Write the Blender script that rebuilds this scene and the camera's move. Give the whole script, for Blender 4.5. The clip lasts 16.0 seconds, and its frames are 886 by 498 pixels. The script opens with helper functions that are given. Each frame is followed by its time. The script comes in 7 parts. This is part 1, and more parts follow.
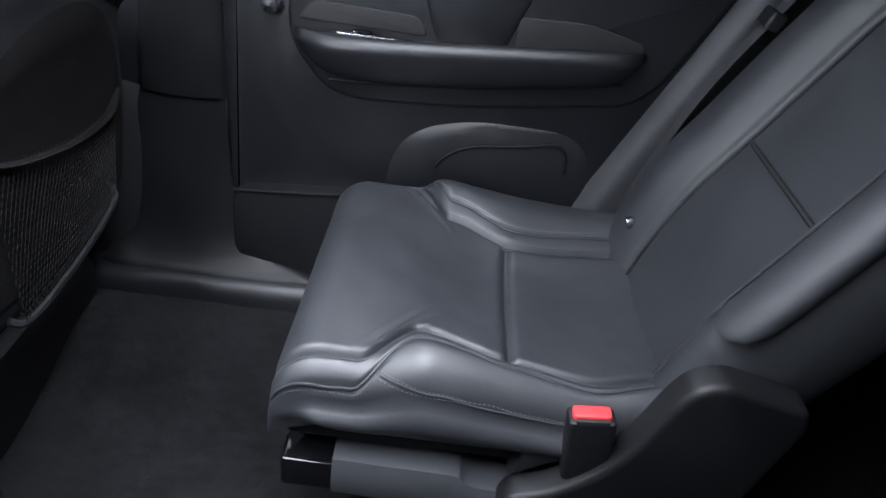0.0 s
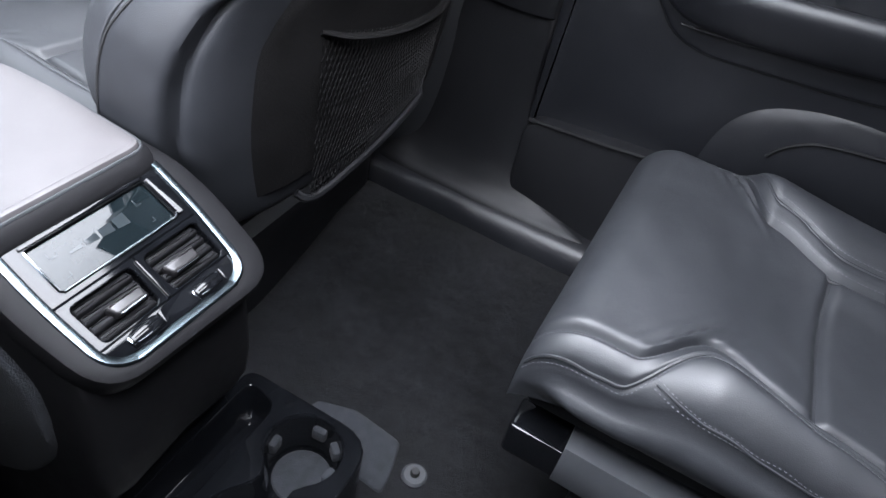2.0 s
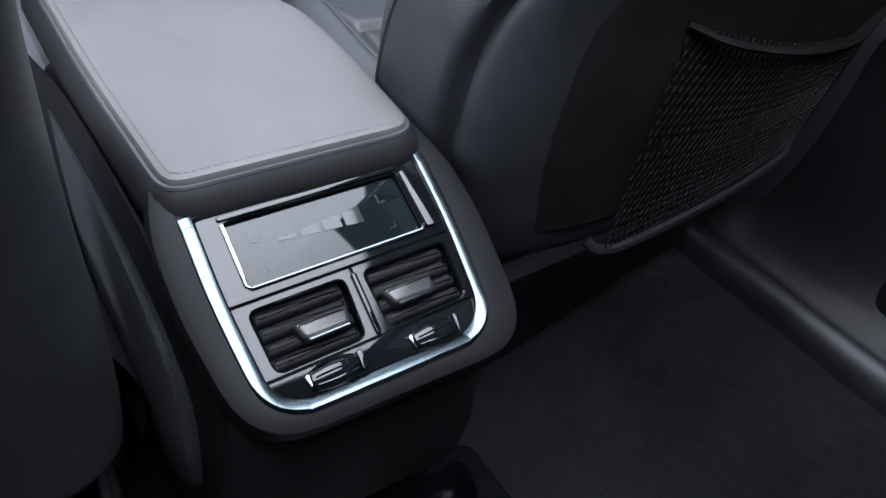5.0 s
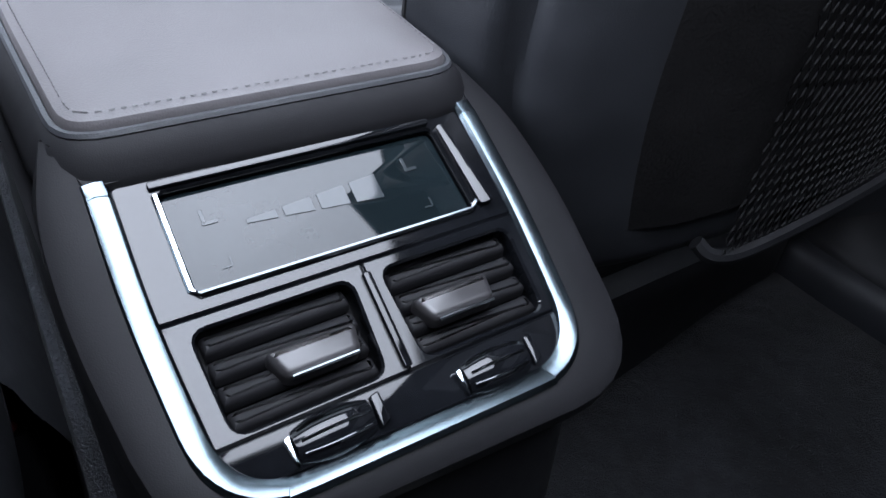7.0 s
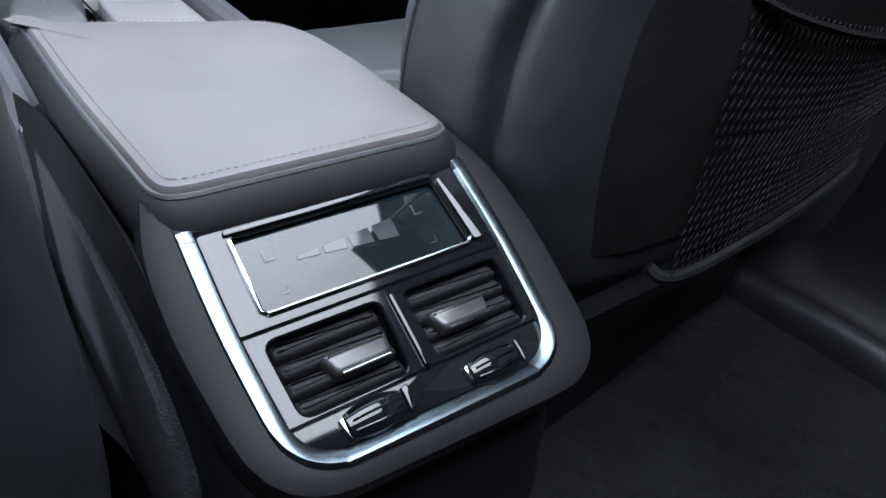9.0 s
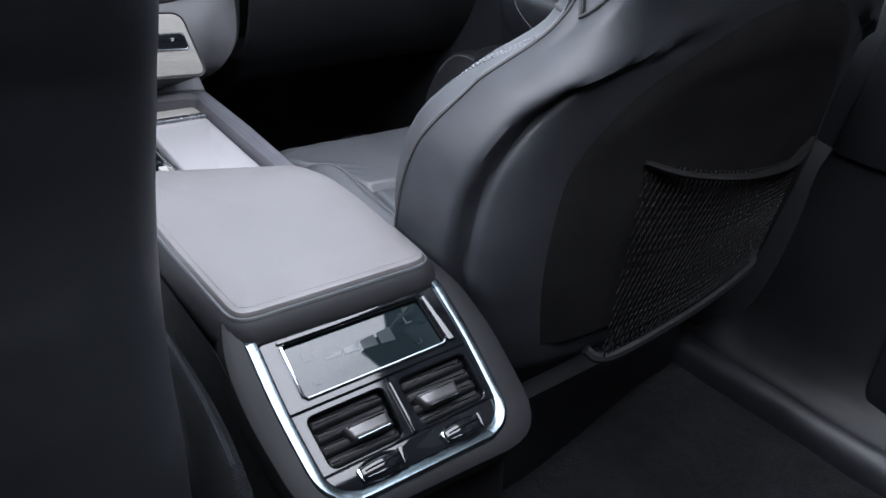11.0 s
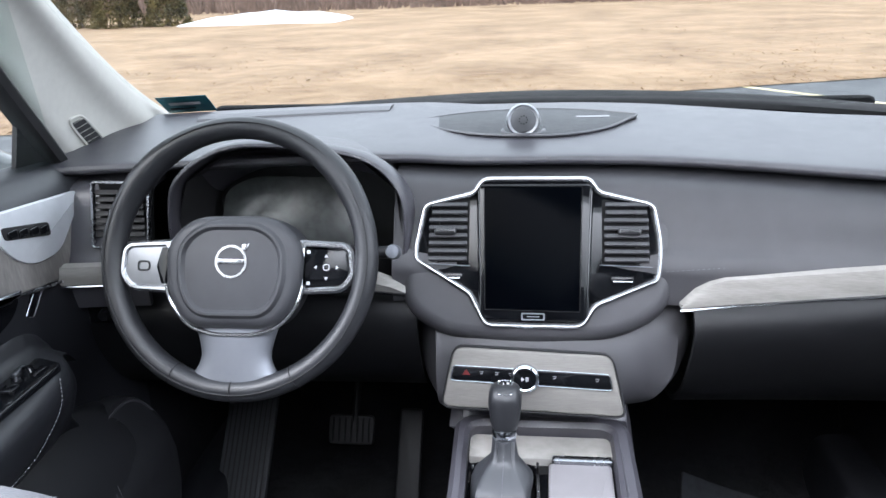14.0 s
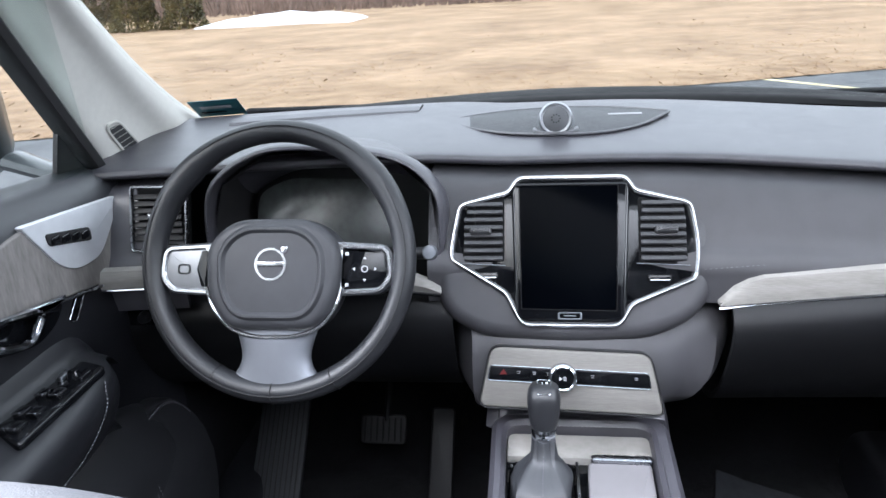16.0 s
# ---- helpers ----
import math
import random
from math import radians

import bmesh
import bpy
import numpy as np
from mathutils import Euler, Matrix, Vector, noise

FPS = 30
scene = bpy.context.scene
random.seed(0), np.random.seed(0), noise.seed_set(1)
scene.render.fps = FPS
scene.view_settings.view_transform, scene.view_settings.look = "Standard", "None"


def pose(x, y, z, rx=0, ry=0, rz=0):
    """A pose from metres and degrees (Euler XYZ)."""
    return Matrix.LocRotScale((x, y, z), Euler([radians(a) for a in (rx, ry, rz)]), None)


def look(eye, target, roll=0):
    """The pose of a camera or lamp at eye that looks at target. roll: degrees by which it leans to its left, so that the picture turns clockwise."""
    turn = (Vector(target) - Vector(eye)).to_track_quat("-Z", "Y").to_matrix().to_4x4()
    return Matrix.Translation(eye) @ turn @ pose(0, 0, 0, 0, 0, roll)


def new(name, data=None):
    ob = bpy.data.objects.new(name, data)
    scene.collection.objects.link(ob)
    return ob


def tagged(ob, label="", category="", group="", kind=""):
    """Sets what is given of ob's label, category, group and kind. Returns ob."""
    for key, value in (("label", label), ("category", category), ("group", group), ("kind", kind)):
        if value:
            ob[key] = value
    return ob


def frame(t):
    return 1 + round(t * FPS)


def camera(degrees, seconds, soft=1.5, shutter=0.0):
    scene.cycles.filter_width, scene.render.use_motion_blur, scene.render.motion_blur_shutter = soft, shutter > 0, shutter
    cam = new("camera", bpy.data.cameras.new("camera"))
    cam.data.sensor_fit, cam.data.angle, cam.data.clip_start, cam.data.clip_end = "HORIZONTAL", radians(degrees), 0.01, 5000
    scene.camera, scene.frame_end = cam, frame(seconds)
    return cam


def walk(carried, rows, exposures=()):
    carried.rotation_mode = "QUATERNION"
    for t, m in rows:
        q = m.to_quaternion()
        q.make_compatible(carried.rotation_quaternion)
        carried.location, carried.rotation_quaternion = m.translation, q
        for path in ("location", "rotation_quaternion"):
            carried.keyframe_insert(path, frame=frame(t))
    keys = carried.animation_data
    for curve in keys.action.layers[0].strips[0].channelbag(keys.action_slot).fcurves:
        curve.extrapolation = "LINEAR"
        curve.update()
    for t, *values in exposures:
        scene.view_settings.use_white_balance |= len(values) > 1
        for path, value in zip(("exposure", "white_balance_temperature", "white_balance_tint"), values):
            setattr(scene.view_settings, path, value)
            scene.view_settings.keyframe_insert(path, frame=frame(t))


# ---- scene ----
cam = camera(64.9, 16.0)
PATH = [
    (0, (-0.359, -0.476, 0.941), (1.302, -0.511, -0.173), 8.0),
    (0.5, (-0.353, -0.457, 0.919), (1.271, -0.322, -0.24), 8.3),
    (1, (-0.339, -0.423, 0.899), (1.239, -0.2, -0.31), 10.9),
    (1.5, (-0.309, -0.401, 0.881), (1.212, -0.069, -0.375), 13.1),
    (2, (-0.286, -0.369, 0.87), (1.138, 0.12, -0.447), 13.7),
    (2.5, (-0.262, -0.338, 0.86), (1.04, 0.325, -0.507), 14.0),
    (3, (-0.246, -0.309, 0.833), (0.962, 0.484, -0.549), 15.0),
    (3.5, (-0.222, -0.286, 0.809), (0.936, 0.582, -0.571), 15.5),
    (4, (-0.203, -0.282, 0.792), (0.899, 0.664, -0.583), 14.4),
    (6.5, (-0.098, -0.215, 0.632), (0.796, 1.069, -0.615), 5.2),
    (7, (-0.094, -0.192, 0.609), (0.838, 1.085, -0.617), 5.4),
    (7.5, (-0.097, -0.183, 0.602), (0.865, 1.087, -0.607), 5.4),
    (8, (-0.107, -0.196, 0.619), (0.871, 1.079, -0.571), 5.0),
    (10.5, (-0.213, -0.309, 0.718), (0.906, 1.012, -0.282), 4.5),
    (11, (-0.218, -0.333, 0.769), (0.879, 1.021, -0.213), 4.1),
    (11.5, (-0.217, -0.346, 0.825), (0.835, 1.071, -0.115), 2.9),
    (12, (-0.192, -0.341, 0.896), (0.769, 1.17, 0.005), 1.3),
    (12.5, (-0.15, -0.298, 1.002), (0.669, 1.302, 0.125), 0.4),
    (13, (-0.106, -0.249, 1.058), (0.524, 1.452, 0.217), 0.5),
    (13.5, (-0.057, -0.19, 1.053), (0.142, 1.648, 0.289), -0.7),
    (14, (-0.015, -0.176, 1.042), (-0.237, 1.685, 0.342), -2.0),
    (14.5, (-0.01, -0.167, 1.043), (-0.349, 1.683, 0.363), -2.5),
    (15, (-0.013, -0.165, 1.041), (-0.373, 1.682, 0.363), -2.7),
    (15.5, (-0.016, -0.168, 1.044), (-0.36, 1.677, 0.353), -2.9),
    (16, (-0.042, -0.179, 1.047), (-0.312, 1.674, 0.343), -3.2),
]
EXPOSURE = [(0, 1.36, 6100, 14), (0.8, 1.22, 6100, 14), (2.0, 1.52, 6150, 14), (2.7, 1.68, 6150, 14), (3.5, 1.22, 6100, 14), (4.0, 0.87, 6080, 14), (6.5, 0.54, 5800, 14), (8.2, 0.86, 5820, 14), (11, 0.80, 6020, 14), (12, 1.06, 6080, 14), (13, 1.02, 6020, 13), (14, 0.95, 6030, 14), (16, 0.90, 6000, 14)]
walk(cam, [(t, look(eye, target, roll)) for t, eye, target, roll in PATH], EXPOSURE)

# ---- world and light ----
world = bpy.data.worlds.new("sky")
scene.world = world
world.use_nodes = True
wn = world.node_tree
sky = wn.nodes.new("ShaderNodeTexSky")
sky.sky_type, sky.sun_disc = "NISHITA", False
sky.sun_elevation, sky.sun_rotation = radians(38), radians(200)
sky.air_density, sky.dust_density, sky.ozone_density = 1.0, 4.0, 1.0
haze = wn.nodes.new("ShaderNodeMix")
haze.data_type = "RGBA"
haze.inputs[0].default_value = 0.8
haze.inputs[7].default_value = (12.9, 13.3, 13.8, 1)
wn.links.new(sky.outputs[0], haze.inputs[6])
wn.links.new(haze.outputs[2], wn.nodes["Background"].inputs[0])
wn.nodes["Background"].inputs[1].default_value = 0.15
sun = new("sun", bpy.data.lights.new("sun", "SUN"))
sun.data.energy, sun.data.angle, sun.data.color = 0.9, radians(20), (1.0, 0.96, 0.9)
sun.matrix_world = look((0, 0, 20), (0.6 * 20, 0.55 * 20, 4))


def sky_lamp(name, m, w, h, watts, spread):
    """The sky's light that comes in through an opening of the body."""
    d = bpy.data.lights.new(name, "AREA")
    d.shape, d.size, d.size_y, d.energy, d.color, d.spread = "RECTANGLE", w, h, watts, (0.95, 0.97, 1.0), radians(spread)
    ob = new(name, d)
    ob.matrix_world = m
    return ob


sky_lamp("roof_glass_daylight", look((0, -0.11, 1.262), (0, -0.10, 0.3)), 0.78, 0.88, 8.4, 120)
sky_lamp("side_glass_daylight", look((-0.655, 0.32, 1.04), (0.25, 0.12, 0.55)), 0.38, 0.28, 3.2, 110)
sky_lamp("far_side_glass_daylight", look((0.655, 0.40, 1.03), (-0.50, 0.70, 0.20)), 0.40, 0.26, 1.0, 100)

# ---- materials ----


def mat(name, color, rough=0.5, metal=0.0, spec=0.5, coat=0.0, bump=(), vary=0.0, vscale=8.0, two=None, sheen=0.0, stretch=(1, 1, 1)):
    """A surface: colour varied at two scales, roughness varied with it, and fine relief from (kind, scale, depth in metres) rows."""
    m = bpy.data.materials.new(name)
    m.use_nodes = True
    t = m.node_tree
    p = t.nodes["Principled BSDF"]
    p.inputs["Base Color"].default_value = (*color, 1)
    p.inputs["Roughness"].default_value, p.inputs["Metallic"].default_value = rough, metal
    p.inputs["Specular IOR Level"].default_value, p.inputs["Coat Weight"].default_value = spec, coat
    p.inputs["Coat Roughness"].default_value = 0.03
    p.inputs["Sheen Weight"].default_value = sheen
    p.inputs["Sheen Roughness"].default_value = 0.4
    co = t.nodes.new("ShaderNodeTexCoord")
    mp = t.nodes.new("ShaderNodeMapping")
    mp.inputs["Scale"].default_value = stretch
    t.links.new(co.outputs["Object"], mp.inputs[0])
    if vary or two:
        n1, n2 = t.nodes.new("ShaderNodeTexNoise"), t.nodes.new("ShaderNodeTexNoise")
        n1.inputs["Scale"].default_value, n2.inputs["Scale"].default_value = vscale, vscale * 7
        n1.inputs["Detail"].default_value, n2.inputs["Detail"].default_value = 3, 5
        add = t.nodes.new("ShaderNodeMath")
        add.operation = "MULTIPLY_ADD"
        add.inputs[1].default_value, add.inputs[2].default_value = 0.45, 0.0
        half = t.nodes.new("ShaderNodeMath")
        half.operation = "MULTIPLY_ADD"
        half.inputs[1].default_value = 0.55
        for n in (n1, n2):
            t.links.new(mp.outputs[0], n.inputs["Vector"])
        t.links.new(n2.outputs["Fac"], add.inputs[0])
        t.links.new(n1.outputs["Fac"], half.inputs[0])
        t.links.new(add.outputs[0], half.inputs[2])
        ramp = t.nodes.new("ShaderNodeValToRGB")
        lo = tuple(c * (1 - vary) for c in color)
        hi = two or tuple(min(1, c * (1 + vary)) for c in color)
        ramp.color_ramp.elements[0].color, ramp.color_ramp.elements[1].color = (*lo, 1), (*hi, 1)
        ramp.color_ramp.elements[0].position, ramp.color_ramp.elements[1].position = 0.36, 0.64
        t.links.new(half.outputs[0], ramp.inputs[0])
        t.links.new(ramp.outputs[0], p.inputs["Base Color"])
        rr_ = t.nodes.new("ShaderNodeMapRange")
        rr_.inputs["From Min"].default_value, rr_.inputs["From Max"].default_value = 0.35, 0.65
        rr_.inputs["To Min"].default_value, rr_.inputs["To Max"].default_value = rough * 0.9, min(1, rough * 1.12)
        t.links.new(half.outputs[0], rr_.inputs[0])
        t.links.new(rr_.outputs[0], p.inputs["Roughness"])
    last = None
    for kind, sc, depth in bump:
        if kind == "cells":
            n = t.nodes.new("ShaderNodeTexVoronoi")
            out = n.outputs["Distance"]
        elif kind == "bands":
            n = t.nodes.new("ShaderNodeTexWave")
            n.inputs["Distortion"].default_value = 0.0
            out = n.outputs["Fac"]
        else:
            n = t.nodes.new("ShaderNodeTexNoise")
            n.inputs["Detail"].default_value = 4
            out = n.outputs["Fac"]
        n.inputs["Scale"].default_value = sc
        t.links.new(mp.outputs[0], n.inputs["Vector"])
        b = t.nodes.new("ShaderNodeBump")
        b.inputs["Distance"].default_value = depth
        t.links.new(out, b.inputs["Height"])
        if last:
            t.links.new(last.outputs[0], b.inputs["Normal"])
        last = b
    if last:
        t.links.new(last.outputs[0], p.inputs["Normal"])
    return m


LEATHER = mat("charcoal_leather", (0.0195, 0.0212, 0.0252), 0.53, spec=0.78, vary=0.14, vscale=6, bump=(("cells", 1000, 0.0001), ("noise", 22, 0.0008), ("noise", 70, 0.0003)))
# Charcoal leather lightened in colour for the daylight falling on the armrest.
LEATHER_LIT = mat("lit_charcoal_leather", (0.074, 0.069, 0.071), 0.46, spec=0.5, vary=0.1, vscale=5, bump=(("cells", 1100, 0.00008),))
FASCIA = mat("padded_fascia_skin", (0.046, 0.0455, 0.0500), 0.52, spec=0.5, vary=0.12, vscale=5, bump=(("cells", 1300, 0.0001), ("noise", 20, 0.0005)))
SOFT = mat("soft_dash_skin", (0.0435, 0.0420, 0.0505), 0.42, spec=0.95, vary=0.14, vscale=5, bump=(("cells", 1300, 0.0001), ("noise", 20, 0.0005)))
PLASTIC = mat("grained_dark_plastic", (0.0065, 0.0068, 0.008), 0.5, spec=0.32, vary=0.2, vscale=9, bump=(("cells", 1500, 0.00008),))
SHELL = mat("seatback_shell", (0.0155, 0.0168, 0.0200), 0.52, spec=0.38, vary=0.2, vscale=7, bump=(("cells", 1200, 0.00008),))
GREYPLASTIC = mat("grey_console_plastic", (0.0085, 0.0085, 0.0095), 0.58, spec=0.13, vary=0.1, vscale=9, bump=(("cells", 1800, 0.00003),))
PIANO = mat("piano_black", (0.004, 0.0044, 0.0054), 0.06, spec=0.38, vary=0.3, vscale=30)
SCREEN = mat("screen_glass", (0.0008, 0.0011, 0.0018), 0.12, spec=0.01, vary=0.0, vscale=14)
# Teal in the base stands in for the bluish roof light it reflects.
REARGLASS = mat("climate_display_glass", (0.0055, 0.0085, 0.0100), 0.04, spec=0.30, vary=0.2, vscale=14)
# Grey base stands in for the bright reflection on the instrument glass.
CLUSTER = mat("cluster_glass", (0.055, 0.060, 0.058), 0.22, spec=0.8, vary=0.3, vscale=10)
CHROME = mat("chrome", (0.60, 0.625, 0.66), 0.10, metal=1, vary=0.05, vscale=20)
RIMCHROME = mat("satin_chrome_band", (0.105, 0.130, 0.145), 0.24, metal=1, vary=0.06, vscale=20)
SATIN = mat("satin_metal", (0.38, 0.39, 0.415), 0.27, metal=1, vary=0.06, vscale=18)
MESHMETAL = mat("speaker_grille_metal", (0.70, 0.715, 0.745), 0.42, metal=0.5, vary=0.06, bump=(("bands", 220, 0.0006),))
WOOD = mat("grey_driftwood", (0.150, 0.143, 0.132), 0.6, spec=0.3, vary=0.06, vscale=14, two=(0.185, 0.177, 0.163), stretch=(0.8, 1, 7), bump=(("noise", 60, 0.0004),))
# Same as WOOD, colour raised by half for the stronger light on it.
WOODLIT = mat("grey_driftwood_lit", (0.225, 0.214, 0.198), 0.58, spec=0.3, vary=0.06, vscale=14, two=(0.28, 0.267, 0.25), stretch=(0.8, 1, 7), bump=(("noise", 60, 0.0004),))
CARPET = mat("black_carpet", (0.0052, 0.0055, 0.0066), 0.95, spec=0.15, vary=0.6, vscale=9, two=(0.0105, 0.0110, 0.0128), sheen=0.03, bump=(("noise", 700, 0.003), ("noise", 30, 0.005)))
MATGREY = mat("grey_carpet_flap", (0.024, 0.026, 0.030), 0.95, spec=0.15, vary=0.35, vscale=9, sheen=0.03, bump=(("noise", 700, 0.002),))
MATPILE = mat("grey_mat_pile", (0.036, 0.039, 0.045), 0.95, spec=0.15, vary=0.3, vscale=12, sheen=0.05, bump=(("noise", 700, 0.002),))
RUBBER = mat("black_rubber", (0.014, 0.014, 0.015), 0.65, spec=0.35, vary=0.2)
# Base warmed to stand in for light thrown back by the field.
PILLAR = mat("light_grey_pillar_fabric", (0.50, 0.485, 0.45), 0.85, spec=0.25, vary=0.05, vscale=12, bump=(("noise", 900, 0.0003),))
PILLARGREY = mat("grey_pillar_plastic", (0.034, 0.035, 0.039), 0.5, spec=0.4, vary=0.12, vscale=9, bump=(("cells", 1500, 0.00006),))
DOORSKIN = mat("dark_door_skin", (0.0085, 0.0091, 0.0112), 0.38, spec=0.48, vary=0.15, vscale=6, bump=(("cells", 1300, 0.0001), ("noise", 20, 0.0005)))
FLOORGREY = mat("grey_floor_plastic", (0.030, 0.032, 0.036), 0.6, spec=0.4, vary=0.15, vscale=9, bump=(("cells", 1500, 0.00006),))
RAILGREY = mat("grey_rail_cover_plastic", (0.062, 0.065, 0.072), 0.4, spec=0.5, vary=0.1, vscale=9)
SPOKE = mat("satin_grey_spoke", (0.16, 0.169, 0.188), 0.52, metal=0.7, vary=0.05, vscale=18)
SHUTTER = mat("pale_shutter_vinyl", (0.17, 0.162, 0.168), 0.45, spec=0.5, vary=0.06, vscale=9, bump=(("cells", 1100, 0.00006),))
SLAT = mat("grey_vent_slat", (0.040, 0.040, 0.043), 0.34, spec=0.5, vary=0.1, vscale=20)
PLUSH = mat("black_backrest_fleece", (0.0075, 0.0073, 0.0076), 0.85, spec=0.12, vary=0.3, vscale=14, bump=(("noise", 500, 0.0006),))
THREAD = mat("grey_thread", (0.125, 0.129, 0.14), 0.7, vary=0.1, vscale=60)
RED = mat("red_buckle_button", (0.75, 0.045, 0.05), 0.35, vary=0.08, vscale=30)
REDMARK = mat("red_mark", (0.09, 0.008, 0.008), 0.4, vary=0.05)
MARK = mat("pale_print", (0.38, 0.38, 0.40), 0.5, vary=0.05)
FAINT = mat("faint_print", (0.15, 0.15, 0.16), 0.5, vary=0.05)
DIM = mat("dim_print", (0.022, 0.027, 0.030), 0.05, spec=0.34, vary=0.05)
BELT = mat("seat_belt_webbing", (0.030, 0.031, 0.034), 0.6, vary=0.2, stretch=(1, 1, 1), bump=(("bands", 400, 0.0004),))
MIRROR = mat("mirror_glass", (0.86, 0.88, 0.9), 0.02, metal=1, vary=0.02)
BODY = mat("dark_green_car_paint", (0.012, 0.018, 0.020), 0.3, coat=0.2, vary=0.2, vscale=12)
TEAL = mat("teal_sticker", (0.02, 0.14, 0.18), 0.5, vary=0.15, vscale=30)
ASPHALT = mat("asphalt", (0.085, 0.089, 0.097), 0.85, vary=0.3, vscale=1.2, two=(0.145, 0.15, 0.158), bump=(("noise", 90, 0.01),))
GRASS = mat("dry_winter_grass", (0.262, 0.171, 0.102), 0.9, spec=0.2, vary=0.2, vscale=0.4, two=(0.393, 0.279, 0.181), bump=(("noise", 3, 0.12),))
SNOW = mat("old_snow", (0.68, 0.70, 0.73), 0.6, vary=0.06, vscale=1.5, bump=(("noise", 4, 0.1),))
PAINT = mat("worn_yellow_line", (0.6, 0.52, 0.30), 0.7, vary=0.25, vscale=5)
PAINTW = mat("worn_white_line", (0.7, 0.7, 0.68), 0.7, vary=0.2, vscale=5)
HEADLINER = mat("charcoal_headliner", (0.10, 0.10, 0.105), 0.9, spec=0.15, vary=0.1, vscale=12, bump=(("noise", 800, 0.0004),))
HEDGE = mat("evergreen_foliage", (0.06, 0.062, 0.02), 0.8, vary=0.5, vscale=1.5, two=(0.17, 0.13, 0.045))
BRUSH = mat("bare_brush", (0.12, 0.075, 0.055), 0.9, vary=0.4, vscale=0.4, two=(0.22, 0.15, 0.12))
BARK = mat("bark", (0.09, 0.07, 0.05), 0.9, vary=0.4, vscale=8)


def glass(name, tint, gloss):
    m = bpy.data.materials.new(name)
    m.use_nodes = True
    t = m.node_tree
    t.nodes.remove(t.nodes["Principled BSDF"])
    a, b, mix, fr, pw, sc = (t.nodes.new("ShaderNode" + k) for k in ("BsdfTransparent", "BsdfGlossy", "MixShader", "LayerWeight", "Math", "Math"))
    a.inputs[0].default_value, b.inputs[0].default_value = (*tint, 1), (gloss, gloss, gloss, 1)
    b.inputs["Roughness"].default_value = 0.02
    fr.inputs[0].default_value = 0.5
    pw.operation, sc.operation = "POWER", "MULTIPLY_ADD"
    pw.inputs[1].default_value, sc.inputs[1].default_value, sc.inputs[2].default_value = 4.0, 0.4, 0.02
    t.links.new(fr.outputs["Facing"], pw.inputs[0])
    t.links.new(pw.outputs[0], sc.inputs[0])
    t.links.new(sc.outputs[0], mix.inputs[0])
    t.links.new(a.outputs[0], mix.inputs[1])
    t.links.new(b.outputs[0], mix.inputs[2])
    t.links.new(mix.outputs[0], t.nodes["Material Output"].inputs[0])
    return m


BELTSKIN = mat("door_top_skin", (0.022, 0.0232, 0.0270), 0.42, spec=0.6, vary=0.12, vscale=6, bump=(("cells", 1300, 0.0001), ("noise", 20, 0.0005)))
WHEELSKIN = mat("smooth_wheel_leather", (0.0150, 0.0158, 0.0182), 0.42, spec=0.5, vary=0.12, vscale=9, bump=(("cells", 1500, 0.00008), ("noise", 60, 0.0003)))
POCKETSKIN = mat("door_pocket_skin", (0.0105, 0.0112, 0.0132), 0.38, spec=0.9, vary=0.15, vscale=7, bump=(("cells", 1300, 0.0001), ("noise", 20, 0.0005)))
PADGREY = mat("satin_pad", (0.22, 0.225, 0.235), 0.35, metal=0.4, vary=0.06, vscale=18)
TAB = mat("satin_tab", (0.020, 0.019, 0.020), 0.36, spec=0.5, vary=0.1, vscale=20)
OUTLINE = mat("bright_satin_outline", (0.50, 0.51, 0.53), 0.24, metal=1, vary=0.05, vscale=20)
VOID = mat("vent_dark", (0.0025, 0.0025, 0.003), 0.7, spec=0.2, vary=0.2)
# Same driftwood, its colour darkened for the weaker light on the doors.
WOODSHADED = mat("grey_driftwood_shaded", (0.145, 0.135, 0.127), 0.55, spec=0.35, vary=0.10, vscale=16, two=(0.225, 0.211, 0.200), stretch=(8, 2.2, 0.5), bump=(("noise", 60, 0.0004),))
GLASS = glass("window_glass", (0.93, 0.96, 0.95), 0.5)
TINTED = glass("privacy_glass", (0.28, 0.285, 0.29), 0.3)

# ---- shape helpers ----
BASE = {}


def thing(name, label, category, base=(0, 0, 0), group="", kind=""):
    ob = new(name)
    ob.location, ob.empty_display_size = base, 0.05
    BASE[ob.name] = Vector(base)
    return tagged(ob, label, category, group, kind)


def part(name, bm, material, parent=None, label="", angle=38, shadow=True):
    """Links a bmesh, given in world metres, as one mesh object under a thing or under a part."""
    if parent is not None:
        bmesh.ops.translate(bm, vec=-BASE[parent.name], verts=bm.verts)
    bm.normal_update()
    me = bpy.data.meshes.new(name)
    bm.to_mesh(me)
    bm.free()
    me.materials.append(material)
    me.shade_smooth()
    me.set_sharp_from_angle(angle=radians(angle))
    ob = new(name, me)
    ob.visible_shadow = shadow
    if parent is not None:
        ob.parent = parent
        BASE[ob.name] = BASE[parent.name]
    else:
        BASE[ob.name] = Vector()
    return tagged(ob, label)


def setting(name, bm, material, label, category, angle=38, kind="structure", shadow=True):
    return tagged(part(name, bm, material, None, "", angle, shadow), label, category, "", kind)


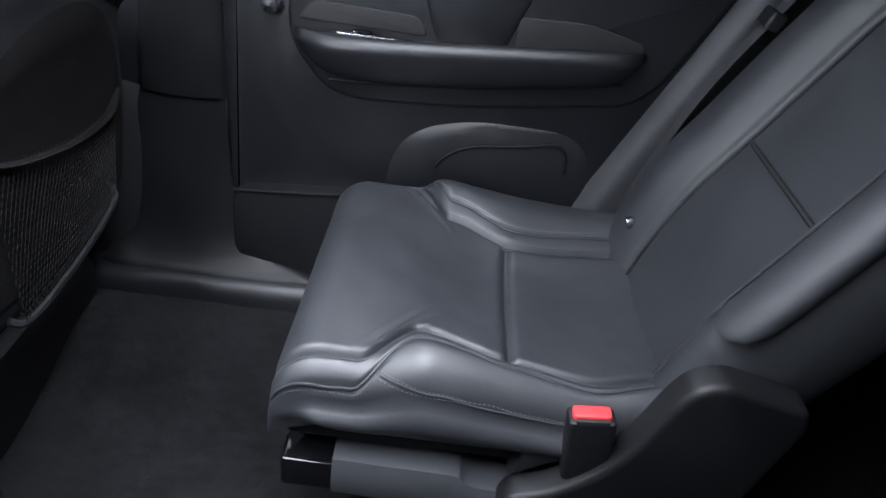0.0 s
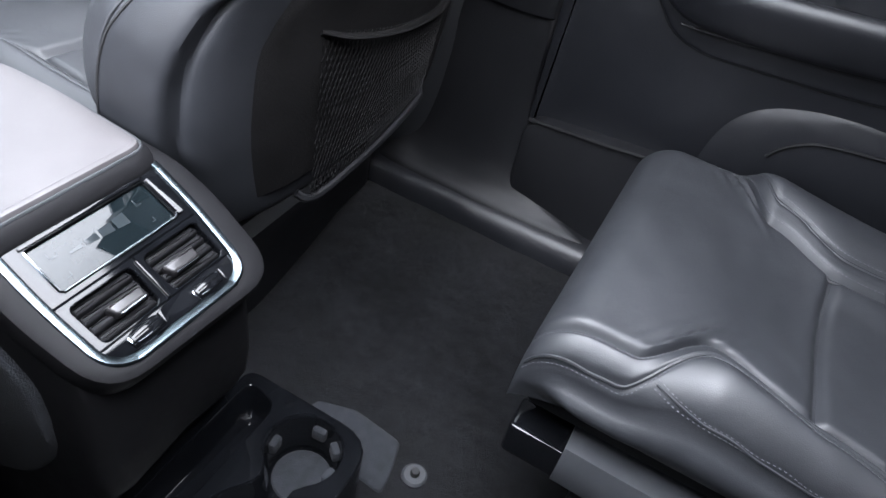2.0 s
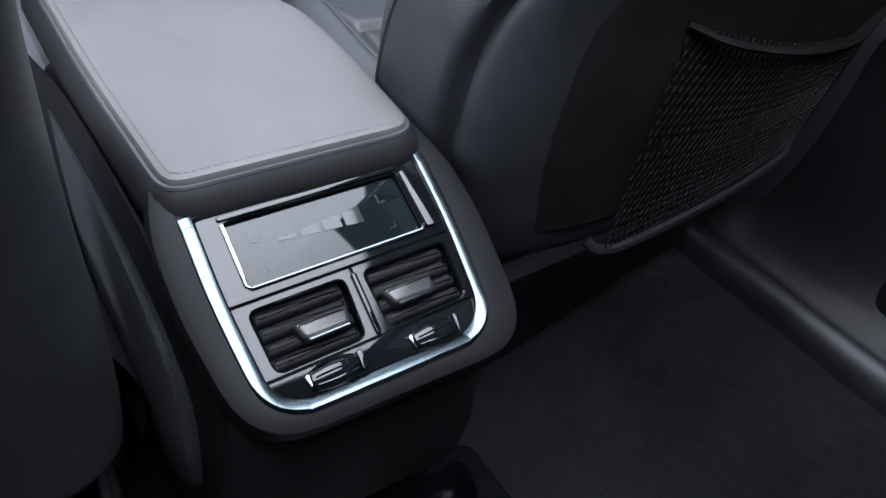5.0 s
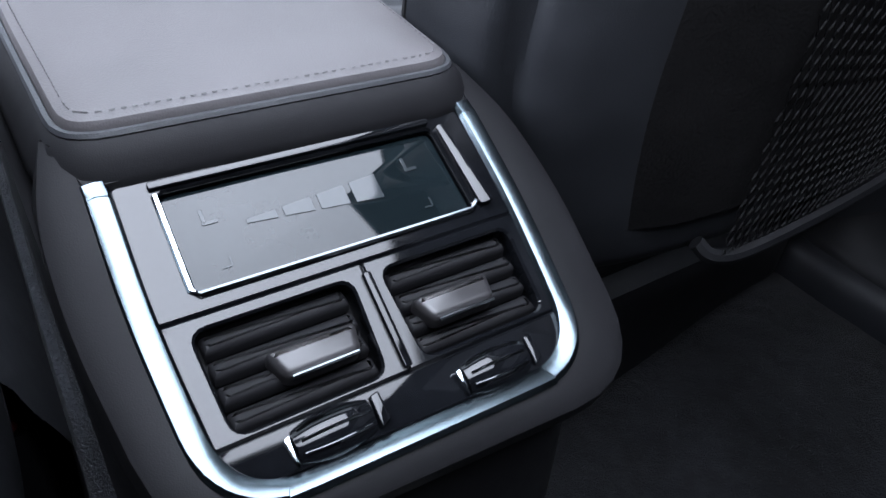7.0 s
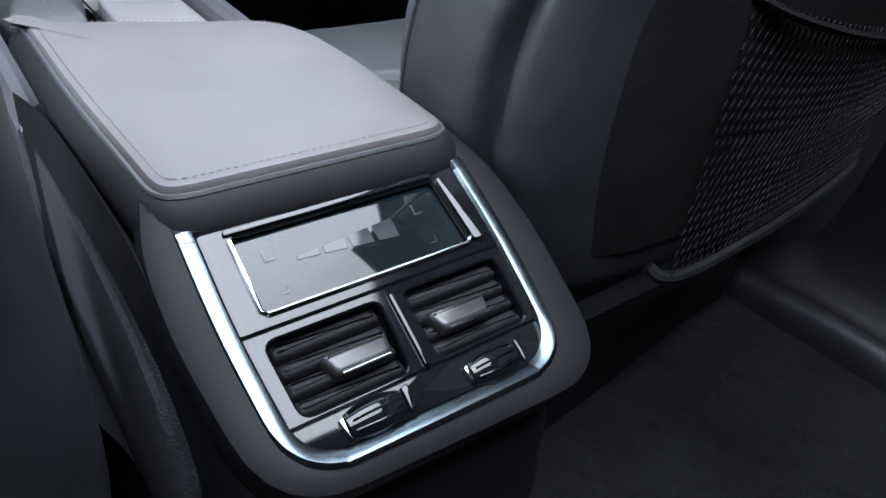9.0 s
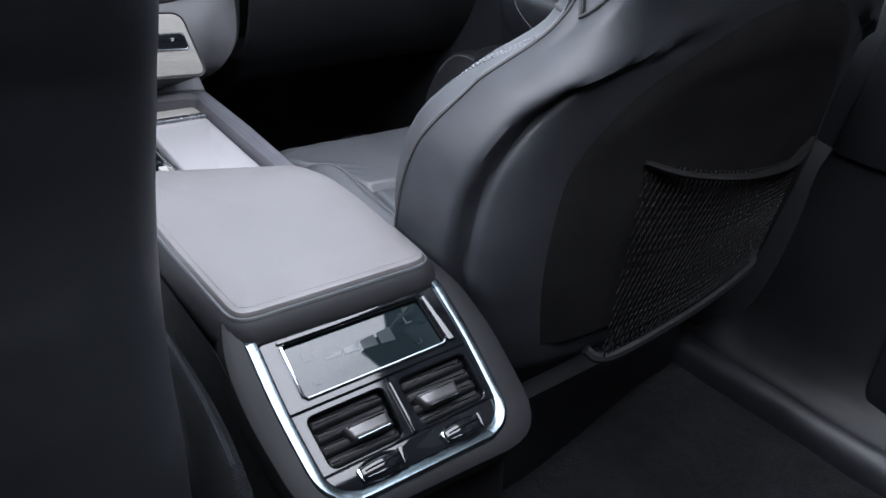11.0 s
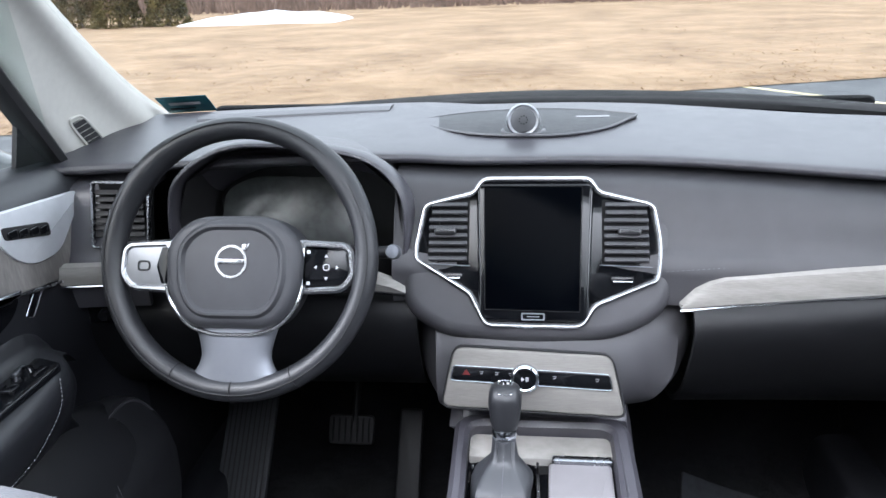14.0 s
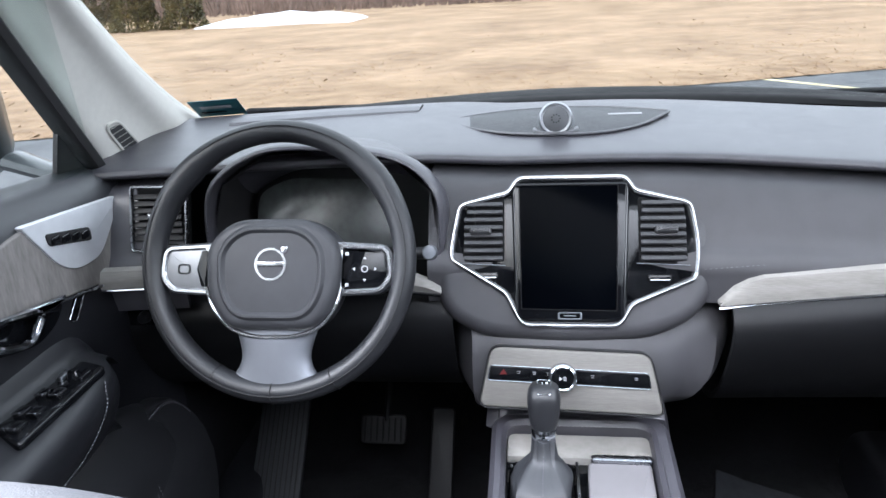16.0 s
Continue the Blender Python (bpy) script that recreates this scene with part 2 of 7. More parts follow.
def smooth_line(pts, n=6, closed=False):
    """A Catmull-Rom curve through points."""
    p = [Vector(q) for q in pts]
    k, out = len(p), []
    for i in range(k if closed else k - 1):
        if closed:
            a, b, c, d = p[i - 1], p[i], p[(i + 1) % k], p[(i + 2) % k]
        else:
            b, c = p[i], p[i + 1]
            a = p[i - 1] if i else b * 2 - c
            d = p[i + 2] if i + 2 < k else c * 2 - b
        for j in range(n):
            s = j / n
            out.append(0.5 * (2 * b + (c - a) * s + (2 * a - 5 * b + 4 * c - d) * s * s + (3 * b - a - 3 * c + d) * s ** 3))
    if not closed:
        out.append(p[-1])
    return out


def skin(rows, closed=False, caps=False, bm=None):
    """Faces between rows of points."""
    bm = bm or bmesh.new()
    vs = [[bm.verts.new(q) for q in row] for row in rows]
    k = len(rows[0])
    for a, b in zip(vs, vs[1:]):
        for i in range(k if closed else k - 1):
            j = (i + 1) % k
            bm.faces.new((a[i], a[j], b[j], b[i]))
    if caps and closed:
        bm.faces.new(vs[0][::-1])
        bm.faces.new(vs[-1])
    return bm


def loft(sections, nu=4, nv=4, closed=True, caps=True):
    """A smooth body through sections of equally many points."""
    rows = [smooth_line(s, nu, closed) for s in sections]
    cols = [smooth_line(c, nv) for c in zip(*rows)]
    bm = skin(list(zip(*cols)), closed, caps)
    bmesh.ops.recalc_face_normals(bm, faces=bm.faces)
    return bm


def thick(bm, d):
    """Gives an open sheet a thickness."""
    bmesh.ops.recalc_face_normals(bm, faces=bm.faces)
    bmesh.ops.solidify(bm, geom=bm.faces[:], thickness=d)
    return bm


def rounded(poly, r, n=4):
    """A polygon with rounded corners; r is one radius or one for each corner."""
    p = [Vector(q).to_2d() if len(q) > 2 else Vector(q) for q in poly]
    rs = r if isinstance(r, (list, tuple)) else [r] * len(p)
    out = []
    for i, b in enumerate(p):
        a, c = p[i - 1], p[(i + 1) % len(p)]
        d = min(rs[i], (a - b).length * 0.48, (c - b).length * 0.48)
        s, e = b + (a - b).normalized() * d, b + (c - b).normalized() * d
        for j in range(n + 1):
            q = j / n
            out.append(s * (1 - q) ** 2 + b * 2 * q * (1 - q) + e * q * q)
    return out


def rect(w, h, r, n=4, cx=0, cy=0):
    return [Vector((q.x + cx, q.y + cy)) for q in rounded([(-w / 2, -h / 2), (w / 2, -h / 2), (w / 2, h / 2), (-w / 2, h / 2)], r, n)]


def inset(poly, d):
    """A polygon moved inwards by d (counter-clockwise polygons)."""
    area = sum(a.x * b.y - b.x * a.y for a, b in zip(poly, poly[1:] + poly[:1]))
    sg, out = (1 if area > 0 else -1), []
    for i, b in enumerate(poly):
        t = (poly[(i + 1) % len(poly)] - poly[i - 1])
        t = t.normalized() if t.length > 1e-9 else Vector((1, 0))
        out.append(b + Vector((-t.y, t.x)) * d * sg)
    return out


def slab(poly, z0, z1, bev=0.002, m=None, seg=3, bm=None):
    """A plate with a rounded upper edge, from a polygon in its own plane."""
    rows = [[(q.x, q.y, z0) for q in poly]]
    for j in range(seg + 1):
        a = math.pi / 2 * j / seg
        rows.append([(q.x, q.y, z1 - bev + bev * math.sin(a)) for q in inset(poly, bev * (1 - math.cos(a)))])
    own = bmesh.new()
    skin(rows, True, True, own)
    bmesh.ops.recalc_face_normals(own, faces=own.faces)
    return joined(own, m, bm)


def joined(own, m, bm):
    if m is not None:
        own.transform(m)
    if bm is None:
        return own
    me = bpy.data.meshes.new("join")
    own.to_mesh(me)
    own.free()
    bm.from_mesh(me)
    bpy.data.meshes.remove(me)
    return bm


def hoop(outer, inner, z0, z1, bev=0.001, m=None, bm=None):
    """A flat frame between two outlines of equally many points."""
    o2, i2 = inset(outer, bev), inset(inner, -bev)
    rows = [[(q.x, q.y, z0) for q in inner], [(q.x, q.y, z1 - bev) for q in inner], [(q.x, q.y, z1) for q in i2],
            [(q.x, q.y, z1) for q in o2], [(q.x, q.y, z1 - bev) for q in outer], [(q.x, q.y, z0) for q in outer]]
    own = bmesh.new()
    skin(rows + rows[:1], True, False, own)
    bmesh.ops.remove_doubles(own, verts=own.verts, dist=1e-7)
    bmesh.ops.recalc_face_normals(own, faces=own.faces)
    return joined(own, m, bm)


def tube(pts, r, n=8, closed=False, m=None, bm=None, flat=1.0):
    """A round rod along points; r is one radius or one for each point."""
    p = [Vector(q) for q in pts]
    rows, k = [], len(p)
    up = Vector((0.013, 0.021, 1)).normalized()
    for i, q in enumerate(p):
        t = (p[(i + 1) % k] - p[i - 1]) if closed else (p[min(i + 1, k - 1)] - p[max(i - 1, 0)])
        t.normalize()
        a = t.cross(up)
        if a.length < 0.05:
            a = t.cross(Vector((1, 0, 0)))
        a.normalize()
        b = a.cross(t)
        rad = r[i] if isinstance(r, (list, tuple)) else r
        rows.append([q + (a * math.cos(2 * math.pi * j / n) + b * flat * math.sin(2 * math.pi * j / n)) * rad for j in range(n)])
    own = bmesh.new()
    skin(rows + (rows[:1] if closed else []), True, not closed, own)
    if closed:
        bmesh.ops.remove_doubles(own, verts=own.verts, dist=1e-7)
    bmesh.ops.recalc_face_normals(own, faces=own.faces)
    return joined(own, m, bm)


def stitches(pts, length=0.0034, gap=0.0018, r=0.00042, m=None):
    """A row of thread stitches along a line of points."""
    p = [Vector(q) for q in pts]
    bm = bmesh.new()
    run, on = 0.0, []
    for a, b in zip(p, p[1:]):
        d = (b - a).length
        steps = max(1, int(d / 0.001))
        for s in range(steps):
            q = a + (b - a) * (s / steps)
            ph = (run + d * s / steps) % (length + gap)
            if ph < length:
                on.append(q)
            elif len(on) > 1:
                tube([on[0], on[-1]], r, 4, bm=bm)
                on = []
            else:
                on = []
        run += d
    if m is not None:
        bm.transform(m)
    return bm


def box(x0, x1, y0, y1, z0, z1, bev=0.004, m=None, bm=None, r=None):
    return slab(rect(x1 - x0, y1 - y0, r or bev * 1.5, 3, (x0 + x1) / 2, (y0 + y1) / 2), z0, z1, bev, m, 2, bm)


def lathe(profile, n=24, m=None, bm=None):
    """A turned body from (radius, height) rows."""
    rows = [[(r * math.cos(2 * math.pi * j / n), r * math.sin(2 * math.pi * j / n), z) for j in range(n)] for r, z in profile]
    own = skin(rows, True, True)
    bmesh.ops.recalc_face_normals(own, faces=own.faces)
    return joined(own, m, bm)


def flipped(bm):
    """The mirror image across the car's middle plane."""
    bm.transform(Matrix.Diagonal((-1, 1, 1, 1)))
    bmesh.ops.reverse_faces(bm, faces=bm.faces)
    return bm


def ease(x):
    x = max(0.0, min(1.0, x))
    return x * x * (3 - 2 * x)


# ---- body shell and floor ----
def sheet(fn, us, vs):
    return skin([[fn(u, v) for v in vs] for u in us])


def span(a, b, n):
    return [a + (b - a) * i / n for i in range(n + 1)]


def floor_at(x, y):
    tunnel = 0.045 * ease((0.2 - abs(x)) / 0.08)
    toe = 0.5 * ease((y - 1.08) / 0.5)
    rear = (0.040 + 0.065 * ease((abs(x) - 0.28) / 0.30)) * ease((0.30 - y) / 0.16)
    return Vector((x, y, -0.004 + tunnel * 0.6 * (1 - ease((0.30 - y) / 0.16)) + rear + toe + 0.004 * noise.noise((x * 7, y * 7, 0)) + 0.0025 * noise.noise((x * 23, y * 23, 4))))


setting("floor", thick(sheet(floor_at, span(-0.72, 0.72, 48), span(-1.345, 1.5, 70)), 0.02), CARPET, "black carpet covering the car floor and tunnel", "floor")


def sill(s):
    def prof(y):
        up = 0.035 * ease((0.25 - y) / 0.2)
        return [(0.590, y, 0.0), (0.598, y, 0.070 + up), (0.606, y, 0.108 + up), (0.622, y, 0.126 + up), (0.660, y, 0.130 + up), (0.705, y, 0.122 + up), (0.76, y, 0.06), (0.76, y, -0.02), (0.60, y, -0.02)]
    bm = loft([prof(y) for y in (-0.95, -0.6, -0.25, 0.1, 0.5, 0.9, 1.15)], 3, 3)
    return bm if s > 0 else flipped(bm)


setting("sill_trim", sill(1), DOORSKIN, "dark plastic door sill trim beside the carpet", "sill")
setting("sill_trim", sill(-1), DOORSKIN, "dark plastic door sill trim beside the carpet", "sill")


def b_pillar(s):
    """The trim between front and rear doors, flaring into the sill at its foot."""
    rows = []
    for z, y0, y1, x in ((0.13, -0.30, 0.10, 0.618), (0.162, -0.285, 0.10, 0.628), (0.175, -0.24, 0.095, 0.640), (0.195, -0.175, 0.088, 0.652), (0.24, -0.140, 0.080, 0.664), (0.35, -0.124, 0.06, 0.672), (0.482, -0.121, 0.02, 0.676), (0.490, -0.121, 0.018, 0.676), (0.494, -0.121, 0.016, 0.668), (0.70, -0.128, 0.0, 0.672), (0.95, -0.15, -0.03, 0.660), (1.25, -0.19, -0.07, 0.60)):
        rows.append([(x + 0.02, y0, z), (x + 0.004, y0 + 0.012, z), (x - 0.004, (y0 + y1) / 2, z), (x + 0.004, y1 - 0.012, z), (x + 0.02, y1, z), (x + 0.07, y1, z), (x + 0.07, y0, z)])
    bm = loft(rows, 3, 4)
    return bm if s > 0 else flipped(bm)


for s in (1, -1):
    setting("pillar_trim_b", b_pillar(s), PLASTIC, "dark plastic pillar trim flaring into the sill", "pillar")


def pillar_line(q, s):
    """Rear and front edge of the windscreen pillar; the driver's one stands wider."""
    w = Vector((0.715 - 0.085 * q + (0.027 if s < 0 else 0), 0.885 - 0.43 * q, 0.77 + 0.50 * q))
    e = (1 - q) ** 6
    g = Vector((0.700 - 0.12 * q - 0.045 * e + (0.055 if s < 0 else 0), 1.16 - 0.66 * q + 0.03 * e, 0.80 + 0.47 * q - 0.004 * e))
    return w, g


def a_pillar(s):
    """Pale windscreen pillar trim, between the side window's frame and the windscreen."""
    rows = []
    for q in span(0, 1, 10):
        w, g = pillar_line(q, s)
        mid = (w + g) / 2
        rows.append([w + Vector((0.03, 0.0, 0)), w, w * 0.75 + g * 0.25 + Vector((-0.004, -0.002, 0.0)), mid + Vector((-0.008, -0.003, 0.0)), w * 0.25 + g * 0.75 + Vector((-0.022, -0.012, 0)), g, g + Vector((0.03, 0.03, 0.01)), mid + Vector((0.05, 0.03, 0))])
    bm = loft(rows, 4, 3)
    return bm if s > 0 else flipped(bm)


def pillar_vent(s):
    """Demister slot let into the pillar: dark well, slanted slats, rounded rim."""
    def on(q, f, d):
        w, g = pillar_line(q, s)
        return w.lerp(g, f) + Vector((-0.0045, -0.002, 0)) + Vector((-0.93, -0.25, 0.27)) * d
    well = thick(skin([[on(q, f, 0.0010) for f in span(0.185, 0.315, 3)] for q in span(0.045, 0.175, 8)]), 0.001)
    slats = bmesh.new()
    for i in range(8):
        q = 0.046 + i * 0.0178
        tube([on(q, 0.18, 0.0016), on(q + 0.004, 0.32, 0.0016)], 0.0007, 6, bm=slats)
    ring = [on(0.11 + 0.078 * math.copysign(abs(math.sin(a)) ** 0.45, math.sin(a)), 0.25 + 0.082 * math.copysign(abs(math.cos(a)) ** 0.45, math.cos(a)), 0.0008) for a in span(0, 2 * math.pi, 40)[:-1]]
    out = (tube(ring, 0.0026, 6, True), well, slats)
    return out if s > 0 else tuple(flipped(k) for k in out)


for s in (1, -1):
    ob = setting("pillar_trim_a", a_pillar(s), PILLAR, "pale grey woven windscreen pillar trim with a demister slot", "pillar")
    a, b, c = pillar_vent(s)
    part("vent_frame", a, PILLAR, ob)
    part("vent_backing", b, RUBBER, ob)
    part("vent_slats", c, PILLAR, ob)

# roof with its glass opening, rear wall, cowl
hole = rect(0.80, 0.96, 0.05, 5, 0, -0.11)
edge = [Vector((q.x * 1.62, 0.54 if q.y > 0.34 else -1.36 if q.y < -0.56 else q.y)) for q in hole]
setting("ceiling", hoop(edge, hole, 1.265, 1.30, 0.004), HEADLINER, "charcoal headliner round a glass roof opening", "ceiling")
setting("wall_rear", box(-0.74, 0.74, -1.36, -1.32, 0.0, 1.30, 0.01), PLASTIC, "dark trim closing the rear of the cabin", "wall")
# Unseen panel added to shut out daylight from the left rear side.
setting("light_block_left", box(-0.76, -0.70, -1.03, -0.11, 0.0, 0.84, 0.01), PLASTIC, "unseen dark panel added behind the driver to keep side light out", "wall")
for s in (1, -1):
    quarter = box(0.70, 0.76, -1.34, -1.02, 0.0, 1.29, 0.01)
    setting("wall_side", quarter if s > 0 else flipped(quarter), PLASTIC, "dark trim closing the rear quarter", "wall")
cowl = loft([[(x, 1.235 - 0.10 * (x / 0.7) ** 2, z), (x, 1.30 - 0.12 * (x / 0.7) ** 2, z + 0.012), (x, 1.42 - 0.14 * (x / 0.7) ** 2, z + 0.002), (x, 1.42, z - 0.06), (x, 1.25, z - 0.06)] for x, z in ((-0.74, 0.79), (-0.4, 0.805), (0, 0.817), (0.4, 0.812), (0.74, 0.795))], 3, 6)
setting("window_6", box(-0.42, 0.42, -0.61, 0.39, 1.304, 1.310, 0.002), GLASS, "long clear glass roof pane", "window", shadow=False)
setting("windscreen_cowl", cowl, VOID, "black band along the foot of the windscreen", "cowl")

ws = skin([[Vector((x * (1 - 0.13 * q), 1.30 - 0.12 * (x / 0.7) ** 2 - 0.76 * q, 0.82 + 0.45 * q)) for x in span(-0.78, 0.75, 10)] for q in span(0, 1, 6)])
win = setting("window_1", thick(ws, 0.004), GLASS, "clear raked windscreen", "window", shadow=False)
tile = lambda x0, x1, q0, q1, d: thick(skin([[Vector((x + 0.012 * (q - 0.02) * 10, 1.294 - d - 0.12 * (x / 0.7) ** 2 - 0.76 * q, 0.8205 + 0.45 * q)) for x in span(x0, x1, 4)] for q in span(q0, q1, 3)]), 0.0006)
sticker = setting("windscreen_sticker", tile(-0.715, -0.627, 0.014, 0.102, 0.0), TEAL, "small teal sticker in the windscreen's lower corner", "sticker", kind="")
part("printed_bar", tile(-0.700, -0.645, 0.056, 0.070, 0.003), MARK, sticker)
part("printed_bar", tile(-0.705, -0.660, 0.034, 0.040, 0.003), DIM, sticker)


def side_window(s):
    bm = skin([[Vector((0.725 - 0.075 * q, y - 0.30 * q * max(0, (y - 0.3)) , 0.815 + 0.42 * q)) for y in span(-0.10, 0.80, 6)] for q in span(0, 1, 4)])
    thick(bm, 0.004)
    return bm if s > 0 else flipped(bm)


for i, s in ((2, 1), (3, -1)):
    setting(f"window_{i}", side_window(s), GLASS, "clear front side window", "window", shadow=False)


for i, s in ((4, 1), (5, -1)):
    pane = skin([[Vector((0.735 - 0.10 * q, y, 0.82 + 0.45 * q)) for y in span(-1.30, -0.10, 6)] for q in span(0, 1, 4)])
    thick(pane, 0.004)
    setting(f"window_{i}", pane if s > 0 else flipped(pane), TINTED, "dark privacy glass in the rear door", "window")


def window_frame(s):
    """Black rubber frame along the pillar, with the upright sail in front of the pane."""
    gap, r = (0.012, 0.012) if s > 0 else (0.026, 0.019)
    pts = []
    for q in (0.10, 0.25, 0.4, 0.55, 0.7, 0.85, 0.95):
        w = pillar_line(q, s)[0]
        pts.append((w.x, w.y - gap, w.z - gap * 0.4))
    pts += [(0.655, 0.30, 1.252), (0.655, 0.1, 1.25), (0.655, -0.14, 1.24)]
    bm = tube(smooth_line(pts, 4), r, 8, flat=0.8)
    sail = [(0.772, 0.785), (0.900, 0.772), (0.835, 0.865), (0.775, 0.945), (0.788, 0.895)] if s > 0 else [(0.722, 0.785), (0.895, 0.765), (0.815, 0.860), (0.752, 0.930), (0.744, 0.900)]
    slab(rounded(sail, [0.004, 0.004, 0.02, 0.006, 0.03], 3), 0, 0.008, 0.001, Matrix(((0, -0.15, 1, 0.836 if s > 0 else 0.858), (1, 0, 0, 0), (0, 1, 0, 0), (0, 0, 0, 1))), 2, bm)
    return bm if s > 0 else flipped(bm)


for s in (1, -1):
    setting("window_frame_trim", window_frame(s), RUBBER, "black rubber frame round the front side window", "window frame")


# ---- seats ----
def seat_back(levels, cx, nu=4, nv=4):
    """A seat back from rows of height, half width, front face, bolster front and rear face."""
    rows = []
    for z, w, yf, yb, yr in levels:
        half = [(0.0, yf), (0.42 * w, yf), (0.66 * w, yf + 0.25 * (yb - yf)), (0.84 * w, yb), (0.965 * w, yb - 0.25 * (yb - yr)), (w, 0.5 * (yb + yr)), (0.965 * w, yr + 0.22 * (yb - yr)), (0.80 * w, yr + 0.012), (0.40 * w, yr)]
        loop = half + [(0.0, yr)] + [(-x, y) for x, y in reversed(half[1:])]
        rows.append([(cx + x, y, z) for x, y in loop])
    return loft(rows, nu, nv)


def level_at(levels, z):
    for a, b in zip(levels, levels[1:]):
        if a[0] <= z <= b[0]:
            q = (z - a[0]) / (b[0] - a[0])
            return [u + (v - u) * q for u, v in zip(a, b)]
    return levels[-1]


class Cushion:
    """A seat cushion: front edge at y0, running back by length, with side bolsters that begin behind the front panel."""

    drop = 0.0
    welt = 0.0
    crease = 0.0006

    def __init__(self, cx, y0, length, w, z, zb, foot, seam_front, seam_rear, v0, v1, brk):
        self.cx, self.y0, self.length, self.w, self.z, self.zb, self.foot = cx, y0, length, w, z, zb, foot
        self.sf, self.sr, self.v0, self.v1, self.brk = seam_front, seam_rear, v0, v1, brk

    seams = None

    def seam(self, v, sg=1):
        """Half width of the middle panel at v metres behind the front edge."""
        if self.seams:
            row = self.seams[0 if sg < 0 else 1]
            for (a, wa), (b, wb) in zip(row, row[1:]):
                if v <= b:
                    return wa + (wb - wa) * ease((v - a) / (b - a))
            return row[-1][1]
        return self.sf + (self.sr - self.sf) * ease((v - self.v0) / (self.v1 - self.v0))

    def top(self, u, v):
        a = abs(u)
        sm = self.seam(v, u)
        z = self.z - 0.024 * ease((v - 0.12) / 0.25) - 0.016 * math.cos(min(1, a / sm) * math.pi / 2) * ease((v - 0.05) / 0.2) * ease(1.1 - a / self.w)
        z -= 0.009 * math.exp(-((v - self.brk) / 0.0065) ** 2) * ease((sm - a) / 0.02 + 0.4)
        rise = ease((a - sm) / max(0.045, 0.55 * (self.w - sm))) * ease((v - self.v0 - 0.01) / 0.09)
        z += self.zb * rise
        z -= self.drop * ease((a - sm) / 0.010) * ease((self.v0 + 0.07 - v) / 0.10)
        z -= 0.010 * math.exp(-((a - sm) / 0.0055) ** 2)
        z += self.welt * (ease((a - sm - 0.0015) / 0.004) - ease((a - sm - 0.026) / 0.004)) - 1.1 * self.welt * math.exp(-((a - sm - 0.031) / 0.0035) ** 2)
        fr = max(0.0, 0.055 - v) / 0.055
        z -= 0.055 * (1 - math.sqrt(max(0.0, 1 - fr * fr)))
        ed = max(0.0, a - (self.w - 0.05)) / 0.05
        z -= 0.05 * (1 - math.sqrt(max(0.0, 1 - min(1, ed) ** 2)))
        fold = math.exp(-((a - sm + 0.022) / 0.016) ** 2) * math.exp(-((v - self.v0 - 0.055) / 0.035) ** 2)
        z += self.crease * fold * math.sin((v * 0.8 + a * 0.6) * 420)
        return z + 0.0022 * noise.noise((u * 9, v * 9, self.cx)) + 0.0010 * noise.noise((u * 32, v * 20, 2))

    def shoulder(self, v, sg, z):
        """Where the outer slope of a bolster passes height z."""
        a = self.w - 0.001
        while a > self.seam(v, sg) + 0.036 and self.top(sg * a, v) < z:
            a -= 0.0008
        return a

    def at(self, u, v, lift=0.0):
        return Vector((self.cx + u, self.y0 - v, self.top(u, v) + lift))

    def build(self, parent):
        vs = [self.length * (i / 150) ** 1.15 for i in range(151)]
        k = next(i for i, v in enumerate(vs) if v > self.brk)
        mid = lambda v, n=48: [self.at(self.seam(v, q) * math.sin(q * math.pi / 2), v) for q in span(-1, 1, n)]
        part("front_panel", skin([mid(v) for v in vs[:k + 1]]), LEATHER, parent)
        part("rear_panel", skin([mid(v) for v in vs[k:]]), LEATHER, parent)
        for sg in (-1, 1):
            rows = []
            for v in vs:
                sm = self.seam(v, sg)
                row = [self.at(sg * (sm + (self.w - sm) * q), v) for q in span(0, 1, 30)]
                bulge = 0.014 * ease(v / 0.05)
                for q in span(0, 1, 6)[1:]:
                    zz = row[30].z + (self.foot - row[30].z) * q
                    row.append(Vector((self.cx + sg * (self.w + bulge * math.sin(math.pi * q * 0.9)), self.y0 - v - 0.065 * q ** 1.6 * (1 - ease(v / 0.16)), zz)))
                rows.append(row)
            part("side_bolster", skin(rows), LEATHER, parent, angle=85)
            for off, zz in ((0.0, 0.0012), (0.030, 0.0012)):
                line = [self.at(sg * min(self.w - 0.006, self.seam(v, sg) + off), v, zz) for v in span(0.004, self.length * 0.97, 60)]
                part("piping", tube(line, 0.0019, 6), LEATHER, parent)
                part("stitching", stitches([self.at(sg * min(self.w - 0.004, self.seam(v, sg) + off + 0.007), v, 0.0006) for v in span(0.004, self.length * 0.9, 60)]), THREAD, parent)
            slope = lambda v, d: self.z - 0.004 - d - 0.147 * (v - self.v0 - 0.027)
            rows = [smooth_line([self.at(sg * self.shoulder(v, sg, slope(v, d)), v, 0.0013) for v in span(self.v0 + 0.040, self.v0 + 0.27, 9)], 6) for d in (0.0, 0.0035, 0.0075)]
            part("piping", tube(rows[1], 0.0013, 6), LEATHER, parent)
            for line in (rows[0], rows[2]):
                part("stitching", stitches(line, 0.0034, 0.0019, 0.0006), THREAD, parent)
        front = []
        for u in span(-self.w, self.w, 30):
            zt = self.top(u, 0.0)
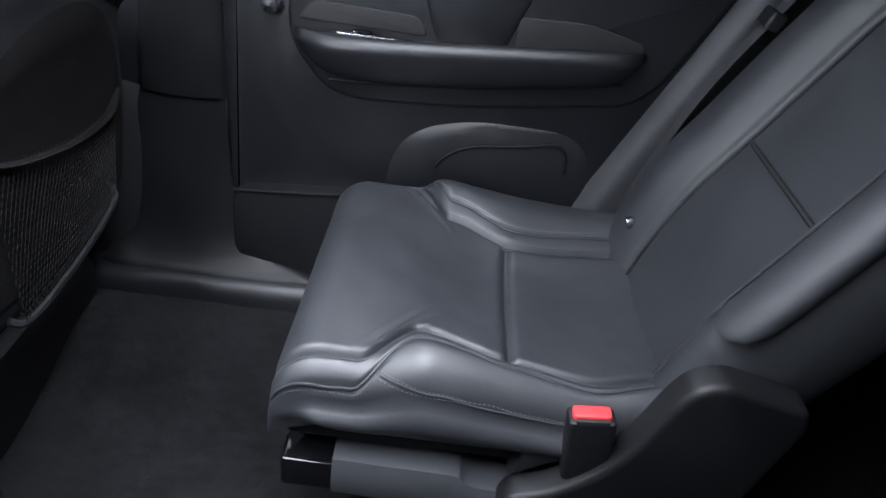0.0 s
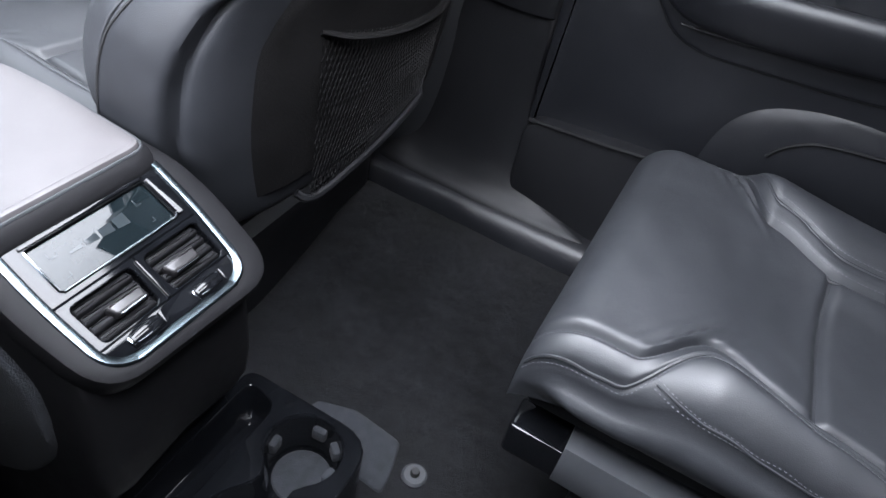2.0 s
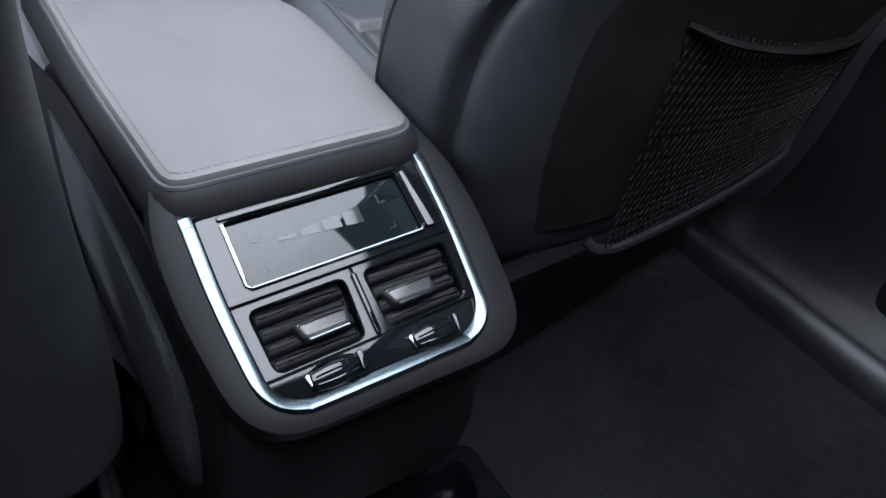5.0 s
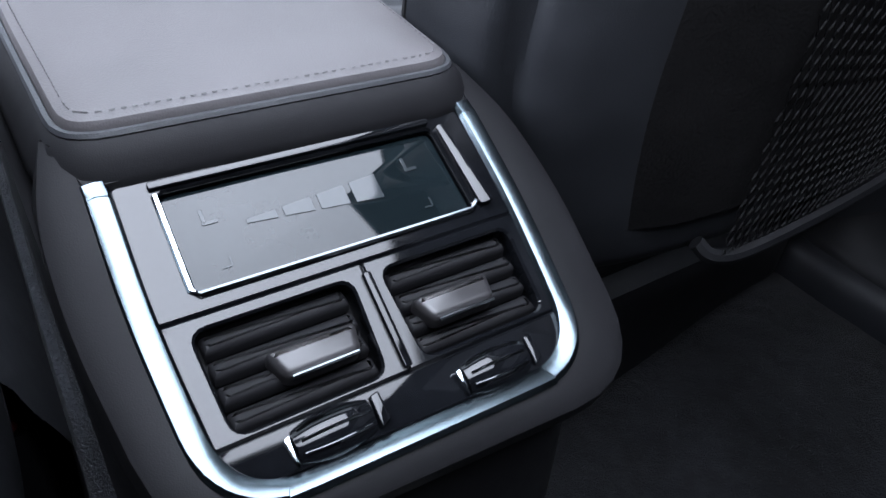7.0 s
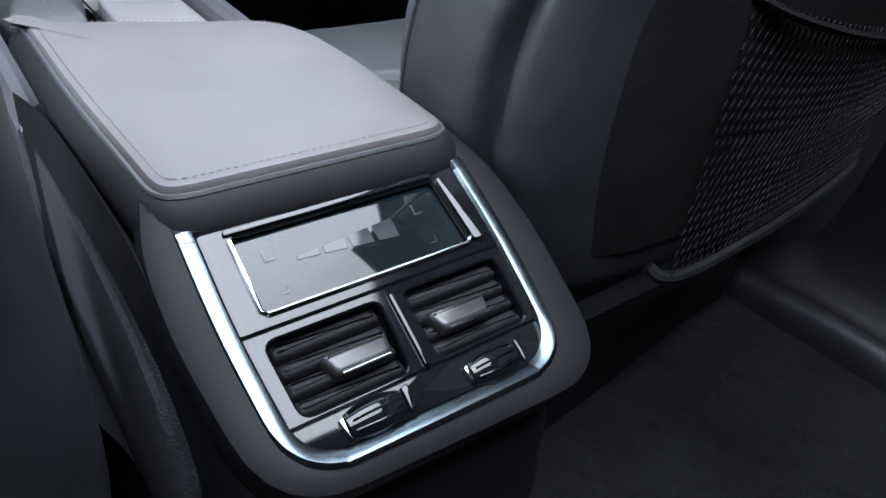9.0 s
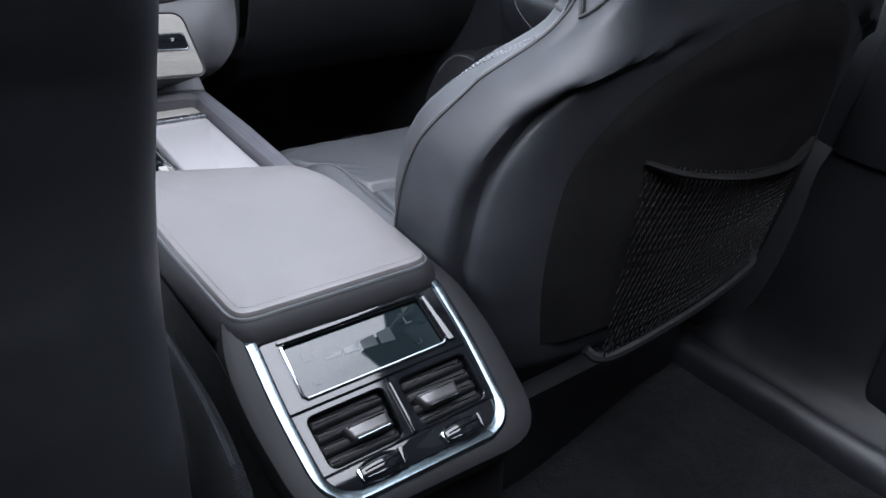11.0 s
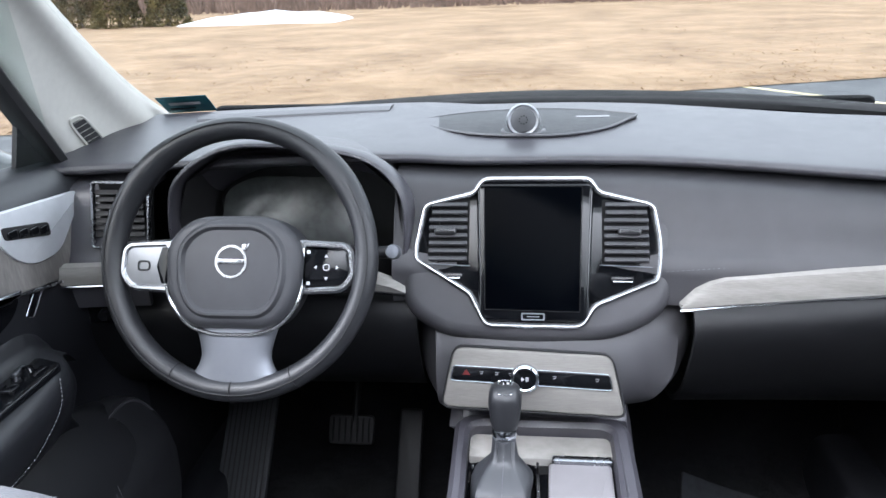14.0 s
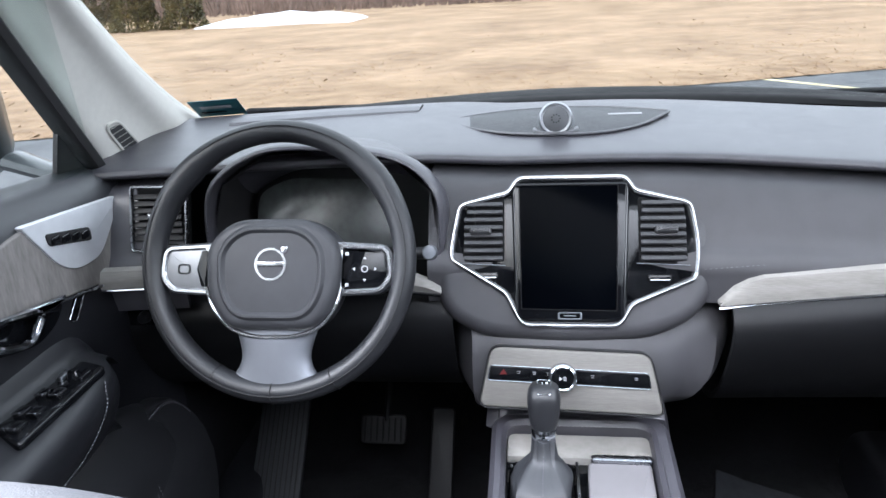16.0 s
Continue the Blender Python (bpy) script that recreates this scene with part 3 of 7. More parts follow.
            front.append([Vector((self.cx + u, self.y0 + 0.008 * math.sin(math.pi * q) * (1 - (u / self.w) ** 4) - 0.065 * q ** 1.6, zt + (self.foot - zt) * q)) for q in span(0, 1, 6)])
        part("front_face", skin(front), LEATHER, parent)
        under = box(self.cx - self.w + 0.01, self.cx + self.w - 0.01, self.y0 - self.length, self.y0 - 0.02, self.foot - 0.03, self.foot + 0.004, 0.006)
        part("cushion_pan", under, PLASTIC, parent)


def buckle(base, parent, tilt=0, button=RED):
    """A belt buckle with its red release button."""
    m = Matrix.Translation(base) @ Matrix.Rotation(radians(tilt), 4, "X")
    b = part("buckle", box(-0.014, 0.014, -0.026, 0.026, -0.09, 0.0, 0.004, m), PLASTIC, parent, "black buckle housing")
    part("release_button", box(-0.008, 0.010, -0.021, 0.021, -0.004, 0.006, 0.003, m), button, b, "red release button")
    part("buckle_slot", box(-0.0135, -0.009, -0.018, 0.018, -0.002, 0.004, 0.001, m), RUBBER, b)


# second-row seat, standing by the rear door
RC = 0.425
rear_seat = thing("rear_captain_chair", "charcoal leather single rear seat with stitched bolsters and red buckle", "car seat", (RC, -0.55, 0.0))
cush = Cushion(RC, -0.313, 0.468, 0.236, 0.392, 0.026, 0.310, 0.214, 0.155, 0.085, 0.185, 0.275)
cush.seams = (((0.0, 0.204), (0.095, 0.199), (0.165, 0.140), (0.28, 0.163), (0.37, 0.175), (0.475, 0.15)), ((0.0, 0.226), (0.13, 0.212), (0.190, 0.130), (0.285, 0.092), (0.475, 0.115)))
cush.welt = 0.0028
cush.crease = 0.0030
cush.build(rear_seat)
RB = [(0.33, 0.215, -0.765, -0.745, -0.90), (0.40, 0.232, -0.787, -0.762, -0.93), (0.50, 0.240, -0.827, -0.795, -0.98), (0.60, 0.240, -0.884, -0.850, -1.03), (0.75, 0.235, -0.967, -0.932, -1.10), (0.88, 0.215, -1.040, -1.012, -1.15), (0.95, 0.17, -1.075, -1.06, -1.16)]


def rear_back(level):
    """A row round the rear seat's back: flat middle, narrow inboard roll, broad bolster by the door."""
    z, w, yf, yb, yr = level
    k, ym = w / 0.24, 0.5 * (yb + yr)
    loop = ((-0.148, yf), (-0.04, yf - 0.004), (0.078, yf), (0.098, yf + 0.45 * (yb - yf)), (0.135, yb + 0.006), (0.185, yb + 0.002), (0.222, yb - 0.03), (0.238, ym), (0.22, yr + 0.03), (0.13, yr), (-0.04, yr), (-0.16, yr), (-0.222, yr + 0.03), (-0.238, ym), (-0.230, yb - 0.035), (-0.207, yb - 0.002), (-0.178, yb + 0.002), (-0.160, yf + 0.45 * (yb - yf)))
    return [(RC + x * k, y, z) for x, y in loop]


part("backrest", loft([rear_back(q) for q in RB], 4, 5), LEATHER, rear_seat, "padded leather backrest")
back_line = lambda x, dy, z0, z1: [Vector((RC + x * level_at(RB, z)[1] / 0.24, level_at(RB, z)[2] + dy, z)) for z in span(z0, z1, 30)]
for x in (-0.152, 0.083):
    part("panel_seam", tube(back_line(x, 0.003, 0.36, 0.92), 0.0022, 6), RUBBER, rear_seat)
part("panel_seam", tube([(RC + x, level_at(RB, 0.592)[2] + 0.0015, 0.592) for x in span(-0.15, 0.08, 12)], 0.0035, 6), RUBBER, rear_seat)
roll = []
for z, k in ((0.500, 0.45), (0.506, 0.8), (0.52, 1.0), (0.60, 1.0), (0.75, 1.0), (0.88, 0.9), (0.94, 0.6)):
    _, w, yf, yb, yr = level_at(RB, z)
    c = Vector((RC - 0.205 * w / 0.24, yb - 0.012, z))
    roll.append([c + Vector((math.cos(a) * 0.034 * k, math.sin(a) * 0.030 * k, -math.sin(a) * 0.012 * k)) for a in span(0, 2 * math.pi, 12)[:-1]])
part("inboard_roll", loft(roll, 2, 4), LEATHER, rear_seat, "padded leather roll on the backrest's inboard edge")
for off in (-0.030, -0.035):
    line = [Vector((RC + (-0.205 + off * 0.85) * level_at(RB, z)[1] / 0.24, level_at(RB, z)[3] - 0.013, z - 0.004)) for z in span(0.510, 0.90, 40)]
    part("stitching", stitches(line, 0.0034, 0.0018, 0.0007), THREAD, rear_seat)
part("piping", tube([Vector((RC - 0.174 * level_at(RB, z)[1] / 0.24, level_at(RB, z)[3] + 0.004, z)) for z in span(0.39, 0.90, 30)], 0.0022, 6), LEATHER, rear_seat)
part("stitching", stitches([Vector((RC - 0.180 * level_at(RB, z)[1] / 0.24, level_at(RB, z)[3] + 0.006, z)) for z in span(0.39, 0.52, 30)], 0.0034, 0.0018, 0.0006), THREAD, rear_seat)
shield = rounded([(-0.590, 0.240), (-0.600, 0.266), (-0.640, 0.280), (-0.690, 0.322), (-0.722, 0.378), (-0.742, 0.440), (-0.758, 0.468), (-0.786, 0.479), (-0.83, 0.469), (-0.878, 0.457), (-0.886, 0.43), (-0.855, 0.292), (-0.83, 0.15), (-0.62, 0.15)], [0.01, 0.01, 0.03, 0.04, 0.05, 0.04, 0.02, 0.02, 0.03, 0.01, 0.01, 0.03, 0.02, 0.02], 4)
MYZ = Matrix(((0, 0, -1, 0.186), (1, 0, 0, 0), (0, 1, 0, 0), (0, 0, 0, 1)))
part("side_shield", slab(shield, 0, 0.036, 0.010, MYZ, 4), PLASTIC, rear_seat, "dark plastic recliner cover")
for x0 in (0.182, 0.605):
    r = part("seat_rail", box(x0, x0 + 0.046, -0.40, -0.328, 0.205, 0.250, 0.005), PIANO, rear_seat, "glossy black rail end")
    part("rail_cover", loft([[(x0 - 0.004, y, 0.205 - d), (x0 - 0.003, y, 0.254 - d), (x0 + 0.006, y, 0.262 - d), (x0 + 0.040, y, 0.262 - d), (x0 + 0.052, y, 0.25 - d), (x0 + 0.052, y, 0.2 - d)] for y, d in ((-0.392, 0), (-0.45, 0.002), (-0.52, 0.003), (-0.545, 0.006), (-0.56, 0.020), (-0.64, 0.026), (-0.74, 0.034))], 2, 2), RAILGREY, rear_seat)
    part("seat_leg", box(x0 + 0.006, x0 + 0.045, -0.86, -0.42, 0.002, 0.208, 0.006), PLASTIC, rear_seat)
buckle((0.176, -0.672, 0.392), rear_seat, -6)
part("anchor_button", lathe([(0.002, -0.01), (0.010, -0.01), (0.010, 0.004), (0.007, 0.008), (0.001, 0.009)], 14, Matrix.Translation((0.548, -0.772, 0.425)) @ Matrix.Rotation(radians(70), 4, "X")), SATIN, rear_seat, "round bright button at the seat hinge")
part("hinge_cover", loft([[(0.185, y, z - 0.03), (0.185, y - 0.012, z), (0.205, y - 0.01, z + 0.012), (0.235, y, z)] for y, z in ((-0.60, 0.30), (-0.66, 0.335), (-0.73, 0.33), (-0.80, 0.30))], 3, 3), PLASTIC, rear_seat)

# belt of the rear seat
belt = skin([[Vector((x + dx, y, z)) for dx in (-0.022, 0.0, 0.022)] for x, y, z in smooth_line([(0.645, -1.040, 0.98), (0.645, -0.945, 0.80), (0.648, -0.850, 0.62), (0.650, -0.80, 0.48), (0.650, -0.77, 0.36)], 5)])
rb = thing("seat_belt", "dark woven seat belt hanging by the rear seat", "seat belt", (0.63, -0.8, 0.3))
part("webbing", thick(belt, 0.0015), BELT, rb)
part("belt_guide", box(-0.03, 0.03, -0.012, 0.012, -0.012, 0.012, 0.004, Matrix.Translation((0.647, -0.902, 0.72)) @ Matrix.Rotation(radians(20), 4, "X")), PLASTIC, rb)

# front seats
FC = 0.412
FL = [(0.30, 0.190, 0.09, 0.13, 0.05), (0.345, 0.238, 0.10, 0.175, 0.016), (0.43, 0.266, 0.10, 0.200, 0.008), (0.49, 0.273, 0.085, 0.200, 0.004), (0.56, 0.266, 0.06, 0.176, -0.002), (0.62, 0.240, 0.03, 0.120, -0.016), (0.66, 0.207, 0.012, 0.078, -0.030), (0.70, 0.200, 0.004, 0.064, -0.040), (0.73, 0.203, 0.0, 0.068, -0.047), (0.79, 0.172, -0.004, 0.060, -0.042), (0.822, 0.135, 0.0, 0.054, -0.027), (0.846, 0.082, 0.006, 0.046, -0.012), (0.860, 0.03, 0.012, 0.034, 0.002)]
FD = [(0.24, 0.200, 0.07, 0.11, 0.040), (0.265, 0.230, 0.09, 0.15, 0.022), (0.345, 0.238, 0.10, 0.175, 0.016), (0.43, 0.238, 0.10, 0.205, 0.008), (0.49, 0.238, 0.085, 0.190, 0.004), (0.56, 0.238, 0.06, 0.135, -0.002), (0.635, 0.239, 0.025, 0.078, -0.020), (0.675, 0.240, 0.010, 0.064, -0.036), (0.73, 0.238, 0.0, 0.070, -0.047), (0.795, 0.214, -0.004, 0.066, -0.042), (0.816, 0.178, 0.0, 0.060, -0.027), (0.828, 0.112, 0.006, 0.050, -0.012), (0.834, 0.042, 0.012, 0.036, 0.002)]


def seat_loop(level):
    """Control points round a seat back at one height, the front middle first."""
    z, w, yf, yb, yr = level
    half = [(0.0, yf), (0.42 * w, yf), (0.66 * w, yf + 0.25 * (yb - yf)), (0.84 * w, yb), (0.965 * w, yb - 0.25 * (yb - yr)), (w, 0.5 * (yb + yr)), (0.965 * w, yr + 0.22 * (yb - yr)), (0.80 * w, yr + 0.012), (0.40 * w, yr)]
    return half + [(0.0, yr)] + [(-x, y) for x, y in reversed(half[1:])]


def seat_surface(levels, cx, k, z, out=0.0):
    """The place on a seat back at control position k (a float, round the loop) and height z, lifted outwards."""
    zs = [q[0] for q in levels]
    i = max(0, min(len(zs) - 2, next((j for j in range(len(zs) - 1) if zs[j + 1] >= z), len(zs) - 2)))
    s = (z - zs[i]) / (zs[i + 1] - zs[i])
    s = max(0, min(1, s))
    pick = [levels[max(0, min(len(levels) - 1, i + o))] for o in (-1, 0, 1, 2)]
    lv = []
    for c in range(5):
        a, b, d, e = (p[c] for p in pick)
        lv.append(0.5 * (2 * b + (d - a) * s + (2 * a - 5 * b + 4 * d - e) * s * s + (3 * b - a - 3 * d + e) * s ** 3))
    loop = seat_loop(lv)
    n = len(loop)

    def at(f):
        j = int(math.floor(f)) % n
        t = f - math.floor(f)
        a, b, d, e = (Vector(loop[(j + o) % n]) for o in (-1, 0, 1, 2))
        return 0.5 * (2 * b + (d - a) * t + (2 * a - 5 * b + 4 * d - e) * t * t + (3 * b - a - 3 * d + e) * t ** 3)

    p, tg = at(k), at(k + 0.02) - at(k - 0.02)
    nrm = Vector((tg.y, -tg.x)).normalized()
    if nrm.dot(p - Vector((0, (lv[2] + lv[4]) / 2))) < 0:
        nrm = -nrm
    p = p + nrm * out
    return Vector((cx + p.x, p.y, z))


def between(rows, z):
    """A value read from (height, value) rows."""
    for (a, u), (b, v) in zip(rows, rows[1:]):
        if z <= b:
            return u + (v - u) * ease((z - a) / (b - a))
    return rows[-1][1]


def shell_lift(k, z, folded=True):
    """How far the back cover stands off: a proud side flange, a fold behind it, then the flat back."""
    kk = k if k <= 9 else 18 - k
    kc = between(((0.40, 5.8), (0.50, 5.9), (0.60, 6.0), (0.625, 6.2), (0.645, 6.8), (0.655, 7.3), (0.69, 8.1)), z)
    fade = ease((z - 0.39) / 0.05) * ease((0.69 - z) / 0.06)
    return 0.0050 + folded * fade * (0.009 * ease((kc - kk) / 0.30 + 0.4) - 0.007 * math.exp(-((kk - kc) / 0.13) ** 2))


def front_seat(dx, dy, dz, FL, bc, label, pocketed):
    """A front seat; dx moves it across, dy along its rails and dz on its lift; bc is the middle of its back."""
    seat = thing("front_seat", label, "car seat", (FC + dx, 0.3 + dy, 0.0), "front seats")
    mv = Matrix.Translation((dx, dy, dz))
    base = Matrix.Translation((dx, dy, 0))
    peak, foot = FL[-1][0], FL[0][0] + 0.035

    def p(name, bm, material, parent=seat, label="", m=mv):
        bm.transform(m)
        return part(name, bm, material, parent, label)

    on = lambda k, z, out=0.0: seat_surface(FL, bc, k, z, out)
    p("backrest", seat_back(FL, bc, 4, 4), LEATHER, seat, "padded leather backrest")
    # cover that wraps the back and the sides, closed above in an arch
    ks = span(4.55, 13.45, 120)
    half = max(abs(on(k, 0.66).x - bc) for k in ks)
    rows = []
    for k in ks:
        f = min(1.0, abs(on(k, 0.66).x - bc) / half)
        top = 0.672 + (peak - (0.04 if pocketed else 0.022) - 0.672) * max(0.0, 1 - f ** 3.0) ** 0.5
        rows.append([on(k, foot + (top - foot) * q, shell_lift(k, foot + (top - foot) * q, pocketed) * min(1, 8 * (1 - q) + 0.5)) for q in span(0, 1, 60)])
    shell = skin(rows)
    bmesh.ops.recalc_face_normals(shell, faces=shell.faces)
    bmesh.ops.solidify(shell, geom=shell.faces[:], thickness=0.004)
    sh = p("back_cover", shell, SHELL, seat, "smooth dark back cover")
    p("cover_gap", tube([r[-1] + Vector((0, 0, 0.0016)) for r in rows], 0.0017, 6), RUBBER, sh)
    for side_rows in (rows[0], rows[-1]):
        p("cover_gap", tube([q + Vector((0, 0.0012, 0)) for q in side_rows], 0.0016, 6), RUBBER, sh)
    panel = []
    for k in span(7.0, 11.0, 60) if pocketed else ():
        x = on(k, 0.60).x - bc
        hi = 0.50 + 0.19 * max(0.0, 1 - (abs(x) / 0.2) ** 2.5) ** 0.4
        panel.append([on(k, 0.375 + (hi - 0.375) * q, shell_lift(k, 0.375 + (hi - 0.375) * q) + 0.0045 * min(1, 8 * (1 - q)) * ease((k - 7.0) / 0.5) * ease((11.0 - k) / 0.5) - 0.0004) for q in span(0, 1, 30)])
    if pocketed:
        p("back_panel", skin(panel), PLUSH, sh, "black fleece panel on the back cover")
    for sg in (-1, 1):
        fl = lambda q: q if sg > 0 else 18 - q
        p("piping", tube([on(fl(4.05), z, 0.0005) for z in span(0.38, peak - 0.015, 60)], 0.0022, 6), LEATHER)
        p("stitching", stitches([on(fl(3.80), z, 0.0016) for z in span(0.70, peak - 0.015, 60)], 0.003, 0.0015, 0.0006), THREAD)
        for dd in (0.0, 0.008):
            p("stitching", stitches([on(fl(q), 0.660 - dd - 0.055 * ((4.6 - q) / 1.3) ** 3, 0.0014) for q in span(3.3, 4.6, 40)], 0.003, 0.0018, 0.0009), THREAD)
        p("shoulder_seam", tube([on(fl(k), 0.672, 0.0004) for k in span(3.2, 4.4, 10)], 0.0014, 5), RUBBER)
    if pocketed:
        # net pocket: a bent bar below, a taut hem above, and the net between
        bar = smooth_line([(0.244, 0.004, 0.356), (0.254, -0.006, 0.348), (0.29, -0.012, 0.349), (0.40, -0.016, 0.364), (0.48, -0.014, 0.380), (0.500, -0.010, 0.388), (0.508, 0.006, 0.404)], 6)
        pocket = p("pocket_bar", tube(bar, 0.0055, 8), PLASTIC, seat, "dark plastic pocket bar")
        hem = smooth_line([(0.255, -0.006, 0.556), (0.30, -0.019, 0.540), (0.381, -0.023, 0.521), (0.45, -0.021, 0.511), (0.516, -0.014, 0.508), (0.57, 0.0, 0.520)], 6)
        p("pocket_hem", tube(hem, 0.006, 8, flat=0.5), PLUSH, pocket)
        net = bmesh.new()
        n = 78
        for i in range(n):
            q = (i + 0.5) / n
            lo = Vector((0.252 + 0.254 * q, -0.010 - 0.006 * math.sin(math.pi * q), 0.351 + 0.040 * q))
            hi = Vector((0.260 + 0.285 * q, -0.008 - 0.013 * math.sin(math.pi * q), 0.556 - 0.085 * q + 0.040 * q * q))
            tube([lo.lerp(hi, t) + Vector((0.0021 * math.sin(t * 66 + (i % 2) * math.pi), 0.0, 0)) for t in span(0, 1, 44)], 0.0006, 3, bm=net)
        tagged(p("net", net, VOID, pocket, "black knitted net"), kind="stuff")
    cu = Cushion(FC + dx, 0.628 + dy, 0.50, 0.246, 0.368 - 0.3 * dz, 0.035, 0.22 - 0.3 * dz, 0.225, 0.145, 0.08, 0.20, 0.205)
    cu.seams = (((0.0, 0.240), (0.05, 0.232), (0.15, 0.178), (0.21, 0.158), (0.50, 0.15)), ((0.0, 0.236), (0.06, 0.220), (0.12, 0.155), (0.21, 0.128), (0.50, 0.13)))
    cu.drop = 0.030
    cu.welt = 0.003
    cu.build(seat)
    p("seat_base", box(FC - 0.20, FC + 0.20, 0.10, 0.57, 0.03, 0.20 - dz, 0.02), PLASTIC, m=base)
    p("side_valance", loft([[(FC - 0.235, y, 0.10), (FC - 0.252, y, 0.17), (FC - 0.25, y, 0.235), (FC - 0.225, y, 0.24), (FC - 0.21, y, 0.10)] for y in (0.06, 0.2, 0.4, 0.56)], 2, 3), PLASTIC)
    for x in (-0.19, 0.15):
        p("seat_rail", box(FC + x, FC + x + 0.04, 0.10, 0.56, 0.004, 0.05, 0.006), PLASTIC, m=base)
    p("belt_slot", box(-0.005, 0.005, -0.004, 0.010, -0.010, 0.010, 0.003, Matrix.Translation(on(13.9, 0.733))), RUBBER)
    hr = loft([[(bc + w * c, y + d * s_, z) for c, s_ in ((1, 0), (0.7, 0.8), (0, 1), (-0.7, 0.8), (-1, 0), (-0.7, -0.8), (0, -1), (0.7, -0.8))] for z, w, d, y in ((0.855, 0.055, 0.02, -0.03), (0.90, 0.10, 0.035, -0.06), (0.97, 0.130, 0.045, -0.08), (1.03, 0.130, 0.045, -0.085), (1.08, 0.10, 0.03, -0.09))], 3, 3)
    p("headrest", hr, LEATHER)
    return seat


front_seat(0.0, 0.0, 0.0, FL, 0.385, "charcoal leather front seat with smooth back cover and net pocket", True)
front_seat(-0.785, -0.030, 0.047, FD, FC, "charcoal leather front seat with smooth plain back cover", False)
for x, s, dy in ((0.150, 1, 0.0), (-0.150, -1, -0.09)):
    bk = thing("seat_belt_buckle", "black belt buckle with red button beside the console", "belt buckle", (x, 0.16 + dy, 0.2), "front belt buckles")
    buckle((x, 0.24 + dy, 0.27), bk, -8, REDMARK)
    part("buckle_stalk", tube([(x, 0.24 + dy, 0.19), (x + 0.01 * s, 0.13 + dy, 0.2), (x + 0.02 * s, 0.11 + dy, 0.1)], 0.008, 8), PLASTIC, bk)


# ---- centre console ----
CW = 0.100
console = thing("center_console", "grey and piano-black centre console with leather armrest and rear vents", "console", (0, 0.3, 0.0))
# body: sections along the car, rear face first
PM = Matrix.Translation((0, 0, 0.441)) @ Matrix.Rotation(radians(30), 4, "X")


def cons_row(y, w, zt, zb, r=0.025):
    return [(-w, y, zb), (-w, y, zt - r), (-w + r * 0.4, y, zt - r * 0.3), (-w + r, y, zt), (0, y, zt), (w - r, y, zt), (w - r * 0.4, y, zt - r * 0.3), (w, y, zt - r), (w, y, zb), (0, y, zb)]


body = loft([cons_row(-0.055, 0.080, 0.37, 0.24), cons_row(-0.045, 0.093, 0.395, 0.22), cons_row(-0.01, 0.099, 0.420, 0.16), cons_row(0.03, 0.101, 0.443, 0.0), cons_row(0.07, 0.102, 0.455, 0.0), cons_row(0.2, 0.104, 0.455, 0.0), cons_row(0.30, 0.110, 0.44, 0.0)], 3, 3)
part("body", body, GREYPLASTIC, console, "dark plastic console body")
for sg in (-1, 1):
    flank = loft([[(0.104, y, z0), (0.109, y, z0 + 0.01), (0.112, y, 0.5 * (z0 + z1)), (0.109, y, z1 - 0.01), (0.104, y, z1), (0.098, y, z1), (0.098, y, z0)] for y, z0, z1 in ((-0.012, 0.300, 0.335), (0.0, 0.265, 0.372), (0.05, 0.20, 0.405), (0.12, 0.15, 0.415), (0.26, 0.12, 0.42))], 3, 3)
    part("side_carpet", flank if sg > 0 else flipped(flank), MATGREY, console, "grey carpet pad on the console's flank")
# grey surround of the rear panel
sur_o = [Vector(q) for q in rounded([(-0.090, 0.078), (-0.100, 0.045), (-0.101, 0.0), (-0.091, -0.087), (0.104, -0.0965), (0.111, 0.0), (0.106, 0.045), (0.092, 0.078)], [0.004, 0.02, 0.03, 0.042, 0.042, 0.03, 0.02, 0.004], 6)]
chr_o = [Vector(q) for q in rounded([(-0.080, 0.0505), (-0.081, 0.047), (-0.082, 0.0), (-0.077, -0.077), (0.080, -0.080), (0.086, 0.0), (0.085, 0.047), (0.084, 0.0505)], [0.001, 0.002, 0.03, 0.032, 0.032, 0.03, 0.002, 0.001], 6)]
chr_i = [Vector(q) for q in rounded([(-0.072, 0.050), (-0.0725, 0.046), (-0.073, 0.0), (-0.069, -0.069), (0.073, -0.073), (0.079, 0.0), (0.0785, 0.046), (0.078, 0.050)], [0.001, 0.002, 0.03, 0.027, 0.027, 0.03, 0.002, 0.001], 6)]
surround = bmesh.new()
rows = [[(q.x * 1.0, q.y, -0.065) for q in inset(sur_o, 0.010)], [(q.x, q.y, -0.030) for q in inset(sur_o, 0.001)], [(q.x, q.y, -0.012) for q in sur_o], [(q.x, q.y, -0.003) for q in inset(sur_o, 0.0025)], [(q.x, q.y, 0.0) for q in inset(sur_o, 0.008)], [(q.x, q.y, 0.0) for q in chr_o], [(q.x, q.y, -0.006) for q in chr_o]]
skin(rows, True, False, surround)
surround.transform(PM)
bmesh.ops.recalc_face_normals(surround, faces=surround.faces)
part("rear_surround", surround, GREYPLASTIC, console, "matt grey surround")
chm = lambda a, b: [a[i].lerp(b[i], 0.5) for i in range(len(a))]
chl = [q for q in chm(chr_o, chr_i) if q.y < 0.047]
chl = sorted(chl, key=lambda q: (math.atan2(q.x - 0.002, q.y + 0.012)) % (2 * math.pi))
chl = sorted(chl, key=lambda q: math.atan2(q.x - 0.002, -(q.y + 0.012)))
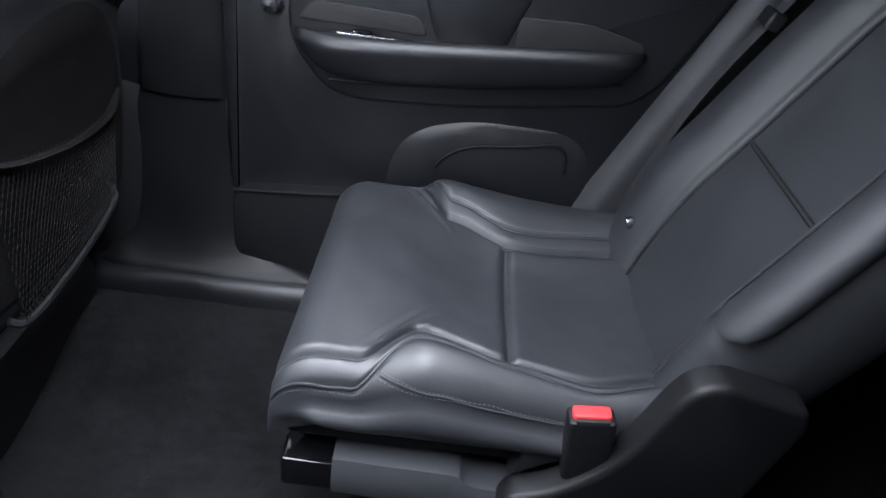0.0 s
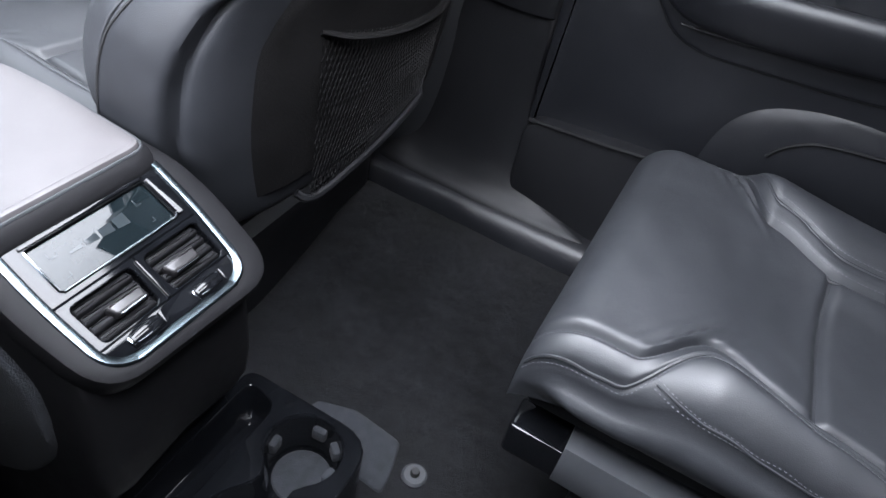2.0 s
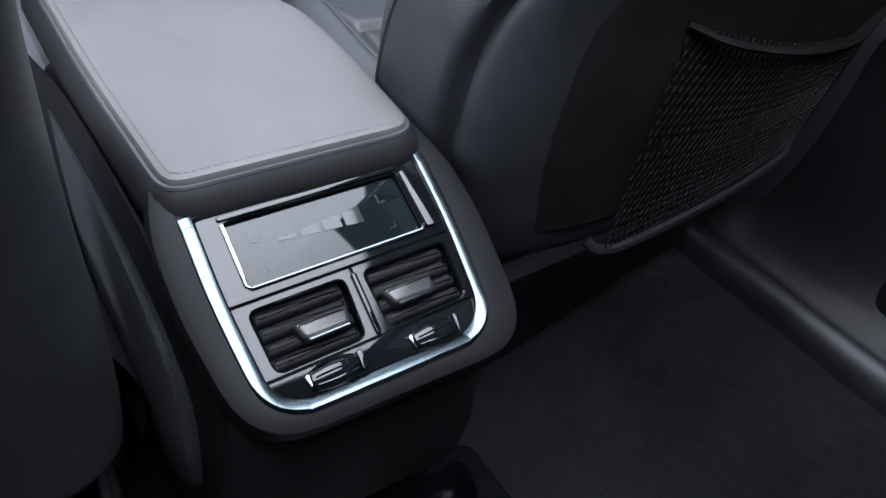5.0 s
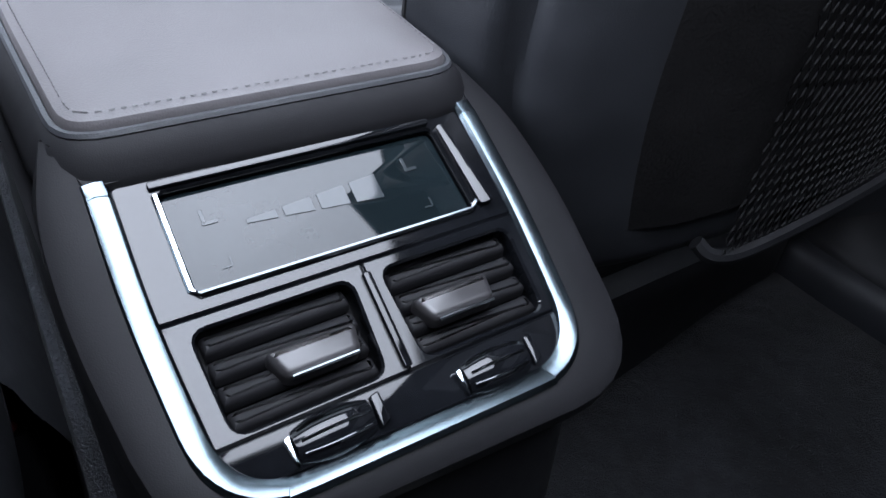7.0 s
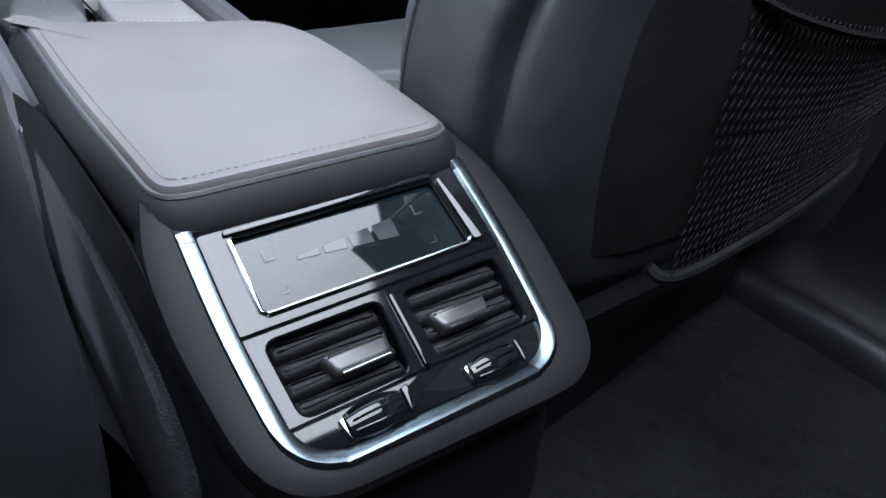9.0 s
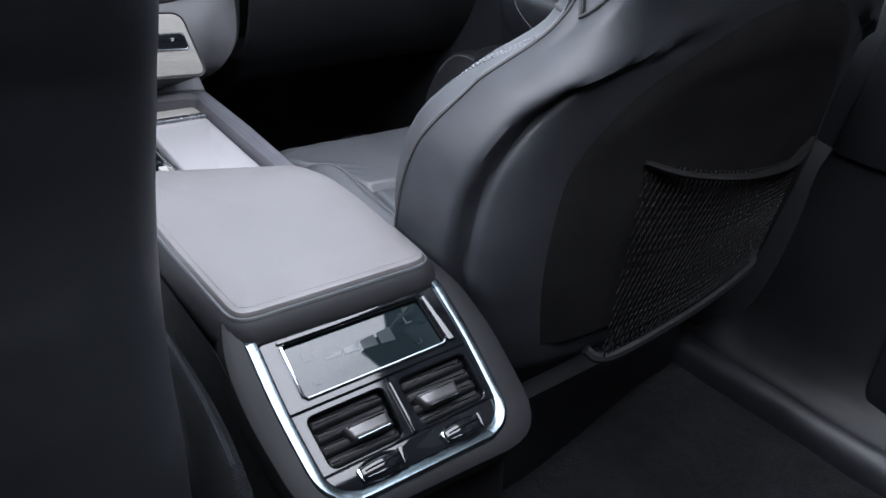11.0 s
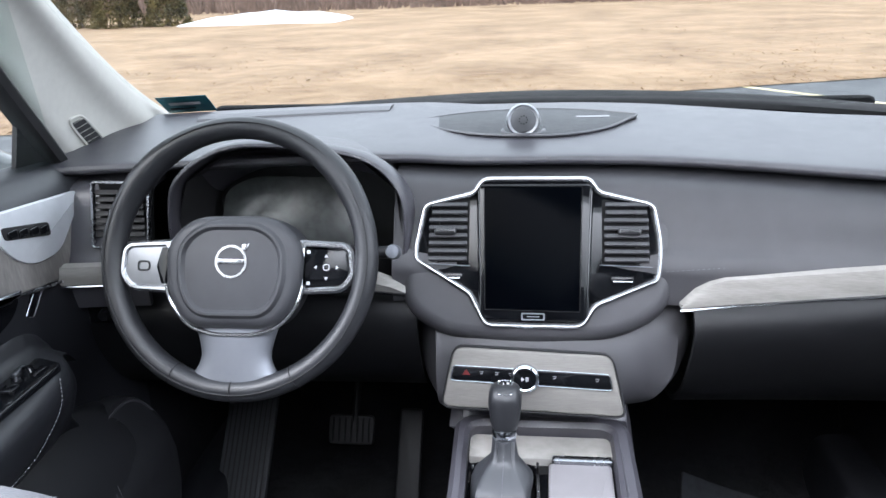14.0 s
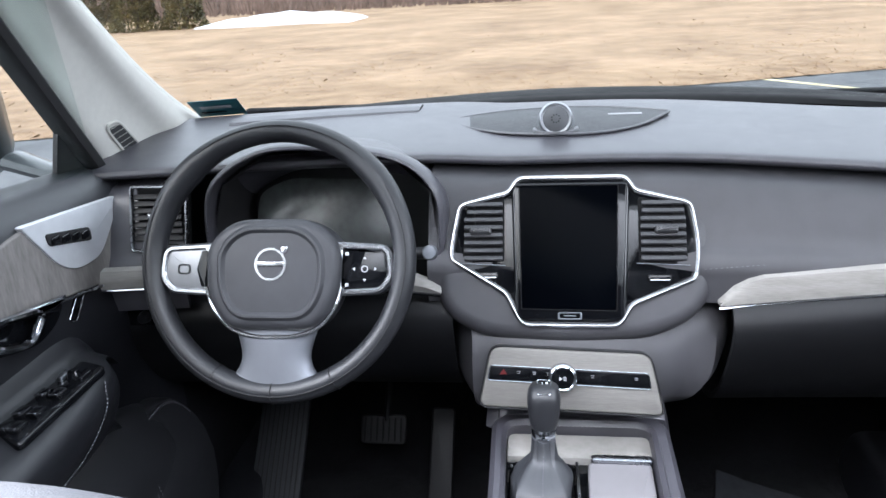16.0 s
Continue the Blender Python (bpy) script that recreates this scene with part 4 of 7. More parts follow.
chl = [Vector((-0.077, 0.0515))] + chl + [Vector((0.081, 0.0515))]
part("chrome_trim", tube([PM @ Vector((q.x, q.y, -0.0012)) for q in smooth_line([(q.x, q.y, 0) for q in chl], 2)], 0.0050, 8, flat=0.55), RIMCHROME, console, "satin chrome trim band")
plate = part("rear_panel", slab(chr_i, -0.034, -0.030, 0.0005, PM), PIANO, console, "piano-black rear climate panel")
# front sheet of the panel with openings: built as frames round each opening
def panel_piece(poly, inner, name="panel_frame"):
    return part(name, hoop(poly, inner, -0.03, -0.0015, 0.001, PM), PIANO, plate)


top_o = rounded([(-0.0725, 0.0495), (-0.0735, -0.006), (0.0785, -0.006), (0.0775, 0.0495)], 0.003, 4)
scr = rounded([(-0.058, 0.043), (-0.0575, 0.001), (0.0625, 0.001), (0.0605, 0.043)], 0.004, 4)
panel_piece(top_o, scr)
low_o = rounded([(-0.0735, -0.0062), (-0.0700, -0.055), (0.0745, -0.055), (0.0785, -0.0062)], [0.002, 0.004, 0.004, 0.002], 4)
cell = lambda x0, x1: rounded([(x0, -0.0115), (x0 + 0.002, -0.050), (x1 - 0.002, -0.050), (x1, -0.0115)], 0.006, 4)
left_o = rounded([(-0.0735, -0.0062), (-0.0700, -0.0525), (0.0035, -0.0525), (0.0035, -0.0062)], 0.001, 4)
right_o = rounded([(0.0037, -0.0062), (0.0037, -0.0525), (0.0745, -0.0525), (0.0785, -0.0062)], 0.001, 4)
panel_piece(left_o, cell(-0.064, -0.003))
panel_piece(right_o, cell(0.010, 0.0715))
th_o = rounded([(-0.0700, -0.0527), (-0.066, -0.0685), (0.0715, -0.0725), (0.0745, -0.0527)], [0.001, 0.02, 0.02, 0.001], 6)
part("panel_foot", slab(th_o, -0.03, -0.0015, 0.001, PM), PIANO, plate)
# climate display behind its chrome line
part("display_glass", slab(inset(scr, 0.0004), -0.012, -0.005, 0.0008, PM), REARGLASS, plate, "dark glossy touch display")
part("display_trim", tube([PM @ Vector((x, y, -0.0008)) for x, y in ((-0.0585, 0.042), (-0.0585, 0.003), (-0.0560, 0.0005), (0.060, 0.0005), (0.0645, 0.004))], 0.0013, 6), CHROME, plate)
part("display_trim", slab(rounded([(-0.0035, 0.021), (-0.0012, -0.021), (0.0055, -0.021), (0.0005, 0.021)], 0.002, 3), -0.004, 0.0006, 0.0006, PM @ Matrix.Translation((0.0655, 0.022, 0.0006)) @ Matrix.Rotation(radians(-9), 4, "Y")), PIANO, plate)
part("display_trim", slab(rounded([(-0.0600, 0.0475), (-0.0600, 0.0445), (0.060, 0.0445), (0.060, 0.0475)], 0.001, 2), -0.004, 0.0004, 0.0004, PM), PIANO, plate)
for x in (-0.024, -0.009, 0.006, 0.021):
    h0, h1 = 0.0070 + 0.17 * (x - 0.0062), 0.0070 + 0.17 * (x + 0.0062)
    part("fan_bar", slab(rounded([(x - 0.0062, 0.0245 - h0 / 2), (x + 0.0062, 0.0245 - h1 / 2), (x + 0.0062, 0.0245 + h1 / 2), (x - 0.0062, 0.0245 + h0 / 2)], 0.0004, 2), -0.0049, -0.0046, 0.0001, PM, 1), DIM, plate)
for sx in (-0.043, 0.044):
    icons = bmesh.new()
    for dx, dy, w, h in ((0, 0.028, 0.006, 0.0015), (-0.002, 0.031, 0.0015, 0.006), (0, 0.009, 0.004, 0.0008), (0.002, 0.011, 0.0008, 0.004)):
        slab(rect(w, h, 0.0003, 1, sx + dx, dy), -0.0049, -0.0046, 0.0001, PM, 1, icons)
    part("display_icon", icons, DIM, plate)
# air vents
for x0, x1 in ((-0.063, -0.004), (0.011, 0.0705)):
    vent = part("air_vent", slab(cell(x0, x1), -0.029, -0.027, 0.0005, PM), RUBBER, plate)
    for i in range(4):
        y = -0.0165 - i * 0.0095
        part("slat", slab(rect(x1 - x0 - 0.003, 0.0080, 0.0015, 2, (x0 + x1) / 2, 0), -0.0030, 0.0030, 0.0029, PM @ Matrix.Translation((0, y, -0.0085)) @ Matrix.Rotation(radians(-24), 4, "X"), 3), GREYPLASTIC, vent)
    cx = (x0 + x1) / 2 + (0.008 if x0 < 0 else -0.006)
    tab = part("vent_tab", slab(rounded([(cx - 0.0145, -0.0065), (cx + 0.0150, -0.0065), (cx + 0.0175, 0.006), (cx - 0.0185, 0.006)], [0.004, 0.004, 0.003, 0.003], 4), -0.006, 0.002, 0.0034, PM @ Matrix.Translation((0, -0.033, -0.001)) @ Matrix.Rotation(radians(-14), 4, "X"), 3), TAB, vent, "satin grey vent tab")
    part("tab_edge", tube([PM @ Vector((cx - 0.0125, -0.0393, 0.0026)), PM @ Vector((cx + 0.0130, -0.0393, 0.0026))], 0.0008, 6), CHROME, tab)
part("vent_divider", slab(rect(0.0035, 0.040, 0.001, 2, 0.0036, -0.031), -0.02, 0.0006, 0.0006, PM), PIANO, plate)
for cx, cy in ((-0.031, -0.0615), (0.037, -0.0640)):
    wheel = part("thumb_wheel", loft([[PM @ Vector((cx + x, cy + r * math.cos(a), -0.006 + r * math.sin(a))) for a in span(0, 2 * math.pi, 16)[:-1]] for x, r in ((-0.0145, 0.0075), (-0.008, 0.0092), (0.0, 0.0098), (0.008, 0.0092), (0.0145, 0.0075))], 1, 2), PIANO, plate, "black thumb wheel with bright ridges")
    for a in (50, 82, 114):
        part("ridge", tube([PM @ Vector((cx + x, cy + r * math.cos(radians(a)), -0.006 + r * math.sin(radians(a)))) for x, r in ((-0.0125, 0.0083), (-0.006, 0.0097), (0.0, 0.0101), (0.006, 0.0097), (0.0125, 0.0083))], 0.0006, 5), CHROME, wheel)
    part("wheel_cheek", slab(rounded([(cx + 0.0155, cy - 0.006), (cx + 0.020, cy - 0.004), (cx + 0.0195, cy + 0.007), (cx + 0.0155, cy + 0.006)], 0.001, 2), -0.004, 0.001, 0.0008, PM), PIANO, wheel)
    part("wheel_cheek", slab(rounded([(cx - 0.0165, cy - 0.003), (cx - 0.0155, cy - 0.007), (cx - 0.0150, cy + 0.005), (cx - 0.0180, cy + 0.004)], 0.001, 2), -0.004, 0.001, 0.0006, PM), CHROME, wheel)

# armrest lid: its front edge runs forward towards the driver
lid_o = rounded([(-0.094, 0.043), (0.095, 0.041), (0.105, 0.17), (0.104, 0.245), (0.086, 0.288), (0.02, 0.314), (-0.098, 0.362), (-0.099, 0.20)], [0.030, 0.030, 0.05, 0.03, 0.02, 0.03, 0.012, 0.05], 6)
lid_rows = [[(q.x, q.y, z) for q in inset(lid_o, d)] for z, d in ((0.4540, 0.012), (0.4552, 0.006), (0.4580, 0.0015), (0.4620, 0.0), (0.468, 0.001), (0.4740, 0.005), (0.4785, 0.009), (0.4795, 0.0115))]
lid_bm = skin(lid_rows, True, True)
bmesh.ops.recalc_face_normals(lid_bm, faces=lid_bm.faces)
lid = part("armrest_lid", lid_bm, GREYPLASTIC, console, "grey armrest lid")
pad_o = inset(lid_o, 0.013)
pad_rows = [[(q.x, q.y, 0.476) for q in pad_o], [(q.x, q.y, 0.4815) for q in pad_o], [(q.x, q.y, 0.484) for q in inset(pad_o, 0.0015)], [(q.x, q.y, 0.4855) for q in inset(pad_o, 0.006)]]
cen = Vector((0, 0.19))
for f in (0.75, 0.5, 0.25, 0.0):
    pad_rows.append([((q.x - cen.x) * f + cen.x, (q.y - cen.y) * f + cen.y, 0.4855 + 0.0025 * (1 - f)) for q in inset(pad_o, 0.006)])
pad = skin(pad_rows, True, False)
bmesh.ops.remove_doubles(pad, verts=pad.verts, dist=1e-5)
bmesh.ops.recalc_face_normals(pad, faces=pad.faces)
part("pad", pad, LEATHER_LIT, lid, "charcoal leather armrest pad, lightened for the daylight on it")
part("piping", tube([(q.x, q.y, 0.4795) for q in inset(lid_o, 0.0115)], 0.0018, 6, True), LEATHER, lid)
pl = inset(pad_o, 0.005)
part("stitching", stitches([(q.x, q.y, 0.4858) for q in pl + pl[:1]], 0.0030, 0.0012, 0.00025), LEATHER_LIT, lid)

# front part: rim round the tray, recessed floor, wood, shutter, gear lever
rim_o = rounded([(-0.112, 0.29), (0.128, 0.29), (0.142, 0.56), (0.146, 0.735), (-0.112, 0.735), (-0.108, 0.56)], [0.004, 0.004, 0.02, 0.035, 0.035, 0.02], 6)
rim_i = rounded([(-0.090, 0.30), (0.106, 0.30), (0.118, 0.56), (0.121, 0.712), (-0.090, 0.712), (-0.086, 0.56)], [0.004, 0.004, 0.02, 0.028, 0.028, 0.02], 6)
part("front_rim", hoop(rim_o, rim_i, 0.02, 0.432, 0.007), SOFT, console, "soft grey rim round the front tray")
part("stitching", stitches([(q.x, q.y, 0.4325) for q in inset(rim_i, -0.006)][10:24] + [(-0.096, 0.70, 0.4325)], 0.004, 0.0025), THREAD, console)
part("tray_floor", slab(inset(rim_i, -0.002), 0.37, 0.400, 0.002), PIANO, console)
part("tray_wood", box(-0.088, 0.118, 0.655, 0.710, 0.385, 0.412, 0.003), WOODLIT, console, "grey wood inlay")
part("side_rail", loft([[(0.104 + (y - 0.3) * 0.035, y, 0.395), (0.106 + (y - 0.3) * 0.035, y, 0.428), (0.118 + (y - 0.3) * 0.035, y, 0.428), (0.12 + (y - 0.3) * 0.035, y, 0.395)] for y in (0.30, 0.45, 0.60, 0.70)], 2, 2), SOFT, console)
shut = part("shutter", slab(rounded([(0.014, 0.300), (0.101, 0.300), (0.112, 0.640), (0.026, 0.640)], 0.004, 3), 0.395, 0.4165, 0.003), SHUTTER, console, "pale sliding tray shutter")
part("shutter_handle", box(0.030, 0.115, 0.640, 0.655, 0.398, 0.421, 0.004), SATIN, shut, "bright shutter pull")
part("shutter_edge", box(0.008, 0.0125, 0.30, 0.64, 0.395, 0.418, 0.0015), CHROME, shut)
part("tray_side_wood", box(-0.002, 0.0075, 0.30, 0.50, 0.395, 0.4145, 0.001), WOODLIT, console)
lever = thing("gear_lever", "grey leather gear lever with stitched gaiter and chrome collar", "gear lever", (-0.038, 0.60, 0.40))
boot = []
for q, w, d, tx, ty in ((0.402, 0.040, 0.047, 0, 0.585), (0.416, 0.0405, 0.045, 0, 0.587), (0.428, 0.037, 0.039, 0.001, 0.592), (0.437, 0.028, 0.029, 0.002, 0.602), (0.445, 0.019, 0.020, 0.003, 0.612), (0.457, 0.0165, 0.017, 0.003, 0.619), (0.470, 0.0155, 0.0155, 0.003, 0.624)):
    boot.append([(-0.038 + tx + (w + 0.0030 * math.sin(5 * a + q * 90) * min(1, w / 0.03)) * math.copysign(abs(math.cos(a)) ** 0.7, math.cos(a)), ty + (d + 0.003 * math.sin(7 * a)) * math.copysign(abs(math.sin(a)) ** 0.7, math.sin(a)), q) for a in span(0, 2 * math.pi, 28)[:-1]])
gaiter = part("gaiter", loft(boot, 1, 4), LEATHER, lever, "creased grey leather gaiter")
part("stitching", stitches([(-0.037, 0.5515, 0.430), (-0.037, 0.571, 0.4385), (-0.036, 0.5905, 0.447), (-0.036, 0.602, 0.460)]), THREAD, gaiter)
GM = Matrix.Translation((-0.035, 0.627, 0.472)) @ Matrix.Rotation(radians(-14), 4, "X")
part("collar", lathe([(0.0165, -0.004), (0.0172, -0.002), (0.0172, 0.006), (0.0165, 0.008)], 20, GM), CHROME, lever, "chrome collar")
knob = loft([[GM @ Vector((w * math.copysign(abs(math.cos(a)) ** 0.75, math.cos(a)), oy + d * math.copysign(abs(math.sin(a)) ** 0.75, math.sin(a)), z)) for a in span(0, 2 * math.pi, 20)[:-1]] for z, w, d, oy in ((0.008, 0.016, 0.016, 0), (0.018, 0.0195, 0.019, 0), (0.035, 0.022, 0.023, 0.002), (0.052, 0.0225, 0.025, 0.004), (0.064, 0.019, 0.020, 0.006), (0.0685, 0.011, 0.012, 0.007))], 1, 4)
kn = part("lever_knob", knob, WHEELSKIN, lever, "grey leather lever knob")
KM = GM @ Matrix.Translation((0, -0.004, 0.064)) @ Matrix.Rotation(radians(28), 4, "X")
part("knob_plate", slab(rect(0.017, 0.026, 0.004), -0.004, 0.0025, 0.001, KM), PIANO, kn)
part("knob_plate_edge", hoop(rect(0.0195, 0.0285, 0.005), rect(0.0172, 0.0262, 0.004), -0.003, 0.003, 0.0006, KM), CHROME, kn)
marks = bmesh.new()
for i in range(4):
    slab(rect(0.0035, 0.003, 0.0004, 1, 0.004, -0.008 + i * 0.0052), 0.0026, 0.0029, 0.0001, KM, 1, marks)
slab(rect(0.001, 0.018, 0.0003, 1, -0.002, 0.0), 0.0026, 0.0029, 0.0001, KM, 1, marks)
part("gear_marks", marks, MARK, kn)
part("lever_bezel", hoop(rect(0.100, 0.125, 0.02, 5, -0.038, 0.588), rect(0.090, 0.112, 0.018, 5, -0.038, 0.588), 0.395, 0.408, 0.003), PIANO, lever)
# start knob and drive-mode roller
sk = part("start_knob", slab(rect(0.030, 0.030, 0.009, 5, -0.040, 0.512), 0.400, 0.4205, 0.005, None, 4), RIMCHROME, console, "knurled bright start knob")
part("knob_top", lathe([(0.0105, 0.4200), (0.0110, 0.4214), (0.0085, 0.4222), (0.0001, 0.4218)], 20, Matrix.Translation((-0.040, 0.512, 0))), SPOKE, sk)
for sg in (-1, 1):
    part("knob_wing", slab(rect(0.012, 0.009, 0.003, 3, -0.040 + sg * 0.028, 0.521), 0.398, 0.410, 0.002), RIMCHROME, sk)
fr = rounded([(-0.072, 0.492), (-0.008, 0.492), (-0.014, 0.440), (-0.064, 0.440)], 0.006, 4)
part("roller_frame", hoop(fr, inset(fr, 0.005), 0.398, 0.407, 0.002), RIMCHROME, console, "bright frame round the drive-mode roller")
dm = part("mode_roller", tube([(-0.057, 0.460, 0.402), (-0.022, 0.460, 0.402)], 0.0105, 14), SATIN, console, "bright ribbed drive-mode roller")
for i in range(6):
    a = 0.5 + i * 0.42
    part("roller_rib", tube([(-0.056, 0.460 + 0.0108 * math.cos(a), 0.402 + 0.0108 * math.sin(a)), (-0.023, 0.460 + 0.0108 * math.cos(a), 0.402 + 0.0108 * math.sin(a))], 0.0007, 4), CHROME, dm)
for x in (-0.056, -0.046, -0.034, -0.024):
    part("console_key", box(x - 0.004, x + 0.004, 0.479, 0.487, 0.398, 0.405, 0.0015), SATIN, console)
part("park_button", lathe([(0.0075, 0.400), (0.0075, 0.406), (0.006, 0.408), (0.0001, 0.408)], 16, Matrix.Translation((-0.038, 0.420, 0))), RIMCHROME, console)

# cup holder tray on the floor behind the console
tray = thing("floor_cup_tray", "glossy black floor tray with slot and cup holder", "cup holder", (0.0, -0.15, 0.0))
TZ = 0.148
to = rounded([(-0.150, -0.200), (0.143, -0.200), (0.143, -0.012), (-0.150, -0.012)], [0.02, 0.05, 0.02, 0.02], 5)


def pierced(outer, holes, z, bm):
    """A flat face inside an outline, with holes."""
    edges = []
    for loop in (outer, *holes):
        vs = [bm.verts.new((q.x, q.y, z)) for q in loop]
        edges += [bm.edges.new((a, b)) for a, b in zip(vs, vs[1:] + vs[:1])]
    bmesh.ops.triangle_fill(bm, use_beauty=True, use_dissolve=False, edges=edges)
    return bm


def well(loop, z0, z1, lip, bm):
    """The wall of a recess with a rounded lip, drawn in towards its floor."""
    rows = [[(q.x, q.y, z1) for q in loop], [(q.x, q.y, z1 - 0.001) for q in inset(loop, lip * 0.5)], [(q.x, q.y, z1 - 0.004) for q in inset(loop, lip)], [(q.x, q.y, z0) for q in inset(loop, lip + 0.006)]]
    return skin(rows, True, False, bm)


slot = rounded([(-0.135, -0.074), (0.118, -0.074), (0.130, -0.024), (-0.135, -0.024)], [0.012, 0.02, 0.02, 0.012], 5)
arc = lambda cx, r, a0, a1, n: [Vector((cx + r * math.cos(radians(a)), -0.134 + r * math.sin(radians(a)))) for a in span(a0, a1, n)]
cups = arc(0.088, 0.047, -140, 140, 22) + [Vector((0.040, -0.112)), Vector((0.028, -0.112))] + arc(-0.020, 0.047, 40, 320, 22) + [Vector((0.028, -0.156)), Vector((0.040, -0.156))]
top = bmesh.new()
pierced(inset(to, 0.003), (slot, cups), TZ, top)
skin([[(q.x, q.y, TZ) for q in inset(to, 0.003)], [(q.x, q.y, TZ - 0.001) for q in inset(to, 0.001)], [(q.x, q.y, TZ - 0.004) for q in to], [(q.x, q.y, 0.02) for q in to]], True, False, top)
well(slot, TZ - 0.040, TZ, 0.003, top)
well(cups, TZ - 0.062, TZ, 0.003, top)
bmesh.ops.remove_doubles(top, verts=top.verts, dist=1e-6)
bmesh.ops.recalc_face_normals(top, faces=top.faces)
part("tray_body", top, PIANO, tray, "glossy black tray body", angle=20)
part("slot_floor", slab(inset(slot, 0.004), TZ - 0.046, TZ - 0.040, 0.001), PIANO, tray)
part("cup_well_floor", slab(inset(cups, 0.004), TZ - 0.068, TZ - 0.062, 0.001), PIANO, tray)
# Bead added along part of the cup rim to catch a highlight.
part("highlight_bead", tube([(q.x, q.y, TZ + 0.0006) for q in arc(0.088, 0.0475, 20, 125, 14)], 0.0010, 6), PIANO, tray)
for cx in (0.088, -0.020):
    part("cup_mat", lathe([(0.0001, TZ - 0.0595), (0.034, TZ - 0.0595), (0.036, TZ - 0.062)], 24, Matrix.Translation((cx, -0.134, 0))), MATGREY, tray, "grey rubber cup mat")
    for a in (5, 95, 168, 265, 318):
        if (cx > 0 and a == 168) or (cx < 0 and a == 5):
            continue
        g = Matrix.Translation((cx, -0.134, 0)) @ Matrix.Rotation(radians(a), 4, "Z")
        part("cup_grip", slab(rect(0.010, 0.018, 0.004), TZ - 0.028, TZ - 0.012, 0.003, g @ Matrix.Translation((0.038, 0, 0)), 2), MATGREY, tray, "soft grey cup grip")
flap = thing("floor_flap", "grey carpet flap beside the cup tray", "floor flap", (0.18, -0.18, 0.0))
part("flap", slab(rounded([(0.135, -0.222), (0.172, -0.216), (0.214, -0.204), (0.222, -0.128), (0.205, -0.075), (0.150, -0.070)], 0.010, 3), 0.02, 0.062, 0.005), MATGREY, flap)
bolt = thing("floor_bolt", "grey round floor fixing on the black carpet", "bolt", (0.181, -0.2435, 0.05))
part("washer", lathe([(0.0001, 0.006), (0.014, 0.006), (0.017, 0.003), (0.017, -0.01)], 20, Matrix.Translation((0.181, -0.2435, 0.058))), FLOORGREY, bolt)
part("stud", lathe([(0.0001, 0.014), (0.005, 0.014), (0.006, 0.012), (0.006, 0.004)], 14, Matrix.Translation((0.181, -0.2435, 0.058))), RUBBER, bolt)


# ---- dashboard ----
dash = thing("dashboard", "charcoal dashboard with upright screen, vents and wood trim", "dashboard", (0, 0.85, 0.4))


def lip(x):
    """Where the top pad ends towards the seats: y and z."""
    return 0.862 - 0.075 * (x / 0.7) ** 2, 0.800 - 0.020 * ease((x - 0.1) / 0.5) + 0.006 * ease((-0.1 - x) / 0.1)


def top_row(x):
    y, z = lip(x)
    back = 1.225 - 0.10 * (x / 0.7) ** 2
    return [(x, y + 0.018, z - 0.016), (x, y + 0.002, z - 0.010), (x, y + 0.001, z - 0.002), (x, y + 0.012, z + 0.004), (x, y + 0.08, z + 0.012), (x, y + 0.18, z + 0.020), (x, back - 0.04, z + 0.028), (x, back, z + 0.018), (x, back + 0.02, z - 0.03)]


XS = (-0.74, -0.62, -0.5, -0.35, -0.2, -0.1, 0.0, 0.1, 0.22, 0.36, 0.5, 0.62, 0.74)
part("top_pad", thick(loft([top_row(x) for x in XS], 5, 3, False, False), 0.012), SOFT, dash, "soft charcoal dash top")
part("stitching", stitches([(x, lip(x)[0] + 0.004, lip(x)[1] + 0.0025) for x in span(0.15, 0.70, 40)], 0.004, 0.003), THREAD, dash)


def fascia_row(x):
    """Upright face below the top pad down to the wood strip."""
    y, z = lip(x)
    dy = y - 0.862
    b = 0.006 * ease((0.245 - abs(x)) / 0.09)
    return [(x, y + 0.05, z - 0.02), (x, y - 0.012, z - 0.030), (x, 0.822 + dy * 0.9 + b, 0.735), (x, 0.796 + dy * 0.8 + b, 0.690), (x, 0.778 + dy * 0.7 + b, 0.672), (x, 0.768 + dy * 0.6 + b, 0.655), (x, 0.767 + dy * 0.6 + b, 0.640), (x, 0.766 + dy * 0.6 + b, 0.622), (x, 0.766 + dy * 0.6 + b, 0.604)]


part("fascia", thick(loft([fascia_row(x) for x in (-0.205, -0.19, -0.1, 0.0, 0.1, 0.165, 0.182, 0.20, 0.218, 0.235, 0.27, 0.31, 0.36, 0.5, 0.62, 0.74)], 4, 4, False, False), 0.01), FASCIA, dash, "padded passenger fascia")
part("fascia", thick(loft([fascia_row(x) for x in (-0.74, -0.68, -0.62, -0.575)], 4, 4, False, False), 0.01), SOFT, dash)
part("stitching", stitches([(x, 0.7690 + 0.06 * (x - 0.198) + (lip(x)[0] - 0.862) * 0.65 - 0.0015, 0.657 + 0.075 * (x - 0.198)) for x in span(0.19, 0.56, 40)], 0.004, 0.003), THREAD, dash)
# wood strip with a bright lower edge
def strip_low(x):
    """Height of the wood strip's lower edge, which climbs towards the door."""
    q = max(0.0, (x - 0.212) / 0.49)
    return 0.606 + 0.054 * q + 0.010 * q * q


